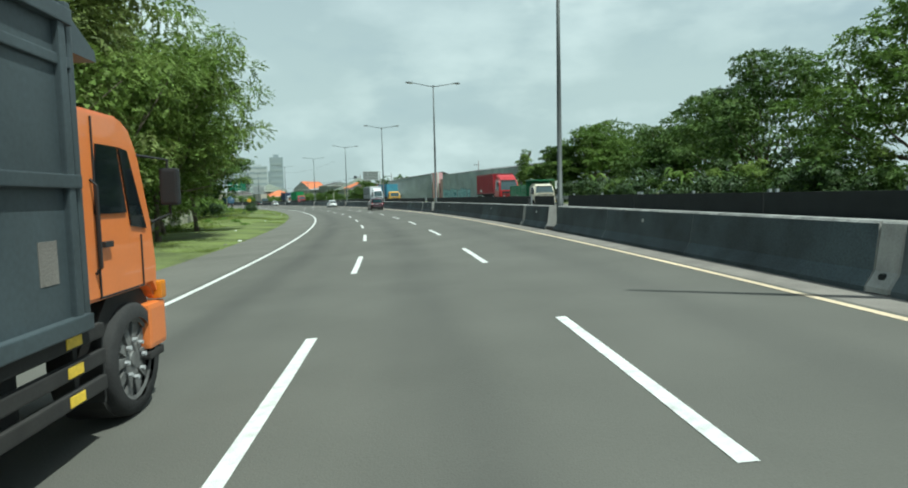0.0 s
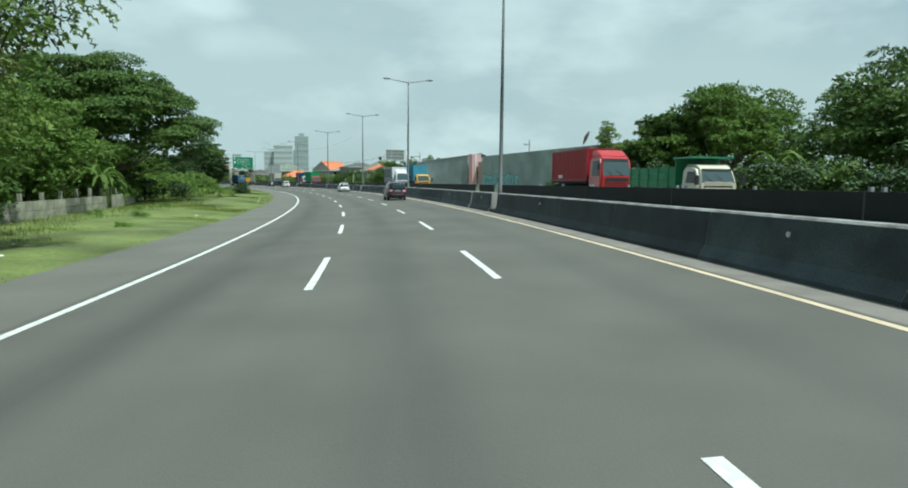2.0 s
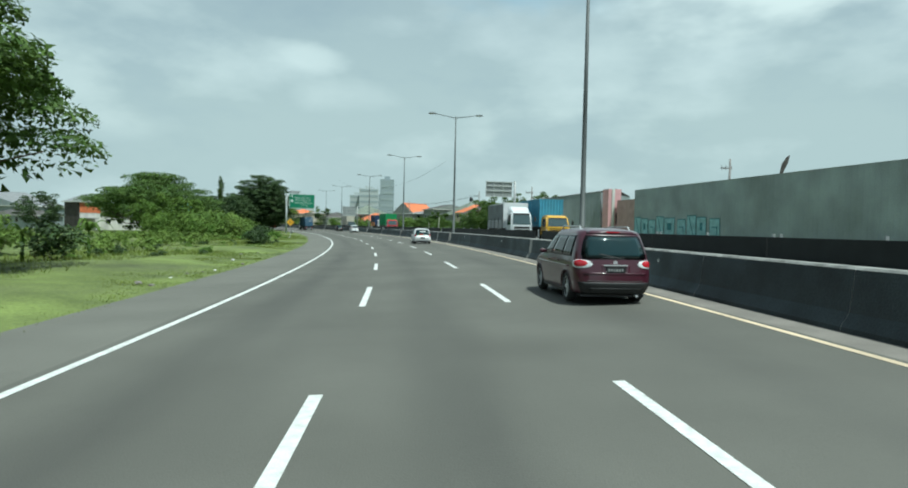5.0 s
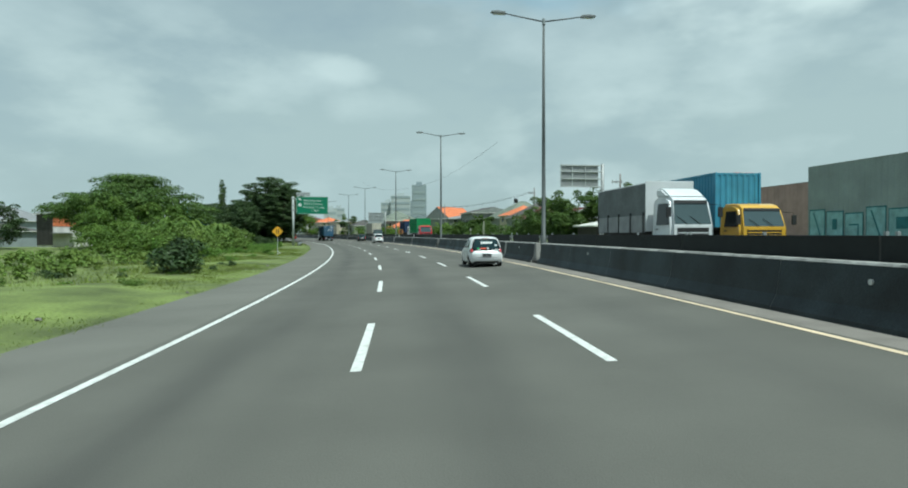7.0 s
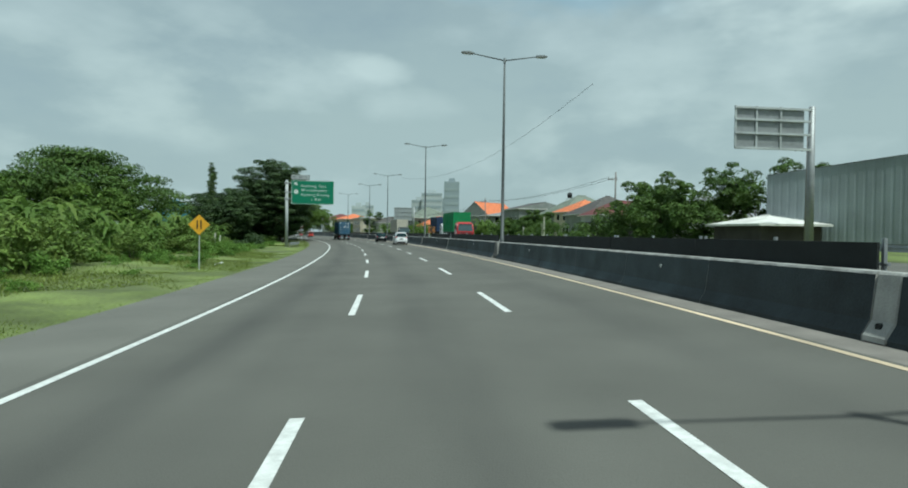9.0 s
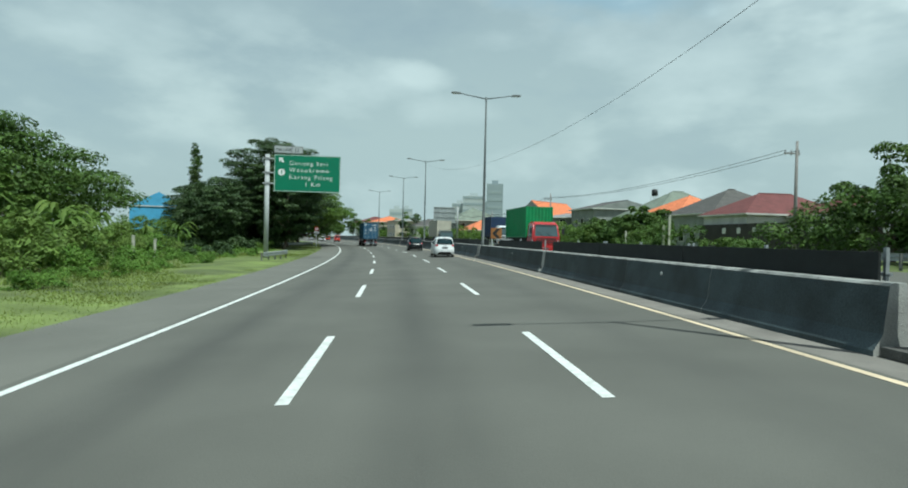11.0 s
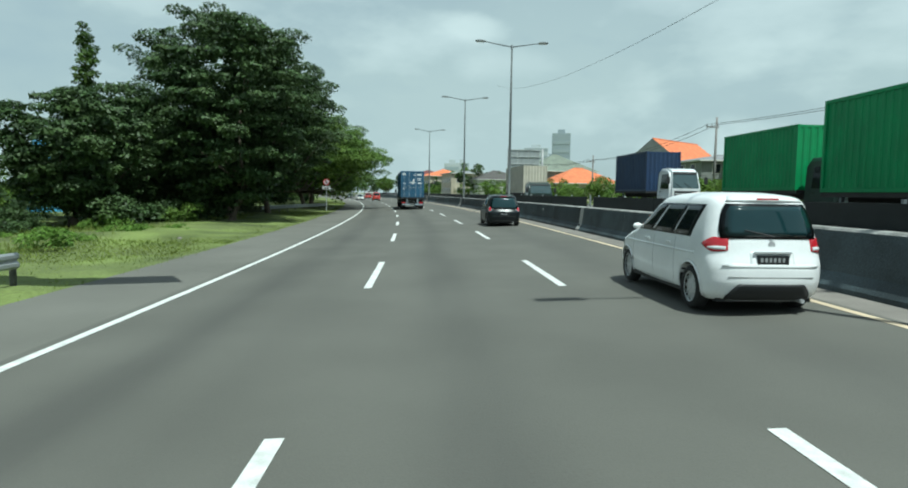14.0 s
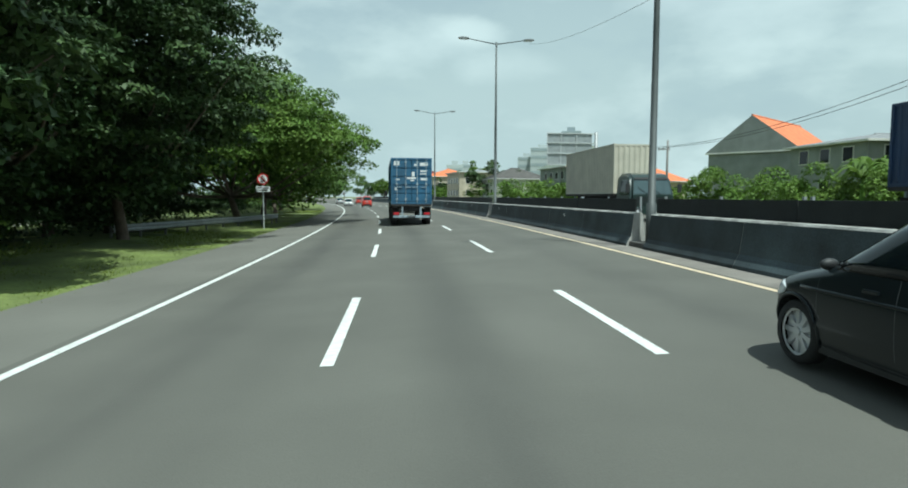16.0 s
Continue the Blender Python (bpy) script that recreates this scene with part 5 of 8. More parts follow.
def container(root, L, z0, y0, paint_mat, H=2.75, doors=False, marks=None):
    W = 2.44
    h = W / 2
    shell = part("container", ribbed(L, W, H, z0, y0, ends=(not doors, True)), paint_mat, root, "corrugated steel freight container")
    for sx in (-h + 0.0, h - 0.10):
        for yy in (y0, y0 + L - 0.12):
            part("corner_post", boxed(sx, sx + 0.10, yy, yy + 0.12, z0, z0 + H, bevel=0.012), paint_mat, shell)
        for zz in (z0, z0 + H - 0.11):
            part("side_rail", boxed(sx + (0.0 if sx < 0 else 0.02), sx + (0.08 if sx < 0 else 0.10), y0 + 0.12, y0 + L - 0.12, zz, zz + 0.11, bevel=0.01), paint_mat, shell)
    for zz in (z0, z0 + H - 0.11):
        part("end_rail", boxed(-h + 0.1, h - 0.1, y0, y0 + 0.08, zz, zz + 0.11, bevel=0.01), paint_mat, shell)
    if doors:
        for sx in (-1, 1):
            bm = bmesh.new()
            x0, x1 = (0.012, h - 0.10) if sx > 0 else (-h + 0.10, -0.012)
            zs = [z0 + 0.12 + (H - 0.24) * i / 5 for i in range(6)]
            box(bm, x0, x1, y0 + 0.05, y0 + 0.10, z0 + 0.12, z0 + H - 0.12)
            for a, b in zip(zs, zs[1:]):
                box(bm, x0 + 0.03, x1 - 0.03, y0 + 0.022, y0 + 0.05, a + 0.05, b - 0.05, bevel=0.012)
            leaf = part("door", bm, paint_mat, root, "steel container door")
            for fx in (0.30, 0.78):
                xx = x0 + (x1 - x0) * (fx if sx > 0 else 1 - fx)
                part("lock_rod", tube(bmesh.new(), [(xx, y0 - 0.005, z0 + 0.05), (xx, y0 - 0.005, z0 + H - 0.05)], 0.022, 7), PALE_ROD, leaf, "worn pale lock rod")
                for zz in (z0 + 0.25, z0 + H * 0.42, z0 + H - 0.30):
                    part("rod_bracket", boxed(xx - 0.06, xx + 0.06, y0 - 0.02, y0 + 0.022, zz, zz + 0.09, bevel=0.008), PALE_ROD, leaf)
                part("lock_handle", boxed(xx - (0.30 if sx > 0 else 0.0), xx + (0.0 if sx > 0 else 0.30), y0 - 0.03, y0 - 0.008, z0 + H * 0.36, z0 + H * 0.36 + 0.05, bevel=0.006), PALE_ROD, leaf)
            for k in range(4):
                zz = z0 + 0.35 + (H - 0.7) * k / 3
                hx = x1 if sx > 0 else x0
                part("hinge", boxed(hx - 0.06, hx + 0.06, y0 + 0.0, y0 + 0.05, zz, zz + 0.13, bevel=0.008), paint_mat, leaf)
        for x0, x1, za, zb in ((-1.06, -0.72, 0.84, 0.93), (0.50, 0.98, 0.83, 0.90), (0.52, 0.94, 0.70, 0.735), (0.16, 0.34, 0.83, 0.87), (-0.28, 0.26, 0.545, 0.585), (0.02, 0.18, 0.60, 0.70), (-1.0, -0.85, 0.30, 0.36), (0.55, 0.95, 0.52, 0.57), (-0.95, -0.72, 0.52, 0.55), (0.52, 0.92, 0.645, 0.67), (-0.06, 0.16, 0.50, 0.53)):
            part("container_mark", boxed(x0, x1, y0 + 0.014, y0 + 0.024, z0 + H * za, z0 + H * zb), PALE_BAR, shell, "pale container marking")
    for bar in marks or ():
        side, a, b, z1, z2 = bar
        xx = side * (h - 0.012)
        part("container_mark", boxed(min(xx, xx + side * 0.014), max(xx, xx + side * 0.014), a, b, z0 + H * z1, z0 + H * z2), PALE_BAR, shell, "pale side lettering as a plain bar")
    return shell


PALE_ROD = mat("worn_galvanised_rod", (0.30, 0.36, 0.40), rough=0.6, metal=0.2, vary=0.3, scale=5, stain=0.3)
BLUE_STEEL = mat("blue_container_paint", (0.030, 0.105, 0.190), rough=0.55, vary=0.25, scale=1.2, stain=0.35, bump_scale=30)
NAVY_STEEL = mat("navy_container_paint", (0.018, 0.040, 0.095), rough=0.5, vary=0.2, scale=1.0, stain=0.15)
GREEN_STEEL = mat("green_container_paint", (0.018, 0.235, 0.075), rough=0.5, vary=0.15, scale=1.0, stain=0.1)
TEAL_STEEL = mat("light_blue_container_paint", (0.07, 0.27, 0.40), rough=0.5, vary=0.15, scale=1.0, stain=0.1)
RED_STEEL = mat("red_trailer_paint", (0.30, 0.014, 0.024), rough=0.45, vary=0.12, scale=1.0, stain=0.1)
CREAM_STEEL = mat("cream_container_paint", (0.52, 0.49, 0.40), rough=0.55, vary=0.12, scale=1.0, stain=0.2)
DROP_SIDE = mat("pale_grey_drop_side", (0.30, 0.31, 0.31), rough=0.6, vary=0.2, scale=1.5, stain=0.3)
TARP = mat("grey_tarpaulin", (0.150, 0.165, 0.165), rough=0.75, vary=0.2, scale=0.8, bump=0.3, bump_scale=5)


def axle(root, y, half=1.22, r=0.5, double=True):
    for sx in (-1, 1):
        wheel(root, sx * (half - 0.17), y, r, 0.34 if double else 0.28, 8, CHASSIS_RIM, sx)


CHASSIS_RIM = mat("dusty_steel_rim", (0.16, 0.16, 0.155), rough=0.7, metal=0.3, vary=0.3, scale=6)


def cab(root, y0, paint_mat, L=2.0, W=2.4, H=2.75, low=0.42, deflector=False, style="flat"):
    """A forward-control cab whose face is at y0 + L."""
    h = W / 2
    yf = y0 + L
    belt = low + (H - low) * 0.47
    rake = 0.30
    bm = bmesh.new()
    out = [(y0, low + 0.25), (yf - 0.06, low + 0.12), (yf, low + 0.45), (yf, belt), (yf - rake, H - 0.16), (yf - rake - 0.22, H - 0.02), (yf - rake - 0.6, H + 0.07), (y0 + 0.10, H + 0.08), (y0, H - 0.04)]
    prism(bm, out, -h, h)
    front = [e for e in bm.edges if abs(e.verts[0].co.x - e.verts[1].co.x) < 1e-4 and min(v.co.y for v in e.verts) > yf - rake - 0.05]
    roof = [e for e in bm.edges if abs(e.verts[0].co.x - e.verts[1].co.x) < 1e-4 and min(v.co.z for v in e.verts) > H - 0.2 and e not in front]
    bmesh.ops.bevel(bm, geom=front + roof, offset=0.15, segments=4, affect="EDGES")
    for v in bm.verts:
        v.co.x *= 1 - 0.11 * max(0.0, (v.co.z - belt) / (H - belt))
    for f in bm.faces:
        f.smooth = f.calc_area() < 0.12
    body = part("cab", bm, paint_mat, root, "painted lorry cab with rounded corners")
    q = [(h * 0.88, yf + 0.004, belt), (-h * 0.88, yf + 0.004, belt), (-h * 0.80, yf - rake + 0.006, H - 0.16), (h * 0.80, yf - rake + 0.006, H - 0.16)]
    scr = panel_on(root, "windscreen", q, [(0.02, 0.06), (0.98, 0.06), (0.97, 0.90), (0.93, 0.96), (0.07, 0.96), (0.03, 0.90)], GLASS_CLEAR, "large windscreen", 0.01, 0.012)
    panel_on(root, "sun_visor", q, [(0.03, 0.86), (0.97, 0.86), (0.96, 0.98), (0.04, 0.98)], TRIM, "dark band over the windscreen", 0.01, 0.05)
    part("grille", boxed(-h * 0.72, h * 0.72, yf - 0.01, yf + 0.02, low + 0.50, belt - 0.10, bevel=0.01), TRIM, root, "black grille")
    for k in range(3):
        z = low + 0.55 + k * 0.14
        part("grille_bar", boxed(-h * 0.70, h * 0.70, yf + 0.018, yf + 0.034, z, z + 0.05, bevel=0.006), paint_mat, root)
    part("bumper", boxed(-h, h, yf - 0.12, yf + 0.08, low - 0.06, low + 0.34, bevel=0.05), paint_mat if style != "steel" else TRIM, root, "front bumper")
    np_ = part("number_plate", boxed(-0.22, 0.22, yf + 0.078, yf + 0.092, low + 0.06, low + 0.18), PLATE, root, "black number plate with pale marks")
    plate_bars(np_, -0.2, 0.2, yf + 0.092, low + 0.06, low + 0.18, 1)
    for sx in (-1, 1):
        part("headlight", boxed(min(sx * h * 0.62, sx * h * 0.94), max(sx * h * 0.62, sx * h * 0.94), yf + 0.06, yf + 0.10, low + 0.06, low + 0.26, bevel=0.02), LAMP_CLEAR, root, "clear headlamp")
        part("indicator", boxed(min(sx * h * 0.94, sx * h * 1.0), max(sx * h * 0.94, sx * h * 1.0), yf + 0.0, yf + 0.09, low + 0.08, low + 0.22, bevel=0.01), LAMP_AMBER, root, "amber indicator")
        s4 = [(sx * (h + 0.002), y0 + L * 0.22, belt + 0.02), (sx * (h + 0.002), yf - 0.24, belt + 0.02), (sx * (h * 0.91 + 0.004), yf - rake - 0.22, H - 0.28), (sx * (h * 0.91 + 0.004), y0 + L * 0.22, H - 0.28)]
        if sx < 0:
            s4 = [s4[1], s4[0], s4[3], s4[2]]
        panel_on(root, "side_window", s4, [(0.02, 0.02), (0.98, 0.02), (0.97, 0.98), (0.03, 0.98)], GLASS, "dark side window", 0.01, 0.008)
        part("door_seam", boxed(min(sx * h, sx * (h + 0.006)), max(sx * h, sx * (h + 0.006)), y0 + L * 0.18, y0 + L * 0.18 + 0.012, low + 0.4, belt), TRIM, root)
        part("door_handle", boxed(min(sx * h, sx * (h + 0.03)), max(sx * h, sx * (h + 0.03)), y0 + L * 0.24, y0 + L * 0.24 + 0.18, belt - 0.18, belt - 0.13, bevel=0.008), TRIM, root)
        bm = bmesh.new()
        tube(bm, [(sx * h * 0.9, yf - 0.3, H - 0.35), (sx * (h + 0.20), yf + 0.10, H - 0.40), (sx * (h + 0.20), yf + 0.10, H - 1.0)], 0.015, 6)
        arm = part("mirror_arm", bm, TRIM, root)
        part("mirror", boxed(min(sx * (h + 0.08), sx * (h + 0.30)), max(sx * (h + 0.08), sx * (h + 0.30)), yf + 0.08, yf + 0.16, H - 0.95, H - 0.50, bevel=0.03), TRIM, arm, "black mirror housing")
    for sx in (-0.35, 0.25):
        a, b = Vector((sx * h, yf + 0.03, belt + 0.06)), Vector((sx * h + 0.45, yf - rake * 0.35 + 0.03, belt + 0.42))
        part("wiper", tube(bmesh.new(), [a, b], 0.012, 5), TRIM, scr)
    if deflector:
        bm = bmesh.new()
        prism(bm, [(y0 + 0.1, H), (yf - rake - 0.25, H - 0.02), (yf - rake - 0.45, H + 0.14), (y0 + 0.7, H + 0.42), (y0 + 0.1, H + 0.48)], -h * 0.86, h * 0.86)
        bmesh.ops.bevel(bm, geom=bm.edges[:], offset=0.09, segments=3, affect="EDGES")
        part("roof_deflector", bm, paint_mat, root, "roof air deflector")
    return body


def lorry(s, d, turn, label, cab_paint, load="container", load_paint=None, L=12.2, cab_h=2.75, box_h=2.6, deck=1.45, deflector=False, doors=False, marks=None, name="container_lorry", front_gap=0.35, group="lorries on the far carriageway", cab_l=2.0):
    """A lorry whose nose is at (s, d) when it comes the other way, or whose tail is there when it drives ahead."""
    total = L + front_gap + cab_l
    m = along(s, d, 0, turn)
    root = thing(name, m @ Matrix.Translation((0, -total, 0)) if turn else m, label, "lorry", group)
    part("chassis", boxed(-0.45, 0.45, 0.2, total - 0.5, deck - 0.42, deck - 0.12, bevel=0.02), CHASSIS, root, "dark steel chassis")
    part("deck", boxed(-1.2, 1.2, 0.0, L, deck - 0.14, deck, bevel=0.015), CHASSIS, root)
    for yy in ((1.4, 2.7, 4.0) if L > 9 else (1.5, 2.75)):
        axle(root, yy)
    axle(root, total - 1.35, double=False)
    if L > 9:
        axle(root, total - 3.6)
    if load == "container":
        container(root, L, deck, 0.0, load_paint, box_h, doors, marks)
    elif load == "tarp":
        bm = bmesh.new()
        n = int(L / 0.55)
        rows = []
        for i in range(n + 1):
            y = L * i / n
            bow = 0.006 * (-1) ** i
            rows.append([bm.verts.new(p) for p in ((-1.22 - bow, y, deck), (-1.22 - bow, y, deck + box_h - 0.15), (-0.7, y, deck + box_h - 0.02 + bow), (0.7, y, deck + box_h + bow), (1.22 + bow, y, deck + box_h - 0.15), (1.22 + bow, y, deck))])
        for a, b in zip(rows, rows[1:]):
            for j in range(5):
                bm.faces.new((a[j], b[j], b[j + 1], a[j + 1]))
        bm.faces.new(rows[0])
        bm.faces.new(rows[-1][::-1])
        bmesh.ops.recalc_face_normals(bm, faces=bm.faces)
        part("tarpaulin", bm, load_paint, root, "tarpaulin stretched over the load")
        for sx in (-1, 1):
            part("drop_side", boxed(min(sx * 1.23, sx * 1.27), max(sx * 1.23, sx * 1.27), 0.02, L - 0.02, deck - 0.05, deck + 0.80, bevel=0.01), DROP_SIDE, root, "pale grey drop side")
            for i in range(int(L / 1.6) + 1):
                y = 0.1 + i * (L - 0.3) / int(L / 1.6)
                part("side_post", boxed(min(sx * 1.25, sx * 1.30), max(sx * 1.25, sx * 1.30), y, y + 0.10, deck - 0.1, deck + 0.95), TRIM, root, "black side post")
        part("front_board", boxed(-1.24, 1.24, L, L + 0.05, deck, deck + box_h - 0.02, bevel=0.02), P_WHITE, root, "white front board")
    else:
        bm = bmesh.new()
        for sx in (-1, 1):
            for k in range(3):
                box(bm, min(sx * 1.14, sx * 1.2), max(sx * 1.14, sx * 1.2), 0.0, L, deck + 0.04 + k * 0.36, deck + 0.36 + k * 0.36)
            for k in range(int(L / 1.1) + 1):
                yy = min(L - 0.08, k * 1.1)
                box(bm, min(sx * 1.2, sx * 1.25), max(sx * 1.2, sx * 1.25), yy, yy + 0.08, deck - 0.1, deck + 1.15)
        box(bm, -1.2, 1.2, L - 0.06, L, deck, deck + 1.5)
        box(bm, -1.2, 1.2, 0, 0.06, deck, deck + 1.1)
        part("stake_body", bm, load_paint, root, "ribbed open cargo body")
        part("canopy", boxed(-1.2, 1.2, L - 0.3, L + 1.3, deck + 1.46, deck + 1.56, bevel=0.02), load_paint, root, "canopy reaching over the cab")
    cab(root, L + front_gap, cab_paint, cab_l, 2.4 if L > 7 else 2.1, cab_h, deflector=deflector)
    # tail
    part("rear_bumper", boxed(-1.1, 1.1, -0.02, 0.12, 0.48, 0.62, bevel=0.02), PALE_ROD, root, "pale steel rear bumper")
    for sx in (-1, 1):
        part("bumper_stay", boxed(sx * 0.55 - 0.05, sx * 0.55 + 0.05, 0.02, 0.12, 0.55, deck - 0.14), PALE_ROD, root)
        part("tail_light", boxed(min(sx * 0.75, sx * 1.08), max(sx * 0.75, sx * 1.08), -0.04, 0.02, 0.66, 0.80, bevel=0.01), LAMP_RED, root, "red tail lamp")
        part("mudguard", boxed(min(sx * 0.72, sx * 1.2), max(sx * 0.72, sx * 1.2), 0.55, 0.58, 0.30, 1.1), CHASSIS, root, "black rubber mudflap")
        part("side_guard", boxed(min(sx * 1.12, sx * 1.17), max(sx * 1.12, sx * 1.17), 5.0 if L > 9 else 3.6, total - (4.6 if L > 9 else 2.8), 0.62, 0.78, bevel=0.01), CHASSIS, root)
    np_ = part("number_plate", boxed(-0.24, 0.24, -0.035, -0.022, 0.50, 0.61), PLATE, root, "black number plate with pale marks")
    plate_bars(np_, -0.22, 0.22, -0.036, 0.50, 0.61, -1)
    return root


P_WHITE, P_RED, P_YELLOW = paint("white_cab_paint", (0.66, 0.68, 0.69), 0.35), paint("red_cab_paint", (0.42, 0.018, 0.022), 0.35), paint("yellow_cab_paint", (0.62, 0.36, 0.03), 0.35)
P_CREAM = paint("cream_cab_paint", (0.62, 0.58, 0.46), 0.4)
P_GREEN, P_TEAL = paint("green_cab_paint", (0.035, 0.20, 0.09), 0.35), paint("dark_green_cab_paint", (0.014, 0.030, 0.026), 0.35)
lorry(269.5, -0.75, 0, "blue freight container on a lorry driving ahead", P_WHITE, "container", BLUE_STEEL, 12.2, 2.7, 2.75, 1.30, doors=True, group="lorries on the carriageway")
red_lorry = lorry(67.8, -17.3, 180, "red lorry with a long red box trailer beyond the barrier", P_RED, "container", RED_STEEL, 7.2, 3.05, 2.35, 1.35, deflector=True, marks=[(1, 1.6, 2.4, 0.10, 0.2), (-1, 3.4, 6.0, 0.14, 0.24)])
for i in range(3):
    part("visor_label", boxed(0.55 - i * 0.62, 0.95 - i * 0.62, 9.36, 9.375, 2.10, 2.22), PALE_BAR, red_lorry, "pale label behind the windscreen")
lorry(56.0, -16.9, 180, "green open-bodied lorry with a cream cab beyond the barrier", P_CREAM, "stake", P_GREEN, 5.2, 2.1, 2.0, 0.98, cab_l=1.6)
lorry(128.3, -13.0, 180, "white-cabbed lorry with a grey tarpaulin trailer beyond the barrier", P_WHITE, "tarp", TARP, 6.6, 2.95, 2.5, 1.35, deflector=True)
lorry(128.6, -16.7, 180, "yellow lorry carrying a light blue container beyond the barrier", P_YELLOW, "container", TEAL_STEEL, 8.0, 2.45, 2.75, 1.4, cab_l=1.8)
lorry(212.3, -13.2, 180, "red-cabbed lorry carrying a green container beyond the barrier", P_RED, "container", GREEN_STEEL, 8.0, 2.75, 2.75, 1.45, marks=[(-1, 0.25, 0.55, 0.1, 0.95), (-1, 0.8, 2.6, 0.8, 0.86)])
lorry(226.8, -16.8, 180, "dark-cabbed lorry carrying a second green container beyond the barrier", P_TEAL, "container", GREEN_STEEL, 6.1, 2.7, 2.75, 1.45)
lorry(242.3, -17.2, 180, "white-cabbed lorry carrying a navy container beyond the barrier", P_WHITE, "container", NAVY_STEEL, 6.1, 2.85, 2.75, 1.45, front_gap=1.5, marks=[(-1, 0.5, 2.4, 0.74, 0.84)])
lorry(263.0, -12.9, 180, "dark green lorry carrying a cream container beyond the barrier", P_TEAL, "container", CREAM_STEEL, 9.0, 2.45, 2.75, 1.45)


def cargo_truck():
    """The orange cargo lorry alongside, its front wheel at the origin and its side at x = 0."""
    ORANGE = paint("orange_cab_paint", (0.72, 0.205, 0.050), 0.4)
    SLATE = mat("slate_steel_body", (0.052, 0.068, 0.076), rough=0.5, vary=0.25, scale=1.2, stain=0.15, bump_scale=25)
    STRIPE = mat("yellow_reflector", (0.72, 0.50, 0.05), rough=0.5, vary=0.2)
    root = thing("cargo_lorry", along(5.30, 2.34, 0, 0), "orange-cabbed lorry with a slate grey ribbed steel cargo body", "lorry", "lorries on the carriageway")
    W = 2.35
    bm = bmesh.new()
    box(bm, -W, 0.0, -6.6, -0.58, 1.05, 3.22)
    body = part("cargo_body", bm, SLATE, root, "slate grey steel cargo body")
    for k in range(7):
        y = -0.66 - k * 1.0
        part("rib", boxed(-0.035, 0.045, y - 0.09, y + 0.0, 0.98, 3.26, bevel=0.012), SLATE, body)
    for z0, z1, p in ((0.98, 1.10, 0.07), (2.02, 2.12, 0.055), (2.88, 2.96, 0.03), (3.18, 3.30, 0.06)):
        part("rib_rail", boxed(-0.03, p, -6.6, -0.58, z0, z1, bevel=0.012), SLATE, body)
    part("front_wall", boxed(-W, 0.02, -0.60, -0.52, 1.0, 3.36, bevel=0.015), SLATE, body)
    bm = bmesh.new()
    prism(bm, [(-0.54, 3.02), (-0.14, 3.02), (-0.16, 3.10), (-0.54, 3.30)], -W, 0.0)
    part("canopy", bm, SLATE, body, "overhanging front canopy")
    part("sticker", boxed(0.0, 0.004, -1.10, -0.88, 1.36, 1.66), GUTTER, body, "faded pale sticker")
    for i, z in enumerate((0.44, 0.65, 0.86)):
        bar = part("side_guard", boxed(-0.06, 0.0, -4.9, -0.30, z, z + 0.115, bevel=0.015), CHASSIS, root, "dark side guard rail")
        for y in (-0.65, -2.1, -3.9):
            part("reflector", boxed(-0.001, 0.007, y - 0.20, y, z + 0.02, z + 0.095), STRIPE, bar, "yellow reflective strip")
    for y in (-0.62, -2.4, -4.6):
        part("guard_post", boxed(-0.09, -0.05, y - 0.06, y, 0.42, 1.05, bevel=0.008), CHASSIS, root)
    part("mudflap", boxed(-0.42, -0.03, -0.30, -0.27, 0.32, 0.92, bevel=0.006), CHASSIS, root, "black rubber mudflap")
    part("chassis", boxed(-1.7, -0.6, -6.4, 0.9, 0.62, 0.95, bevel=0.02), CHASSIS, root)
    part("fuel_tank", boxed(-0.62, -0.12, -2.2, -1.2, 0.45, 0.95, bevel=0.05), CHASSIS, root)
    # cab with its door, window opening and pillars
    out = [(-0.48, 1.12), (0.80, 1.12), (0.88, 1.02), (0.90, 0.95), (0.95, 1.30), (0.88, 1.72), (0.66, 2.36), (0.50, 2.58), (0.34, 2.66), (-0.48, 2.66)]
    bm = bmesh.new()
    prism(bm, out, -2.02, -0.06)
    bmesh.ops.bevel(bm, geom=bm.edges[:], offset=0.035, segments=2, affect="EDGES")
    shell = part("cab", bm, ORANGE, root, "orange painted cab")
    win = [(-0.052, -0.22, 1.80), (-0.052, 0.70, 1.80), (-0.052, 0.48, 2.40), (-0.052, -0.16, 2.40)]
    panel_on(root, "door_window", win, [(0.0, 0.04), (0.60, 0.04), (0.56, 0.98), (0.03, 0.98)], GLASS, "dark door window", 0.01, 0.008)
    panel_on(root, "quarter_window", win, [(0.66, -0.16), (0.97, -0.22), (0.86, 0.95), (0.62, 0.98)], GLASS, "small front quarter window", 0.01, 0.008)
    for y0, y1, z0, z1 in ((-0.20, -0.185, 1.14, 2.60), (0.60, 0.615, 1.14, 1.62), (-0.20, 0.60, 1.14, 1.155)):
        part("door_seam", boxed(-0.062, -0.048, y0, y1, z0, z1), TRIM, root)
    part("door_handle", boxed(-0.055, -0.02, -0.14, 0.0, 1.55, 1.60, bevel=0.008), TRIM, root)
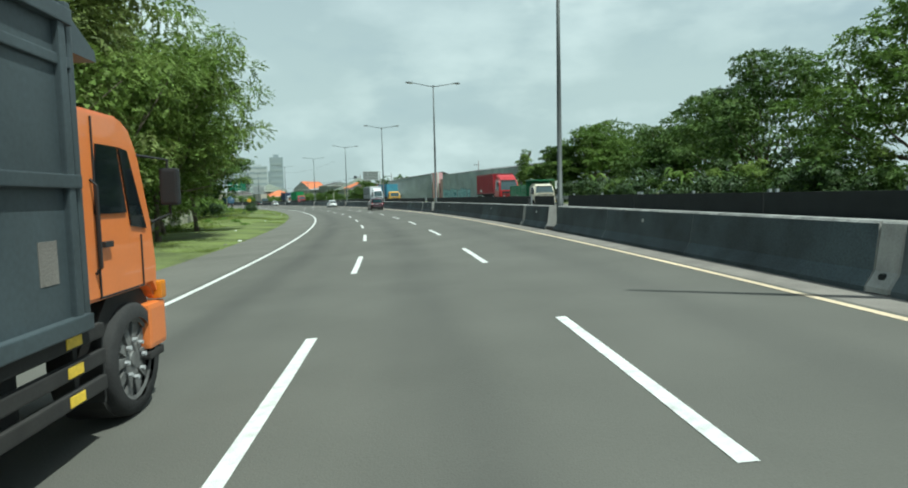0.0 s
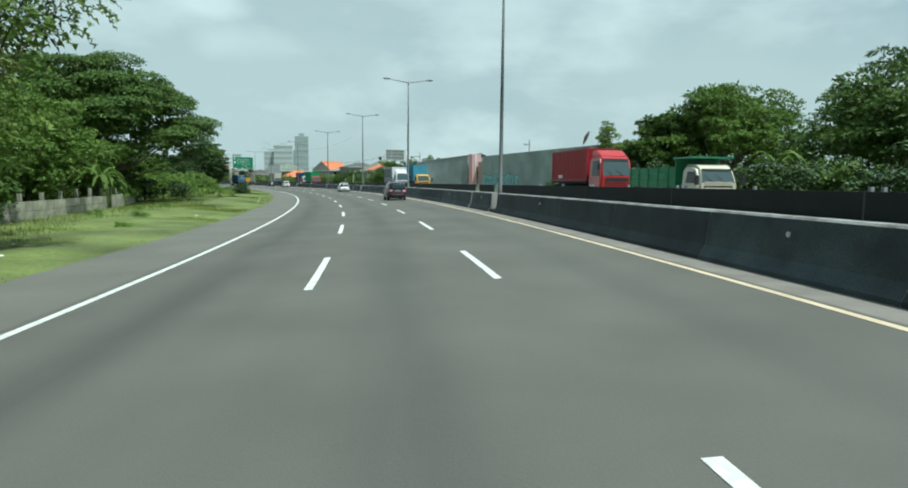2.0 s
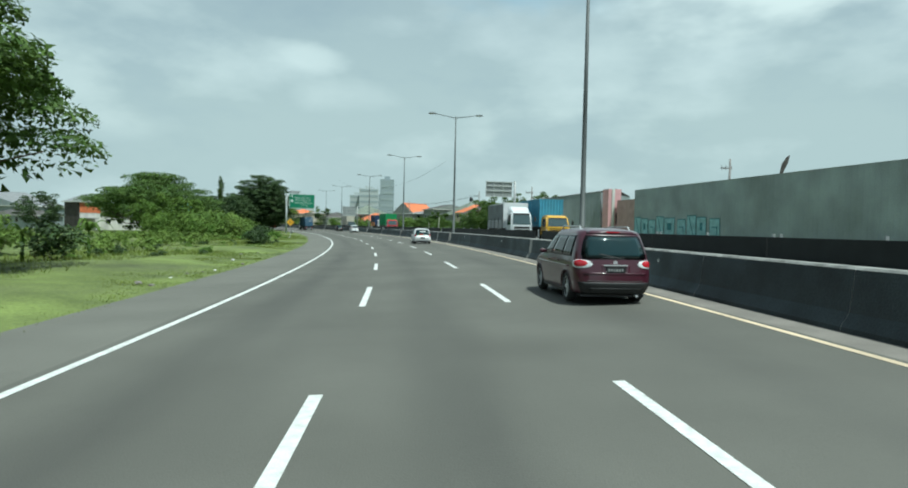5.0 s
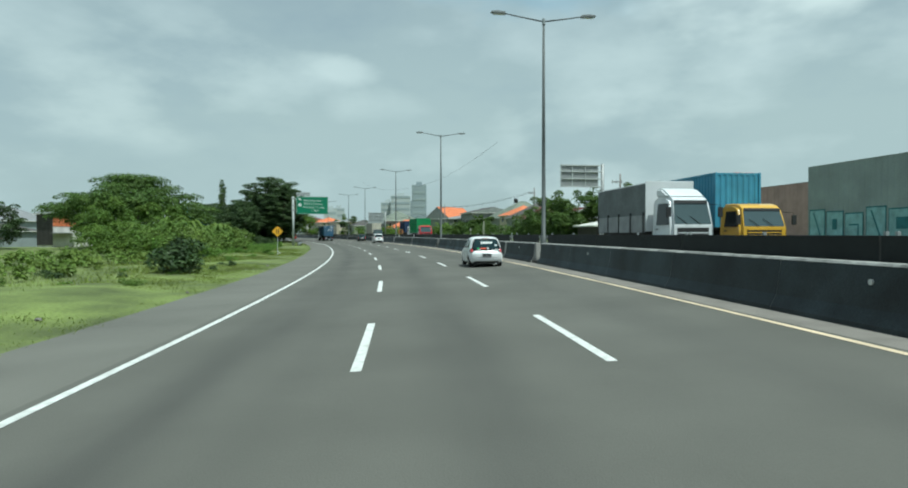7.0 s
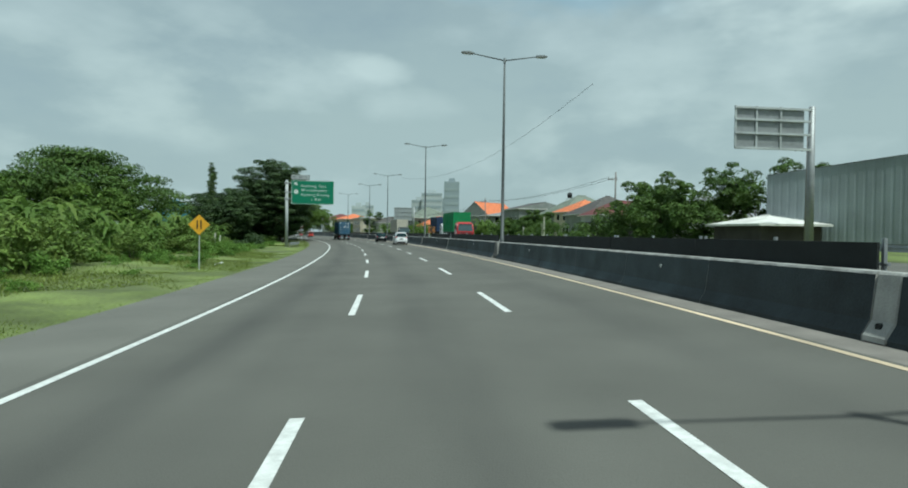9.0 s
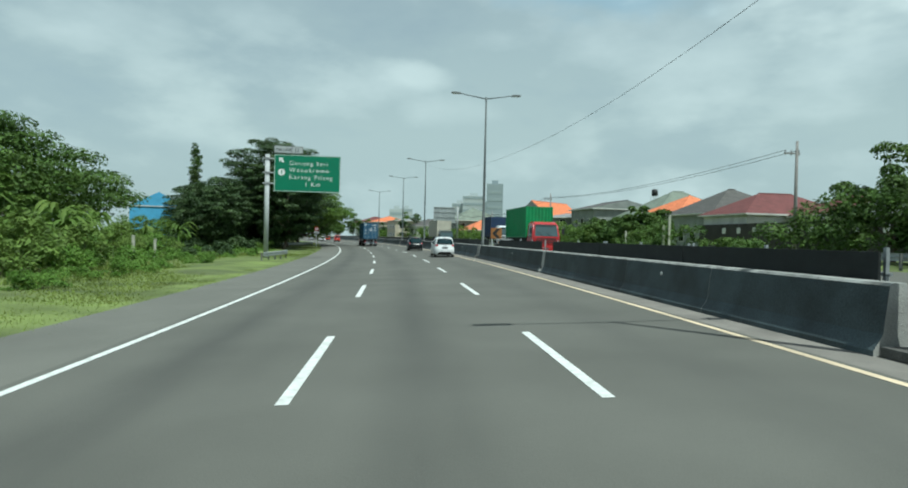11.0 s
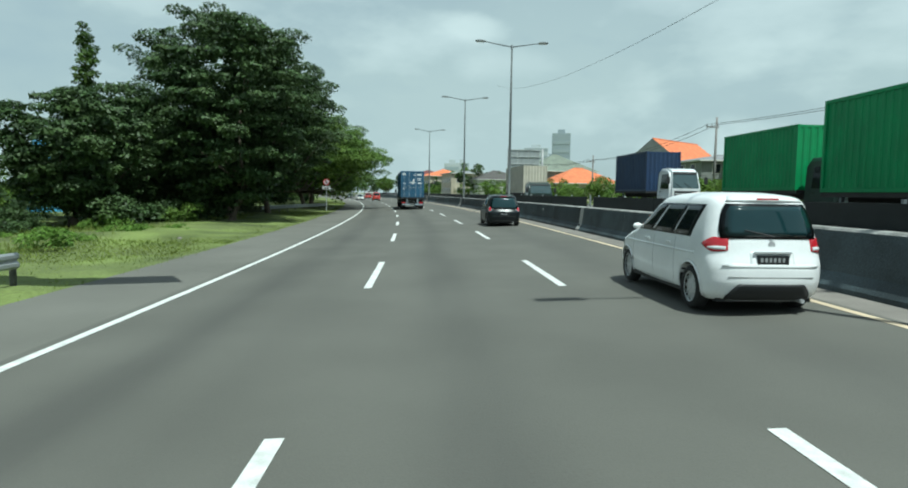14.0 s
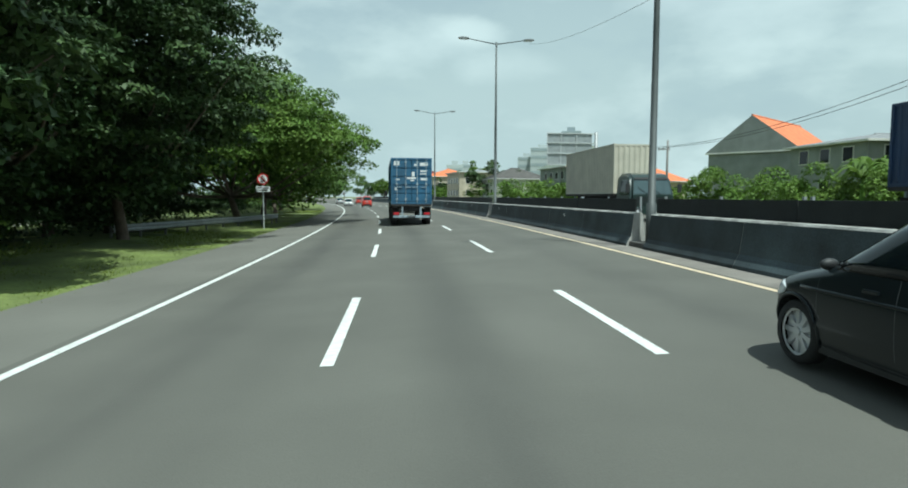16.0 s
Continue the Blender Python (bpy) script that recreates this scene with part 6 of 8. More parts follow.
    part("grab_rail", tube(bmesh.new(), [(-0.055, -0.25, 1.35), (-0.01, -0.25, 1.40), (-0.01, -0.25, 2.05), (-0.055, -0.25, 2.1)], 0.014, 6), TRIM, root)
    part("bumper", boxed(-2.05, -0.03, 0.62, 1.02, 0.52, 0.95, bevel=0.05), ORANGE, root, "orange front bumper")
    part("corner_lamp", boxed(-0.16, -0.02, 0.90, 1.04, 0.96, 1.14, bevel=0.03), LAMP_AMBER, root, "amber corner lamp")
    part("step", boxed(-0.30, -0.04, 0.62, 0.95, 0.42, 0.50, bevel=0.02), CHASSIS, root)
    bm = bmesh.new()
    tube(bm, [(-0.08, 0.60, 2.35), (0.10, 0.92, 2.32), (0.10, 0.94, 1.80), (-0.06, 0.88, 1.72)], 0.014, 6)
    arm = part("mirror_arm", bm, TRIM, root)
    part("mirror", boxed(0.02, 0.20, 0.90, 0.98, 1.88, 2.24, bevel=0.03), TRIM, arm, "black mirror housing")
    arch = bmesh.new()
    tube(arch, [(-0.5, 0.36, 0.60), (-0.13, 0.36, 0.60)], 0.60, 26)
    part("wheel_arch", arch, CHASSIS, root, "dark wheel arch")
    for y in (0.36, -4.0, -5.2):
        for x, side in ((-0.19, 1), (-2.0, -1)):
            t = wheel(root, x, y, 0.51, 0.29, 10, CHASSIS_RIM, side)
            bolts = bmesh.new()
            for k in range(8):
                a = 2 * math.pi * k / 8
                tube(bolts, [(side * 0.11, 0.17 * math.cos(a), 0.17 * math.sin(a)), (side * 0.15, 0.17 * math.cos(a), 0.17 * math.sin(a))], 0.02, 6)
            part("wheel_nuts", bolts, ALLOY, t)
    return root


cargo_truck()


# ---------------------------------------------------------------- signs and roadside furniture
SIGN_GREEN = mat("green_sign_sheet", (0.008, 0.165, 0.085), rough=0.45, vary=0.06, scale=0.8)
SIGN_WHITE = mat("white_sign_sheet", (0.72, 0.73, 0.72), rough=0.5, vary=0.08)
TAB_GREY = mat("pale_grey_sign_sheet", (0.42, 0.44, 0.45), rough=0.5, vary=0.1)
SIGN_GREY = mat("grey_sign_back", (0.30, 0.31, 0.31), rough=0.55, metal=0.4, vary=0.12)
SIGN_RED = mat("red_sign_sheet", (0.50, 0.02, 0.02), rough=0.5, vary=0.08)
SIGN_YELLOW = mat("yellow_sign_sheet", (0.70, 0.36, 0.02), rough=0.5, vary=0.1)
SIGN_BLACK = mat("black_sign_ink", (0.015, 0.015, 0.015), rough=0.5, vary=0.05)
POLE_WHITE = mat("pale_painted_steel", (0.44, 0.46, 0.46), rough=0.7, metal=0.0, vary=0.15, scale=1.0, stain=0.2)


def words(text, size, parent_ob, m, material, align="LEFT", spacing=1.0):
    cu = bpy.data.curves.new("words", "FONT")
    cu.body, cu.size, cu.align_x, cu.extrude, cu.space_character = text, size, align, 0.006, spacing
    tmp = bpy.data.objects.new("words", cu)
    scene.collection.objects.link(tmp)
    dg = bpy.context.evaluated_depsgraph_get()
    me = bpy.data.meshes.new_from_object(tmp.evaluated_get(dg))
    bpy.data.objects.remove(tmp)
    me.materials.clear()
    me.materials.append(material)
    ob = new("lettering", me)
    ob.parent = parent_ob
    ob.matrix_basis = m
    ob["label"] = "white lettering " + text
    return ob


def exit_sign():
    root = thing("exit_sign", along(216.0, 10.25, 0.0), "green motorway exit sign on a tall pale cantilever post", "road sign")
    part("post", tube(bmesh.new(), [(0, 0, -0.2), (0, 0, 8.85)], [0.20, 0.19], 14), POLE_WHITE, root, "pale round steel post", True)
    part("post_cap", tube(bmesh.new(), [(0, 0, 8.85), (0, 0, 8.92)], [0.21, 0.16], 14), POLE_WHITE, root)
    x0, x1, z0, z1 = 0.58, 6.10, 5.78, 8.92
    board = part("board", boxed(x0, x1, -0.20, -0.15, z0, z1, bevel=0.02), SIGN_GREEN, root, "green sign board with a thin white border")
    for a, b, c, d in ((x0 + 0.03, x1 - 0.03, z1 - 0.065, z1 - 0.035), (x0 + 0.03, x1 - 0.03, z0 + 0.035, z0 + 0.065), (x0 + 0.03, x0 + 0.06, z0 + 0.065, z1 - 0.065), (x1 - 0.06, x1 - 0.03, z0 + 0.065, z1 - 0.065)):
        part("border", boxed(a, b, -0.206, -0.199, c, d), SIGN_WHITE, board)
    for z in (8.55, 7.35, 6.45):
        part("arm", tube(bmesh.new(), [(-0.35, -0.06, z), (x1 - 0.4, -0.06, z)], 0.06, 8), POLE_WHITE, root, "steel arm")
        part("clamp", tube(bmesh.new(), [(0, 0, z - 0.09), (0, 0, z + 0.09)], 0.235, 12), SIGN_GREY, root)
    up = Matrix.Rotation(radians(90), 4, "X")
    for txt, x, z, sz in (("Gunung Sari", 1.82, 8.06, 0.50), ("Wonokromo", 1.82, 7.48, 0.50), ("Karang Pilang", 1.82, 6.88, 0.50), ("1 Km", 3.1, 6.28, 0.50)):
        words(txt, sz, board, Matrix.Translation((x, -0.207, z)) @ up @ Matrix.Diagonal((1.02, 1, 1, 1)), SIGN_WHITE, spacing=1.28)
    # arrow and round emblem, plain
    bm = bmesh.new()
    prism(bm, [(0.98, 8.65), (1.34, 8.65), (1.24, 8.55), (1.42, 8.30), (1.28, 8.22), (1.10, 8.42), (0.98, 8.30)], -0.211, -0.204, "y")
    part("arrow", bm, SIGN_WHITE, board, "white slanting arrow")
    bm = bmesh.new()
    tube(bm, [(1.20, -0.204, 7.42), (1.20, -0.212, 7.42)], 0.29, 18)
    em = part("emblem", bm, SIGN_WHITE, board, "round white emblem")
    part("emblem_bar", boxed(1.16, 1.24, -0.218, -0.211, 7.24, 7.60), SIGN_GREEN, em)
    tab = part("exit_tab", boxed(0.55, 2.95, -0.20, -0.15, 9.02, 9.66, bevel=0.015), TAB_GREY, root, "pale grey exit number tab")
    for a, b, c, d in ((0.58, 2.92, 9.60, 9.63), (0.58, 2.92, 9.05, 9.08), (0.58, 0.61, 9.08, 9.60), (2.89, 2.92, 9.08, 9.60), (2.02, 2.05, 9.08, 9.60)):
        part("tab_border", boxed(a, b, -0.206, -0.199, c, d), SIGN_BLACK, tab)
    words("KELUAR", 0.36, tab, Matrix.Translation((0.70, -0.207, 9.21)) @ up, SIGN_BLACK)
    words("12", 0.42, tab, Matrix.Translation((2.22, -0.207, 9.19)) @ up, SIGN_BLACK)
    part("tab_stay", boxed(0.9, 0.96, -0.15, -0.10, 8.5, 9.6), SIGN_GREY, root)
    part("tab_stay", boxed(2.5, 2.56, -0.15, -0.10, 8.5, 9.6), SIGN_GREY, root)


exit_sign()


def no_stopping():
    root = thing("no_stopping_sign", along(272.3, 8.4), "round red and white no-stopping sign over a small white plate", "road sign")
    part("post", tube(bmesh.new(), [(0, 0, -0.2), (0, 0, 3.4)], 0.035, 8), POLE_WHITE, root)
    up = Matrix.Rotation(radians(90), 4, "X")
    disc = part("disc", tube(bmesh.new(), [(0, -0.04, 3.18), (0, -0.055, 3.18)], 0.36, 28), SIGN_RED, root, "red-rimmed round sign")
    part("disc_face", tube(bmesh.new(), [(0, -0.055, 3.18), (0, -0.060, 3.18)], 0.27, 28), SIGN_WHITE, disc)
    words("S", 0.5, disc, Matrix.Translation((-0.165, -0.062, 3.01)) @ up, SIGN_BLACK)
    bm = bmesh.new()
    tube(bm, [(-0.2, -0.068, 3.38), (0.2, -0.068, 2.98)], 0.03, 4)
    part("slash", bm, SIGN_RED, disc)
    pl = part("plate", boxed(-0.42, 0.42, -0.06, -0.045, 2.38, 2.74, bevel=0.01), SIGN_WHITE, root, "white plate with dark bars")
    for z, a, b in ((2.60, -0.32, 0.32), (2.46, -0.25, 0.25)):
        part("plate_mark", boxed(a, b, -0.064, -0.059, z, z + 0.06), SIGN_BLACK, pl)


no_stopping()


def diamond_sign():
    root = thing("warning_sign", along(166.2, 10.1), "yellow diamond warning sign on a thin post", "road sign")
    part("post", tube(bmesh.new(), [(0, 0, -0.2), (0, 0, 2.6)], 0.03, 8), POLE_WHITE, root)
    q = 0.55
    bm = bmesh.new()
    prism(bm, [(0, 2.45 - q), (q, 2.45), (0, 2.45 + q), (-q, 2.45)], -0.06, -0.04, "y")
    face = part("board", bm, SIGN_YELLOW, root, "yellow diamond board")
    part("symbol", boxed(-0.13, -0.06, -0.066, -0.059, 2.22, 2.68), SIGN_BLACK, face)
    part("symbol", boxed(0.06, 0.13, -0.066, -0.059, 2.22, 2.68), SIGN_BLACK, face)


diamond_sign()


def chevron_sign():
    root = thing("chevron_sign", along(205.3, -7.45), "orange and black chevron board on two posts in the median", "road sign")
    AMBER = mat("amber_sign_sheet", (0.27, 0.115, 0.03), rough=0.55, vary=0.12)
    board = part("board", boxed(-0.40, 0.40, -0.05, -0.02, 1.52, 2.28, bevel=0.01), AMBER, root, "amber board")
    bm = bmesh.new()
    prism(bm, [(-0.30, 1.90), (0.02, 2.23), (0.30, 2.23), (-0.02, 1.90), (0.30, 1.57), (0.02, 1.57)], -0.058, -0.049, "y")
    part("chevron", bm, SIGN_BLACK, board, "black chevron pointing along the bend")
    for x in (-0.28, 0.28):
        part("post", tube(bmesh.new(), [(x, 0, -0.1), (x, 0, 2.2)], 0.04, 8), POLE_WHITE, root)
    for z in (0.75, 1.15):
        part("rail", tube(bmesh.new(), [(-0.1, -1.6, z), (-0.1, 1.6, z)], 0.03, 6), STEEL, root)


chevron_sign()


def guard_rail(pts, label):
    mid = pts[len(pts) // 2]
    root = thing("guard_rail", along(*mid), label, "guard rail", "verge guard rails")
    inv = root.matrix_world.inverted()
    prof = [(0.0, 0.42), (0.05, 0.47), (0.05, 0.54), (0.0, 0.585), (0.0, 0.61), (0.05, 0.655), (0.05, 0.72), (0.0, 0.77)]
    bm = bmesh.new()
    rows = []
    dense = []
    for (s0, d0), (s1, d1) in zip(pts, pts[1:]):
        n = max(1, int(abs(s1 - s0) / 1.0))
        dense += [(s0 + (s1 - s0) * i / n, d0 + (d1 - d0) * i / n) for i in range(n)]
    dense.append(pts[-1])
    for s, d in dense:
        rows.append([[bm.verts.new(inv @ spot(s, d - o * 1.0 - t, h)) for o, h in prof] for t in (0.0, -0.012)])
    for a, b in zip(rows, rows[1:]):
        for side in (0, 1):
            for j in range(len(prof) - 1):
                bm.faces.new((a[side][j], b[side][j], b[side][j + 1], a[side][j + 1]))
    bmesh.ops.recalc_face_normals(bm, faces=bm.faces)
    part("beam", bm, STEEL, root, "dusty galvanised double-wave beam")
    for s, d in dense[::2] + [dense[-1]]:
        p = inv @ spot(s, d + 0.10)
        part("post", boxed(p.x - 0.05, p.x + 0.05, p.y - 0.05, p.y + 0.05, p.z - 0.2, p.z + 0.75, bevel=0.008), CHASSIS_RIM, root)


guard_rail([(209.5, 9.40), (213.6, 9.05), (217.8, 8.70)], "short dusty steel guard rail in front of the exit sign")
guard_rail([(262.5, 13.4), (268, 12.2), (276, 10.2), (282.5, 9.1)], "dusty steel guard rail under the dark trees")
guard_rail([(-20, -21.3), (10, -21.3), (40, -21.3), (70, -21.3), (100, -21.3), (130, -21.3), (160, -21.3), (190, -21.3)], "long steel guard rail along the far carriageway")


def sign_back(s, d0, d1, top, drop, label, frame_only=False):
    """The back of a cantilever sign that faces the other carriageway."""
    root = thing("sign_gantry", along(s, d1 - 0.5, 0.1), label, "road sign", "sign gantries")
    wide = abs(d1 - d0)
    part("post", tube(bmesh.new(), [(0, 0, -0.2), (0, 0, top + 0.1)], [0.22, 0.17], 12), SIGN_GREY, root, "grey steel post", True)
    part("board", boxed(-wide - 0.5, -0.5, -0.02, 0.03, top - drop, top - 0.15, bevel=0.015), SIGN_GREY if not frame_only else STEEL, root, "bare grey back of a sign board")
    for z in (top - 0.1, top - drop * 0.33, top - drop * 0.66, top - drop - 0.05):
        part("arm", boxed(-wide - 0.55, 0.1, -0.14, -0.04, z - 0.06, z + 0.06, bevel=0.01), POLE_WHITE, root, "pale steel beam")
    for x in (-wide - 0.5, -wide * 0.7 - 0.5, -wide * 0.35 - 0.5):
        part("brace", boxed(x - 0.05, x + 0.05, -0.10, -0.03, top - drop, top), POLE_WHITE, root)
    return root


sign_back(163.6, -19.0, -23.2, 8.2, 2.3, "back of a large sign on a cantilever post")
sign_back(297.0, -17.2, -22.2, 7.8, 3.4, "back of a tall sign frame on a post", True)
root = thing("mast", along(7.2, -7.5), "plain tapered steel mast standing in the median", "mast")
part("pole", tube(bmesh.new(), [(0, 0, -0.1), (0, 0, 1.2), (0, 0, 6), (0, 0, 10.8)], [0.15, 0.12, 0.09, 0.05], 12), STEEL, root, "", True)
part("base_plate", boxed(-0.22, 0.22, -0.22, 0.22, 0, 0.05, bevel=0.01), STEEL, root)


def small_sign(s, d, h, wide, tall, label):
    r = thing("small_sign", along(s, d), label, "road sign", "small signs in the median and verge")
    part("post", tube(bmesh.new(), [(0, 0, -0.2), (0, 0, h + tall)], 0.03, 6), POLE_WHITE, r)
    b = part("board", boxed(-wide / 2, wide / 2, -0.05, -0.03, h, h + tall, bevel=0.01), SIGN_WHITE, r)
    part("board_mark", boxed(-wide * 0.12, wide * 0.12, -0.056, -0.049, h + tall * 0.2, h + tall * 0.8), SIGN_BLACK, b)


small_sign(255.8, -22.3, 1.5, 0.6, 0.85, "small white marker plate among the bushes of the far verge")
small_sign(66.2, -22.5, 1.6, 0.55, 0.9, "small white marker plate beyond the far carriageway")

# ---------------------------------------------------------------- utility poles and cables
WOODPOLE = mat("weathered_concrete_pole", (0.20, 0.19, 0.18), rough=0.9, vary=0.2, scale=2, bump=0.3)
CABLE = mat("black_cable", (0.02, 0.02, 0.02), rough=0.6, vary=0.1)


def utility_pole(s, d, h):
    r = thing("utility_pole", along(s, d), "weathered utility pole with a crossarm and insulators", "utility pole", "utility poles")
    part("pole", tube(bmesh.new(), [(0, 0, -0.3), (0, 0, h)], [0.17, 0.10], 10), WOODPOLE, r, "", True)
    part("crossarm", boxed(-1.1, 0.25, -0.05, 0.05, h - 1.05, h - 0.93, bevel=0.01), WOODPOLE, r)
    for x in (-1.0, -0.5, 0.18):
        part("insulator", tube(bmesh.new(), [(x, 0, h - 1.15), (x, 0, h - 0.72)], [0.06, 0.04], 8), SIGN_GREY, r)


UP = [(133.8, -38.4, 9.2), (171.0, -29.5, 8.2), (207.7, -32.4, 9.4), (265.0, -31.8, 9.2), (296.0, -30.5, 7.2), (330, -31, 9.0)]
for q in UP:
    utility_pole(*q)


def cable(points, label, r=0.022):
    bm = bmesh.new()
    q = np.array([tuple(p) for p in points])
    f = np.linspace(0, 1, len(q))
    fits = [np.polyfit(f, q[:, j], min(4, len(q) - 1)) for j in range(3)]
    tube(bm, [Vector([float(np.polyval(c, u)) for c in fits]) for u in np.linspace(0, 1, 40)], r, 5)
    ob = link("cable", bm, CABLE)
    tagged(ob, label, "cable", "overhead cables")


for (s0, d0, h0), (s1, d1, h1) in zip(UP[2:], UP[3:]):
    for dx, dz in ((1.0, -0.75), (0.0, -0.75)):
        pts = []
        for i in range(11):
            f = i / 10
            p = spot(s0, d0 + dx, h0 + dz).lerp(spot(s1, d1 + dx, h1 + dz), f)
            pts.append(p - Vector((0, 0, 4 * f * (1 - f) * 0.9)))
        cable(pts, "thin black cable hanging between utility poles")
cable([spot(s, d, h) for s, d, h in ((176, -15.5, 12.6), (196, -15.5, 11.2), (214, -15.5, 11.3), (234, -15.5, 11.6), (252, -15.5, 11.7), (279, -15.8, 14.6), (300, -16, 18.0))], "black cable slung high over the far carriageway", 0.014)

# ---------------------------------------------------------------- buildings
WALL_GREY = mat("grey_corrugated_cladding", (0.25, 0.285, 0.297), rough=0.7, vary=0.15, scale=0.4, stain=0.25, bump_scale=12)
WALL_DARKGREY = mat("weathered_grey_cladding", (0.27, 0.305, 0.315), rough=0.75, vary=0.22, scale=0.3, stain=0.35, bump_scale=12)
PINK = mat("pink_render", (0.62, 0.35, 0.36), rough=0.8, vary=0.08, scale=1)
BROWN = mat("dusty_pink_cladding", (0.40, 0.27, 0.26), rough=0.8, vary=0.15, scale=1, stain=0.2)
ORANGE_TILE = mat("orange_roof_tiles", (0.56, 0.165, 0.065), rough=0.75, vary=0.2, scale=1.5, bump=0.5, bump_scale=8)
DARK_TILE = mat("dark_roof_tiles", (0.075, 0.070, 0.065), rough=0.8, vary=0.25, scale=1.5, bump=0.5, bump_scale=8)
MAROON_TILE = mat("maroon_roof_tiles", (0.125, 0.038, 0.036), rough=0.85, vary=0.2, scale=1.5, bump=0.5, bump_scale=8)
MOSS_TILE = mat("mossy_grey_roof", (0.150, 0.175, 0.140), rough=0.85, vary=0.25, scale=1.0, bump=0.4, bump_scale=8)
GREY_TILE = mat("grey_sheet_roof", (0.20, 0.205, 0.21), rough=0.7, vary=0.2, scale=1.0)
WALL_WHITE = mat("white_render", (0.62, 0.61, 0.57), rough=0.85, vary=0.12, scale=0.8, stain=0.3)
WALL_CREAM = mat("cream_render", (0.50, 0.44, 0.34), rough=0.85, vary=0.12, scale=0.8, stain=0.25)
WALL_GREEN = mat("pale_green_render", (0.235, 0.25, 0.235), rough=0.85, vary=0.15, scale=0.8, stain=0.3)
WALL_BLUE = mat("bright_blue_sheet", (0.10, 0.36, 0.60), rough=0.6, vary=0.1, scale=1.0)
GRAFFITI = mat("teal_graffiti_paint", (0.035, 0.15, 0.18), rough=0.7, vary=0.25, scale=1.5)
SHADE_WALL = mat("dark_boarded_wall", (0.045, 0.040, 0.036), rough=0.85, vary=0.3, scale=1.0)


def clad_wall(bm, p, q, z0, z1, pitch=0.55, deep=0.018):
    p, q = Vector((*p, 0)), Vector((*q, 0))
    n = max(2, int((q - p).length / pitch))
    out = Vector((q.y - p.y, -(q.x - p.x), 0)).normalized()
    line = []
    for i in range(n):
        for f, o in ((0.0, 0), (0.55, 0), (0.65, -deep), (0.9, -deep)):
            line.append(p.lerp(q, (i + f) / n) + out * o)
    line.append(q)
    zt = lambda i: z1[0] + (z1[1] - z1[0]) * i / (len(line) - 1)
    lo = [bm.verts.new((v.x, v.y, z0)) for v in line]
    hi = [bm.verts.new((v.x, v.y, zt(i))) for i, v in enumerate(line)]
    for i in range(len(line) - 1):
        bm.faces.new((lo[i], lo[i + 1], hi[i + 1], hi[i]))


def shed(s, d, turn, w, l, h0, h1, wall_mat, roof_mat, label):
    """A warehouse: w across (x), l along (y); eaves h0 at the near end and h1 at the far one. Its origin is the road-side near corner."""
    root = thing("warehouse", along(s, d, 0, turn), label, "warehouse", "warehouses beyond the road")
    bm = bmesh.new()
    clad_wall(bm, (0, l), (0, 0), -0.5, (h1, h0))
    clad_wall(bm, (0, 0), (w, 0), -0.5, (h0, h0))
    clad_wall(bm, (w, 0), (w, l), -0.5, (h0, h1))
    clad_wall(bm, (w, l), (0, l), -0.5, (h1, h1))
    part("wall", bm, wall_mat, root, "ribbed sheet cladding")
    bm = bmesh.new()
    v = [bm.verts.new(p) for p in ((-0.06, -0.06, h0), (w / 2, -0.06, h0 + w * 0.06), (w + 0.06, -0.06, h0), (w + 0.06, l + 0.06, h1), (w / 2, l + 0.06, h1 + w * 0.06), (-0.06, l + 0.06, h1))]
    bm.faces.new((v[0], v[1], v[4], v[5]))
    bm.faces.new((v[1], v[2], v[3], v[4]))
    bm.faces.new((v[0], v[2], v[1]))
    bm.faces.new((v[3], v[5], v[4]))
    bmesh.ops.solidify(bm, geom=bm.faces[:], thickness=0.12)
    part("roof", bm, roof_mat, root, "low sheet roof")
    part("gutter", boxed(-0.14, -0.05, -0.05, 0.06, h0 - 1.6, h0 - 0.02), SIGN_GREY, root)
    return root


big = shed(105.0, -34.0, 0.5, 22, 47.0, 6.2, 6.6, WALL_DARKGREY, GREY_TILE, "long weathered grey warehouse with faded teal graffiti")
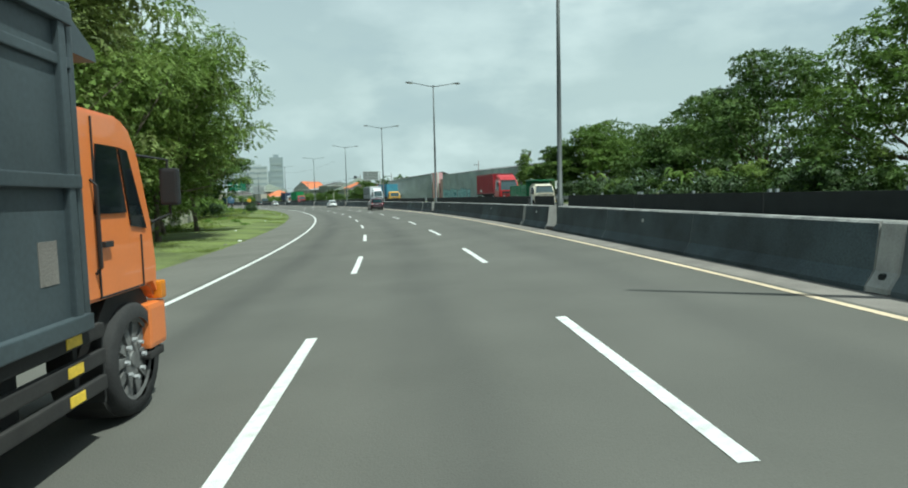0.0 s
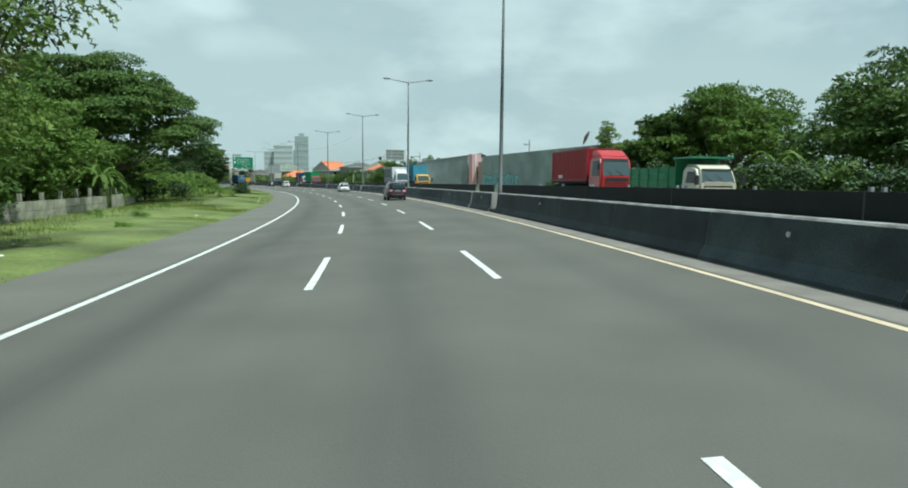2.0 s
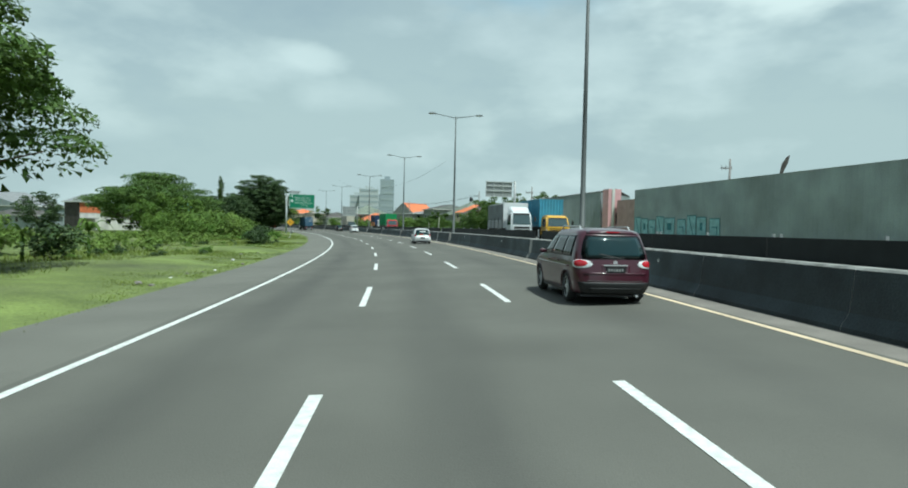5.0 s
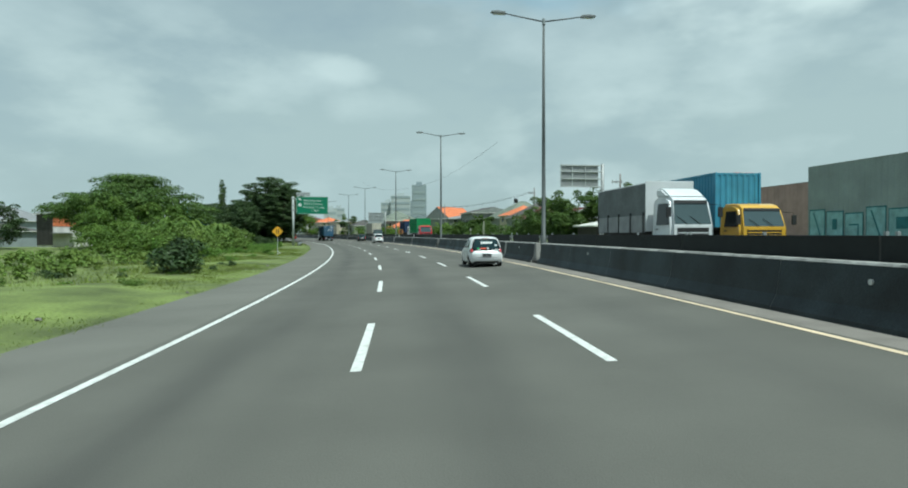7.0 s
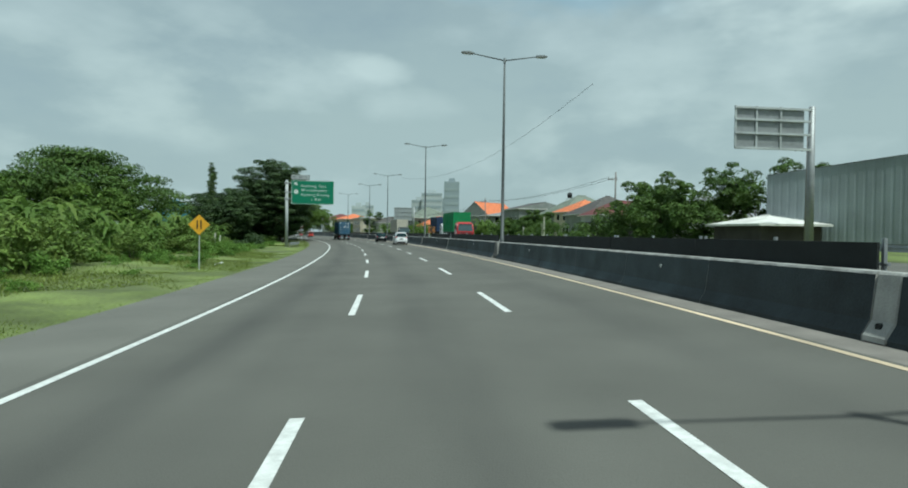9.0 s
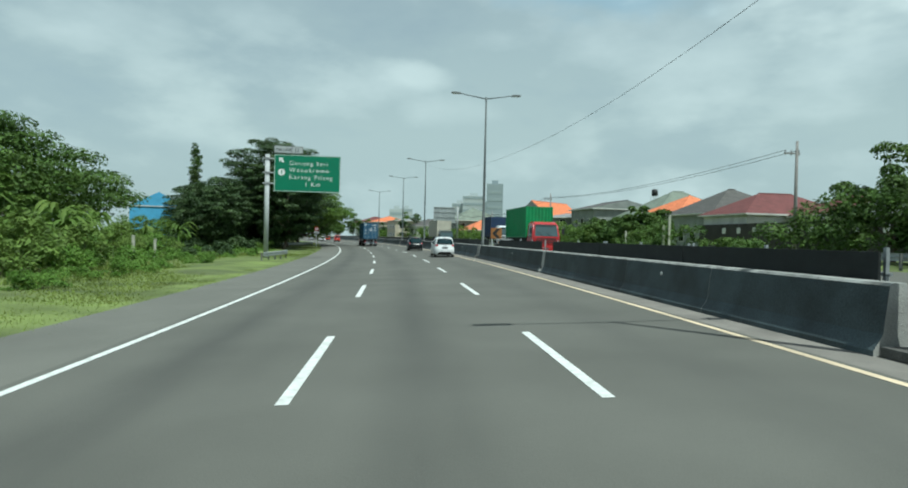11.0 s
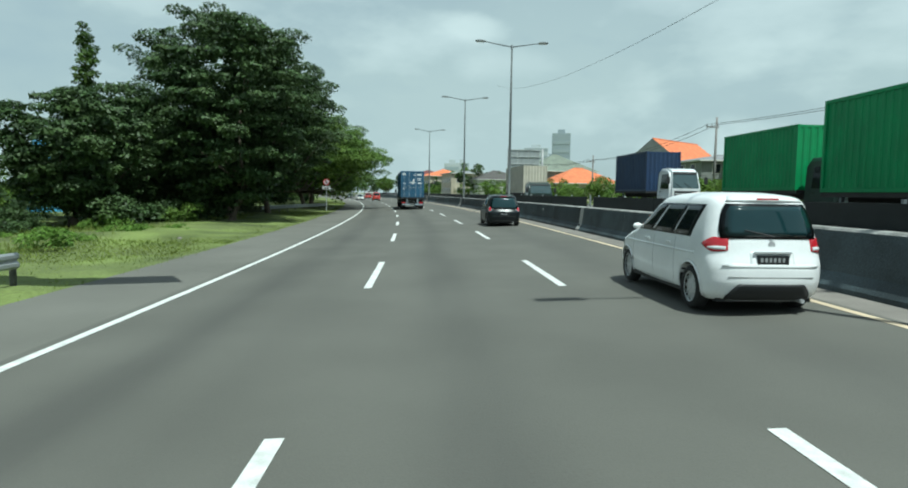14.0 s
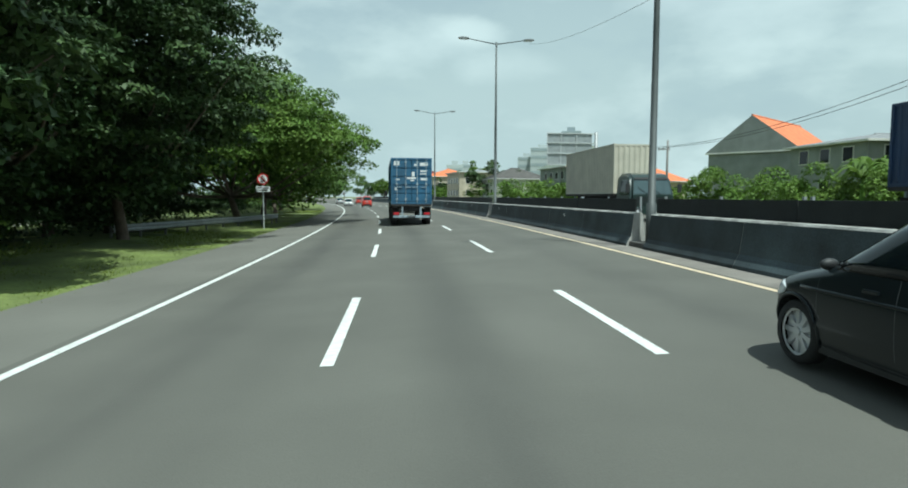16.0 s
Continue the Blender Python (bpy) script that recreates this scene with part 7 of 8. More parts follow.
# graffiti as plain outlined blocks along the foot of the wall
GRAFFITI_PALE = mat("pale_teal_graffiti_fill", (0.25, 0.42, 0.46), rough=0.7, vary=0.25, scale=1.5)
for k, y in enumerate((44.8, 42.7, 40.6, 38.4, 35.7, 33.1, 30.9, 28.8, 26.2)):
    w, top = 2.5 if k == 4 else 1.95, 2.95 - 0.2 * (k % 3)
    blk = part("graffiti_block", boxed(-0.035, -0.02, y, y + w, 0.7, top), GRAFFITI, big, "faded dark teal painted outline")
    part("graffiti_fill", boxed(-0.043, -0.034, y + 0.09, y + w - 0.09, 0.7, top - 0.10), GRAFFITI_PALE, blk, "pale teal fill")
    bm = bmesh.new()
    if k % 3 == 0:
        prism(bm, [(y + 0.45, 0.7), (y + 0.62, 0.7), (y + w - 0.45, top - 0.3), (y + w - 0.62, top - 0.3)], -0.050, -0.042)
    elif k % 3 == 1:
        box(bm, -0.050, -0.042, y + 0.7, y + w - 0.7, 1.25, top - 0.65)
    else:
        box(bm, -0.050, -0.042, y + 0.45, y + w - 0.45, 1.55, 1.68)
        box(bm, -0.050, -0.042, y + 0.45, y + 0.58, 0.7, 1.55)
    part("graffiti_stroke", bm, GRAFFITI, blk)
# unidentified dark leaning shape over the roof; flag and hidden pole are made up
root = thing("flag_pole", along(155, -64), "leaning dark shape behind the warehouse, built as flag and pole", "flag pole")
part("pole", tube(bmesh.new(), [(0, 0, -0.5), (0, 0, 10.4), (1.6, 0, 13.4)], [0.06, 0.05, 0.03], 6), STEEL, root, "", True)
bm = bmesh.new()
prism(bm, [(-0.1, 10.2), (0.55, 10.6), (1.45, 12.3), (1.75, 13.5), (1.1, 13.1), (0.3, 12.0)], -0.03, 0.03, "y")
part("flag", bm, SHADE_WALL, root, "dark blade of the leaning shape")
shed(152, -41.5, 0, 20, 13, 6.0, 6.0, BROWN, GREY_TILE, "dusty pink low building beside the warehouse")
shed(167.0, -40.2, 43, 16, 14, 7.6, 6.0, WALL_GREY, DARK_TILE, "pale grey warehouse with a dark roof edge")
root = thing("facade_tower", along(164.6, -40.4, 0), "pink rendered entrance tower beside the grey warehouse", "building")
bm = bmesh.new()
box(bm, -0.1, 2.2, 0, 2.0, -0.5, 7.9, bevel=0.04)
part("tower", bm, PINK, root, "pink rendered wall")
part("pale_fin", boxed(0.5, 1.0, -0.12, 0.0, -0.5, 7.9, bevel=0.02), WALL_WHITE, root, "white vertical fin")
wn_ = part("window", boxed(1.05, 2.0, -0.10, 0.0, 1.9, 4.2, bevel=0.02), PINK, root, "framed window bay")
part("pane", boxed(1.2, 1.85, -0.13, -0.099, 2.1, 4.0), GLASS, wn_)


def house(s, d, turn, w, l, wall_h, roof_h, wall_mat, roof_mat, label, gable=False, over=0.5, windows=True, group="houses beyond the road"):
    """A house centred at (s, d): w across the road (x), l along it (y)."""
    root = thing("house", along(s, d, 0, turn), label, "house", group)
    part("house_wall", boxed(-w / 2, w / 2, -l / 2, l / 2, -0.8, wall_h), wall_mat, root, "rendered walls")
    bm = bmesh.new()
    W2, L2 = w / 2 + over, l / 2 + over
    if gable == "x":        # ridge across the road: the gable ends look sideways
        ridge = [(-W2, 0, wall_h + roof_h), (W2, 0, wall_h + roof_h)]
    elif gable:
        ridge = [(0, -L2, wall_h + roof_h), (0, L2, wall_h + roof_h)]
    elif w > l:
        ridge = [(-(W2 - L2), 0, wall_h + roof_h), (W2 - L2, 0, wall_h + roof_h)]
    else:
        ridge = [(0, -(L2 - W2) - 0.01, wall_h + roof_h), (0, (L2 - W2) + 0.01, wall_h + roof_h)]
    e = [bm.verts.new(p) for p in ((-W2, -L2, wall_h), (W2, -L2, wall_h), (W2, L2, wall_h), (-W2, L2, wall_h))]
    r0, r1 = [bm.verts.new(p) for p in ridge]
    if gable == "x" or (not gable and w > l):
        fs = [(e[0], e[1], r1, r0), (e[2], e[3], r0, r1), (e[1], e[2], r1), (e[3], e[0], r0)]
    else:
        fs = [(e[1], e[2], r1, r0), (e[3], e[0], r0, r1), (e[0], e[1], r0), (e[2], e[3], r1)]
    made = [bm.faces.new(f) for f in fs]
    under = bm.faces.new((e[3], e[2], e[1], e[0]))
    bmesh.ops.recalc_face_normals(bm, faces=bm.faces)
    if gable:
        for f in made[2:]:
            f.material_index = 1
    roof = part("roof", bm, [roof_mat, wall_mat], root, "tiled roof")
    part("fascia", boxed(-W2 - 0.02, W2 + 0.02, -L2 - 0.03, L2 + 0.03, wall_h - 0.16, wall_h - 0.002), WALL_WHITE, roof)
    part("ridge", tube(bmesh.new(), [r for r in ridge], 0.10, 6), roof_mat, roof)
    if windows:
        k = 0
        for zz in ([1.2] if wall_h < 5.5 else [1.2, 3.9]):
            for y in np.arange(-l / 2 + 1.4, l / 2 - 1.2, 2.6):
                fr = part("window", boxed(-w / 2 - 0.06, -w / 2, y, y + 1.2, zz, zz + 1.3, bevel=0.01), WALL_WHITE, root, "white-framed window")
                part("pane", boxed(-w / 2 - 0.075, -w / 2 - 0.058, y + 0.08, y + 1.12, zz + 0.08, zz + 1.22), GLASS, fr)
            for x in np.arange(-w / 2 + 1.4, w / 2 - 1.2, 2.8):
                fr = part("window", boxed(x, x + 1.2, -l / 2 - 0.06, -l / 2, zz, zz + 1.3, bevel=0.01), WALL_WHITE, root, "white-framed window")
                part("pane", boxed(x + 0.08, x + 1.12, -l / 2 - 0.075, -l / 2 - 0.058, zz + 0.08, zz + 1.22), GLASS, fr)
    return root


house(247, -47, 4, 9.0, 9, 5.6, 2.6, WALL_CREAM, ORANGE_TILE, "house with a broad orange tiled hip roof")
house(236, -46, 0, 12, 11, 4.8, 3.4, WALL_GREEN, DARK_TILE, "house with a dark tiled hip roof")
house(223.5, -42.5, 0, 12, 8, 4.2, 2.4, WALL_WHITE, MAROON_TILE, "house with maroon tiled roofs")
house(215.5, -47, 0, 12, 7, 4.0, 2.2, WALL_WHITE, MAROON_TILE, "low house with a maroon tiled roof and white gable")
house(205.5, -44, 0, 12, 11, 3.6, 2.8, WALL_WHITE, GREY_TILE, "low house with a grey sheet roof")
root = thing("boundary_wall", along(214, -36, 0), "dark boarded wall in front of the houses", "wall")
bm = bmesh.new()
box(bm, -0.1, 0.1, -14, 14, -0.5, 3.1)
w_ = part("boards", bm, SHADE_WALL, root)
for k in range(9):
    part("vent", boxed(-0.13, -0.09, -12 + k * 2.6, -11.4 + k * 2.6, 2.1, 2.7), WALL_WHITE, w_, "pale vent opening")
house(298.6, -45.6, -55, 9.5, 15, 6.0, 3.9, WALL_GREEN, ORANGE_TILE, "grey gabled house with a steep orange roof", gable=True, over=0.25, windows=False)
house(281, -43, 0, 12, 9, 5.6, 0.9, WALL_GREEN, GREY_TILE, "plain two-storey house with a flat sheet roof")
house(271, -47, 0, 13, 10, 7.0, 1.6, WALL_GREEN, DARK_TILE, "house with a sloping dark roof above a row of windows", gable=True)
house(258, -52, 0, 16, 14, 5.2, 4.6, WALL_GREEN, MOSS_TILE, "house with a mossy green-grey hip roof")
house(316, -36, 0, 12, 10, 3.2, 2.9, WALL_CREAM, ORANGE_TILE, "low house with a long orange roof")
house(334, -38, 0, 14, 13, 6.0, 3.8, WALL_GREEN, MOSS_TILE, "grey house with a pyramid roof")
house(352, -30, 0, 11, 9, 4.5, 2.2, WALL_WHITE, DARK_TILE, "low white house with a dark roof")
house(372, -28, 0, 12, 12, 6.5, 0.8, WALL_CREAM, GREY_TILE, "cream rendered two-storey block beyond the road")
house(176, -30, 0, 5, 6, 2.0, 0.7, SHADE_WALL, WALL_WHITE, "low hut with a pale sheet roof behind the far verge", windows=False)
house(420, -34, 0, 14, 16, 7.0, 2.6, WALL_CREAM, ORANGE_TILE, "distant house with an orange roof")
house(452, -38, 0, 16, 14, 7.5, 2.8, WALL_WHITE, MAROON_TILE, "distant white house with a maroon roof")
house(266, 50, 0, 10, 11, 4.6, 2.2, WALL_WHITE, DARK_TILE, "white house with a dark roof beyond the plot")
plot_house = house(252, 57.5, -44, 5.6, 5.6, 6.6, 1.9, WALL_WHITE, GREY_TILE, "white house with an orange upper wall and a grey hipped roof", windows=False)
part("upper_wall", boxed(2.80, 2.85, -2.78, 2.78, 3.9, 6.4), ORANGE_TILE, plot_house, "orange painted upper wall")
# the end turned from the sun gets its shade as a dark colour
part("side_wall", boxed(-2.78, 2.78, -2.85, -2.80, 0.0, 6.4), SHADE_WALL, plot_house, "end wall painted dark for its shaded side")
part("canopy", boxed(2.85, 4.4, -3.2, 1.2, 2.45, 2.6, bevel=0.02), GREY_TILE, plot_house, "grey awning over the ground floor")
house(292, 84, -40, 34, 14, 5.6, 4.2, WALL_GREY, GREY_TILE, "wide grey hall with a pale pitched roof beyond the field", gable=True, windows=False)
house(262, 72, -40, 16, 8, 3.0, 1.6, WALL_GREY, DARK_TILE, "low grey house with a dark roof beyond the field")
house(277, 35.0, 12, 8.6, 8, 6.4, 2.3, WALL_BLUE, WALL_BLUE, "bright blue sheet-clad house among the trees", gable=True, over=0.1, windows=False)
house(289, 33, 0, 8, 8, 5.0, 2.0, WALL_WHITE, MAROON_TILE, "small house with a maroon roof among the trees")
root = thing("water_tower", along(275, -58), "black water tank on a thin steel stand", "water tank")
part("tank", tube(bmesh.new(), [(0, 0, 10.4), (0, 0, 11.6), (0, 0, 11.8)], [0.6, 0.6, 0.2], 14), TRIM, root, "black plastic tank", True)
for x, y in ((-.5, -.5), (.5, -.5), (.5, .5), (-.5, .5)):
    part("leg", tube(bmesh.new(), [(x * 1.3, y * 1.3, 0), (x, y, 10.4)], 0.05, 6), SIGN_GREY, root)

# distant skyline: towers, ridge of trees
HAZE_A = mat("hazy_tower_blue", (0.27, 0.32, 0.345), rough=0.7, vary=0.06, scale=0.05)
HAZE_B = mat("hazy_tower_grey", (0.42, 0.46, 0.465), rough=0.7, vary=0.06, scale=0.05)
HAZE_W = mat("hazy_tower_windows", (0.30, 0.35, 0.37), rough=0.4, vary=0.05, scale=0.1)


def tower(eye_s, dirx, diry, dist, w, h, material, label):
    e = spot(eye_s, 0)
    p = Vector((e.x + dirx * dist, e.y + diry * dist, -0.9))
    root = thing("tower_block", Matrix.Translation(p) @ Matrix.Rotation(math.atan2(-dirx, diry), 4, "Z"), label, "tower block", "skyline towers")
    part("shaft", boxed(-w / 2, w / 2, 0, w, 0, h, bevel=0.2), material, root)
    part("roof_house", boxed(-w / 5, w / 5, w * 0.3, w * 0.7, h, h + 3, bevel=0.1), material, root)
    for k in range(int(h / 6)):
        part("window_band", boxed(-w / 2 + 0.6, w / 2 - 0.6, -0.15, 0.0, 3 + k * 6, 5.4 + k * 6), HAZE_W, root)


tower(35.6, -0.2242, 0.9745, 620, 13, 47, HAZE_A, "tall blue-grey tower block far off")
tower(28.4, -0.2498, 0.9683, 700, 20, 42, HAZE_B, "pale wide tower block far off")
tower(28.4, -0.268, 0.9634, 720, 14, 36, HAZE_B, "pale tower block far off")
tower(176.3, -0.2263, 0.9741, 520, 9, 35, HAZE_A, "grey tower block behind the houses")
tower(232.5, -0.3544, 0.9351, 520, 12, 30, HAZE_B, "hazy tower block beyond the road")
tower(124, -0.370, 0.929, 560, 12, 26, HAZE_B, "hazy teal tower block ahead")

# ---------------------------------------------------------------- undergrowth, bananas, fence, grass
BANANA = leaf_mat("banana_leaves", (0.125, 0.205, 0.042), (0.21, 0.27, 0.06), 0.4)


def banana(m, seed, h=3.2, n=9):
    rng = np.random.default_rng(seed)
    root = thing("banana_plant", m, "banana plant with long arching split leaves", "banana plant", "banana plants")
    part("stem", tube(bmesh.new(), [(0, 0, -0.1), (0.05, 0.03, h * 0.3), (0.08, 0.05, h * 0.62)], [0.15, 0.12, 0.07], 8), LEAF_LIME, root, "pale green stem", True)
    for i in range(n):
        a = 2 * math.pi * i / n + rng.random() * 1.4
        L = h * (0.40 + 0.22 * rng.random())
        lift = 0.7 + 1.5 * rng.random()
        bm = bmesh.new()
        prev = None
        out = Vector((math.cos(a), math.sin(a), 0))
        sidev = Vector((-math.sin(a), math.cos(a), 0))
        K = 11
        for k in range(K + 1):
            f = k / K
            c = Vector((0.08, 0.05, h * 0.60)) + out * (L * f * (0.75 + 0.1 * lift)) + Vector((0, 0, L * (lift * f - (0.55 + 0.5 * lift) * f * f * 1.15)))
            w = (0.19 * math.sin(math.pi * min(0.97, 0.10 + f * 0.88)) ** 0.7 + 0.02) * (1.0 if k % 2 else 0.62)
            row = [bm.verts.new(c - sidev * w - Vector((0, 0, w * 0.35))), bm.verts.new(c), bm.verts.new(c + sidev * w - Vector((0, 0, w * 0.35)))]
            if prev:
                for j in (0, 1):
                    bm.faces.new((prev[j], prev[j + 1], row[j + 1], row[j]))
            prev = row
        part("leaf", bm, BANANA, root)
    return root


first = [banana(along(0, 400), 900 + i, 3.2 + 0.4 * i, 11 + i % 4) for i in range(5)]
SPOTS = []
rng = np.random.default_rng(5)
for s0, s1, d0, d1, n in ((101, 113, 18, 25, 8), (172, 210, 18.5, 25, 34), (215, 236, 19, 25, 5), (46.0, 49.0, -25, -26, 2), (58.5, 64.5, -25, -27, 2), (232, 266, -24.5, -28, 20), (60, 84, 17, 20, 4)):
    for _ in range(n):
        SPOTS.append((s0 + (s1 - s0) * rng.random(), d0 + (d1 - d0) * rng.random(), rng.random() * 360, 0.65 + 0.45 * rng.random()))
for i, (s, d, a, k) in enumerate(SPOTS):
    if i < 5:
        ob = first[i]
        ob.matrix_world = along(s, d, -0.1, a)
    else:
        ob = copy_thing(first[i % 5], along(s, d, -0.1, a))
    ob.scale = (k, k, k)

protos = []
for i, (r, h, mt, sz, lv) in enumerate(((1.5, 1.9, LEAF_LIME, 0.25, 1050), (1.8, 2.4, LEAF, 0.27, 1250), (1.2, 1.3, LEAF_LIME, 0.22, 800), (1.7, 3.0, LEAF_PALE, 0.27, 1150), (1.6, 2.2, LEAF_DARK, 0.26, 1300))):
    protos.append(bush(along(0, 400 + i * 5), ("bright green leafy bush", "dense green bush", "low bright green scrub", "tall feathery shrub", "dark green bush")[i] + " on the verge", r, h, 700 + i, lv, sz, mt, clumps=16))
used = [False] * 5


def scatter(i, s, d, k, sink=0.1):
    m = along(s, d, -sink, random.random() * 360)
    if used[i]:
        ob = copy_thing(protos[i], m)
    else:
        ob, used[i] = protos[i], True
        ob.matrix_world = m
    ob.scale = (k, k, k * (0.85 + 0.3 * random.random()))


random.seed(11)
for s0, s1, d0, d1, n, kinds, k0, k1 in ((2, 62, 18, 21, 14, (1, 3, 0), 0.5, 0.9), (62, 100, 20, 26, 20, (0, 1, 3), 0.7, 1.2), (6, 96, 14.2, 17.5, 12, (2, 2, 0), 0.22, 0.4), (106, 150, 10.8, 19, 34, (2, 1, 4), 0.14, 0.30), (84, 108, 18, 26, 12, (1, 4), 0.8, 1.2), (104, 120, 24, 30, 6, (0, 1, 3), 0.6, 1.0),
                                         (150, 214, 14.5, 19, 44, (0, 2, 0), 0.3, 0.6), (161, 216, 17, 23.5, 40, (0, 3, 1), 0.7, 1.2), (212, 240, 12.5, 18, 22, (2, 4, 0), 0.4, 0.75), (166, 238, 11.8, 15.5, 52, (2, 0, 2), 0.22, 0.5),
                                         (216, 240, 18, 27, 18, (0, 3, 1), 0.4, 0.75), (238, 257, 14.0, 22, 26, (4, 1, 4), 0.6, 1.1)):
    for _ in range(n):
        kind, s, d, k = random.choice(kinds), s0 + (s1 - s0) * random.random(), d0 + (d1 - d0) * random.random(), k0 + (k1 - k0) * random.random()
        scatter(*((4 if d > 18 else 2, s, d, k * 0.65) if 229 < s < 240 and d < 24 else (kind, s, d, k)))
scrub("thicket", "leafy green thicket behind the far verge", band(12, 176, 200, -25, -30, 1.8, 3.0, 3.0, 5.0) + band(24, 214, 236, -24.5, -29, 1.4, 2.4, 1.8, 4.0) + band(6, 204, 212, -25, -28, 1.0, 1.6, 0.9, 1.6), LEAF_RAIN, 510, 0.25, 1300)
scrub("thicket", "bright green thicket before the houses", band(40, 230, 300, -24.5, -29, 1.4, 2.3, 1.6, 3.4), LEAF, 511, 0.25, 1300)
scrub("thicket", "green thicket behind the banana plants", band(30, 172, 216, 23, 31, 1.5, 2.4, 2.0, 3.6), LEAF, 512, 0.26, 1400)
scrub("field_plants", "pale young crop plants on the open field", band(150, 112, 176, 16.5, 33, 0.35, 0.7, 0.5, 1.1), LEAF_PALE, 515, 0.30, 90)
scrub("thicket", "green scrub before the blue house", band(16, 250, 264, 27, 34, 1.4, 2.2, 2.6, 4.6), LEAF, 514, 0.26, 1000)
scrub("thicket", "green scrub on the open plot", band(26, 232, 275, 26, 44, 1.3, 2.2, 1.6, 3.0), LEAF, 513, 0.28, 1200)
for s, d, k in ((136.4, 12.0, 0.82), (137.4, 12.2, 0.88), (135.6, 11.9, 0.3), (118, 13, 0.4), (154, 12.6, 0.45), (162, 12.0, 0.35), (168, 10.9, 0.3), (58, 10.8, 0.35), (66, 12.5, 0.4), (204, 13.0, 0.4)):
    scatter(4 if k > 0.8 else 2, s, d, k)
for i, (s, d, h, r) in enumerate(((224.5, -27.5, 4.9, 2.9), (230.5, -27, 4.3, 2.4), (184, -30, 8.2, 4.2), (191, -28.5, 7.6, 3.6), (181, -34, 9.0, 4.5), (196, -30, 6.0, 3.2))):
    tree(along(s, d), "leafy green tree beside the far sign", h, r, 1.4, 640 + i, 8000, 0.27, LEAF_RAIN, "round", 0.16, 44, "trees beside the far sign", 0.7)
for i, (s, d, h, r) in enumerate(((205, 30, 7.3, 4.4), (190, 33, 7.0, 5), (211, 28, 6.6, 3.0), (296, 28, 9, 5))):
    tree(along(s, d), "leafy green tree behind the banana plants", h, r, 1.0, 660 + i, 5200, 0.36, LEAF, "round", 0.2, 36, "trees behind the banana plants", 0.7)
for i in range(26):
    rr = np.random.default_rng(800 + i)
    s = 352 + i * 9 + rr.random() * 6
    tree(along(s, (15 + 8 * rr.random()) if i % 2 else (-27 - 10 * rr.random())), "distant green roadside tree", 7 + 4 * rr.random(), 5 + 2 * rr.random(), 1.2, 800 + i, 2600, 0.6, LEAF if i % 3 else LEAF_DARK, "round", 0.25, 26, "distant roadside trees", 0.7)

# low fence of concrete posts and boards
FENCE = mat("mossy_concrete_fence", (0.30, 0.29, 0.225), rough=0.95, vary=0.35, scale=1.5, stain=0.5, bump=0.4)
POST_PALE = mat("pale_concrete_post", (0.46, 0.45, 0.38), rough=0.9, vary=0.25, scale=3.0, stain=0.4, bump=0.3)
for i in range(34):
    s = 6 + i * 2.9
    d = float(np.interp(s, [0, 50, 80, 110], [15.5, 17.0, 18.5, 23.0]))
    root = thing("fence_bay", along(s, d, -0.1, random.uniform(-2, 2)), "mossy pale concrete fence bay among the bushes", "fence", "verge fence bays")
    part("post", boxed(-0.09, 0.09, -0.09, 0.09, -0.2, 1.5 + random.random() * 0.25, bevel=0.015), FENCE, root)
    for k in range(2):
        part("slab", boxed(-0.035, 0.035, 0.1, 2.8, 0.05 + k * 0.52, 0.05 + k * 0.52 + 0.50, bevel=0.01), FENCE, root)

# bare concrete posts left standing in the scrub
for s, d, h in ((206.8, 17.6, 1.9), (212.4, 18.0, 1.6), (213.0, -24.5, 3.5), (214.6, -24.8, 2.6), (222.0, -24.6, 2.2)):
    root = thing("concrete_post", along(s, d, -0.1, random.uniform(-8, 8)), "pale weathered concrete post standing in the scrub", "post", "posts in the scrub")
    part("shaft", boxed(-0.08, 0.08, -0.08, 0.08, -0.2, h, bevel=0.015), POST_PALE, root)
    part("cap", boxed(-0.09, 0.09, -0.09, 0.09, h, h + 0.05, bevel=0.02), POST_PALE, root)

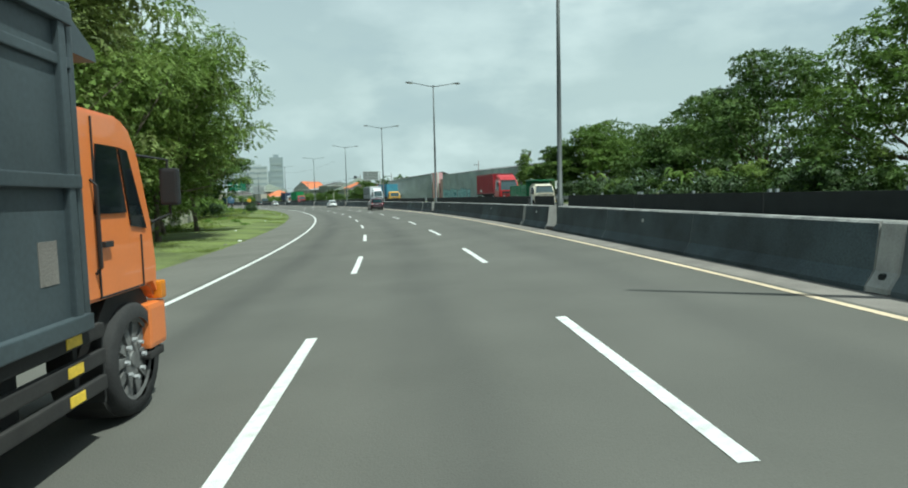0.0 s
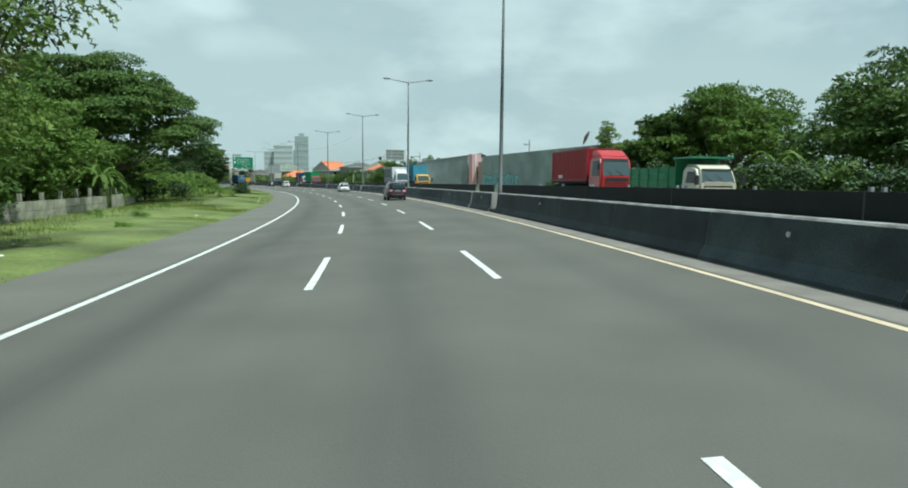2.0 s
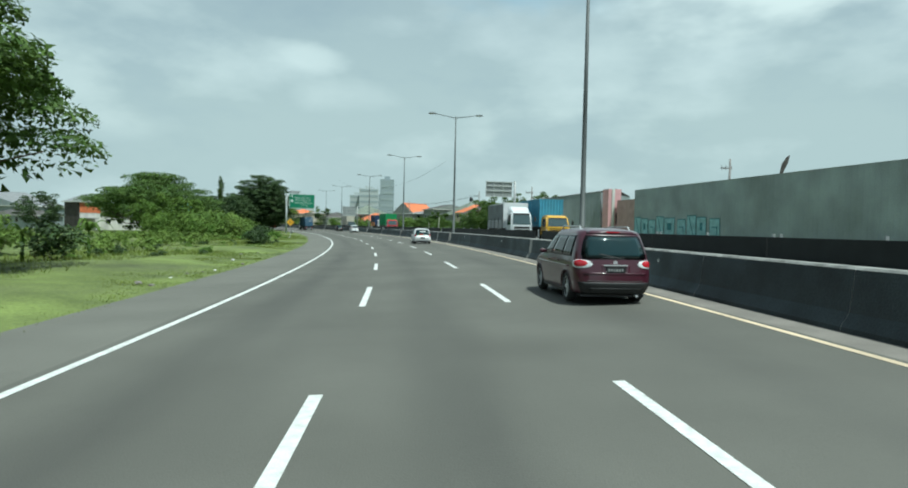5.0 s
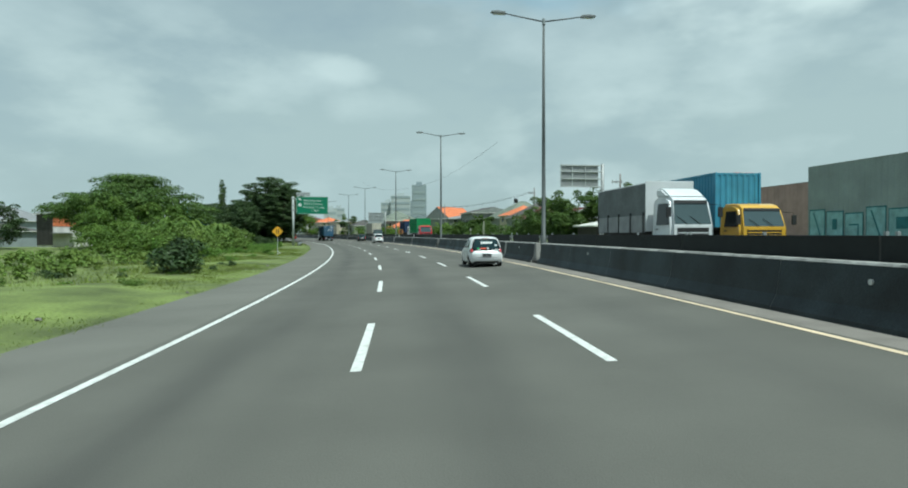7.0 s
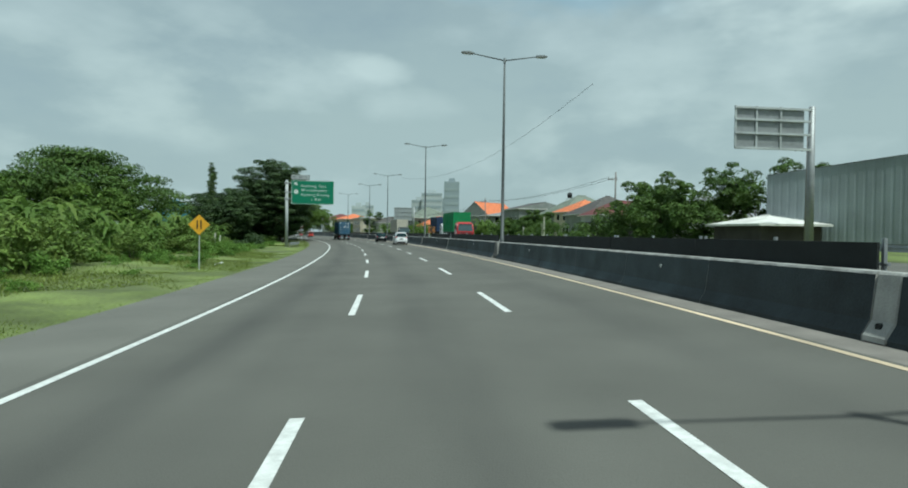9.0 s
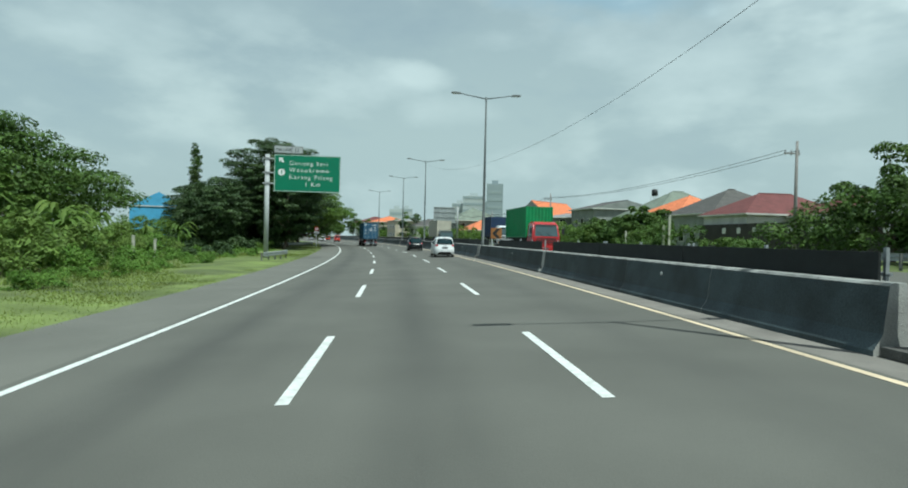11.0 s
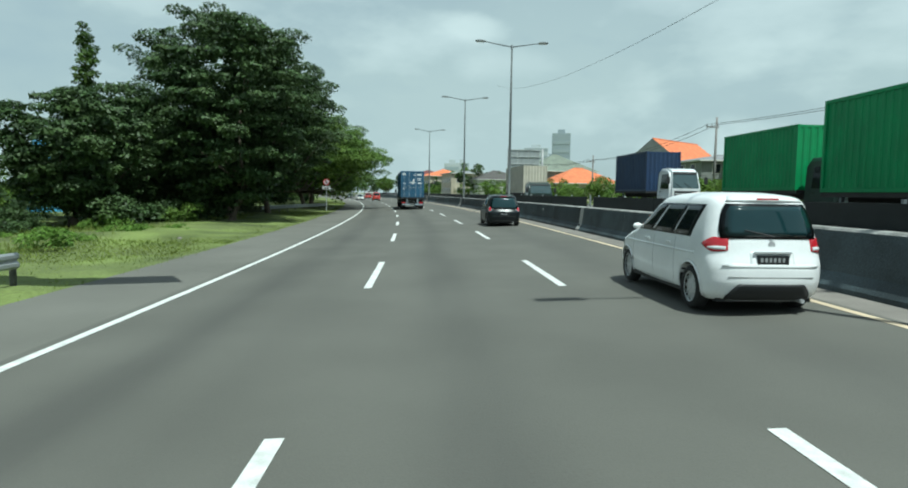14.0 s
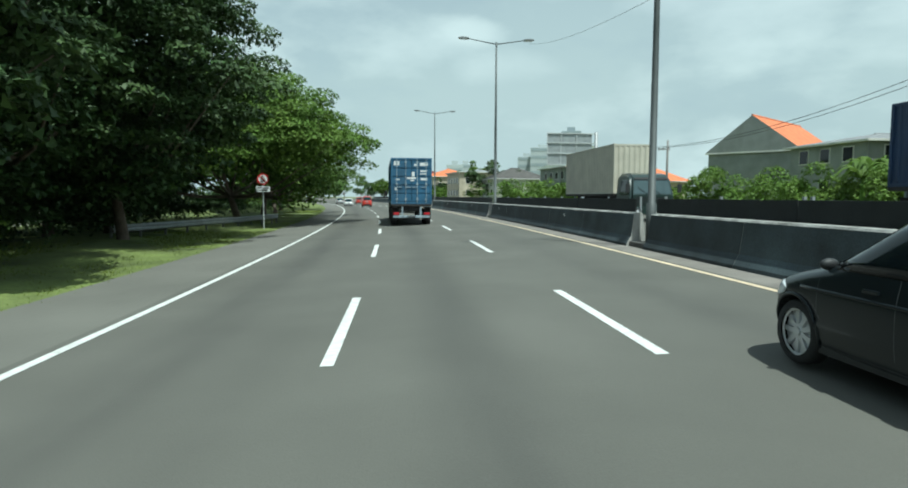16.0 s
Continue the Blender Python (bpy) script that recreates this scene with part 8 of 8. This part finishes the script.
# stones and litter on the verge
for i in range(26):
    s, d = random.uniform(8, 250), random.uniform(7.7, 10.5)
    bm = bmesh.new()
    bmesh.ops.create_icosphere(bm, subdivisions=1, radius=0.07 + 0.07 * random.random())
    for v in bm.verts:
        v.co *= random.uniform(0.75, 1.2)
        v.co.z *= 0.55
    ob = link("stone", bm, GUTTER if i % 3 else SIGN_WHITE)
    ob.matrix_world = along(s, d, 0.02 + 0.05 * (d > 9))
    tagged(ob, "pale stone lying on the grass verge", "stone", "stones on the verge")


def grass_sheet(name, n, s0, s1, dfun, hmin, hmax, seed, label):
    """Short blades as one mesh of kind stuff."""
    g = np.random.default_rng(seed)
    s = s0 + (s1 - s0) * g.random(n)
    d = dfun(g.random(n), g)
    th = np.interp(s, S_AX, TH_AX)
    x = np.interp(s, S_AX, X_AX) - d * np.cos(th)
    y = np.interp(s, S_AX, Y_AX) - d * np.sin(th)
    base = np.interp(d, [7.55, 8.3, 9.5, 11, 13, 16, 20, 26], [0, 0.02, 0.06, 0.10, 0.12, 0.05, -0.10, -0.25]) - BANK * np.minimum(d, 9.0) - 0.06
    h = hmin + (hmax - hmin) * g.random(n) ** 2
    a = g.random(n) * 2 * np.pi
    w = 0.010 + 0.022 * g.random(n)
    lx, ly = g.normal(size=n) * 0.4 * h, g.normal(size=n) * 0.4 * h
    q = np.empty((n, 3, 3))
    q[:, 0] = np.stack([x - w * np.cos(a), y - w * np.sin(a), base], 1)
    q[:, 1] = np.stack([x + w * np.cos(a), y + w * np.sin(a), base], 1)
    q[:, 2] = np.stack([x + lx, y + ly, base + h], 1)
    me = bpy.data.meshes.new(name)
    me.vertices.add(n * 3)
    me.vertices.foreach_set("co", q.ravel())
    me.loops.add(n * 3)
    me.loops.foreach_set("vertex_index", np.arange(n * 3))
    me.polygons.add(n)
    me.polygons.foreach_set("loop_start", np.arange(n) * 3)
    me.update(calc_edges=True)
    me.materials.append(BLADE)
    tagged(new(name, me), label, "grass", kind="stuff")


grass_sheet("grass", 230000, 2, 330, lambda u, g: 7.45 + 6.5 * u ** 1.2 + 0.25 * g.normal(size=len(u)), 0.03, 0.10, 21, "short rough grass along the verge")
grass_sheet("tall_grass", 60000, 2, 260, lambda u, g: 13.0 + 11 * u, 0.10, 0.40, 22, "taller weeds and grass behind the verge")
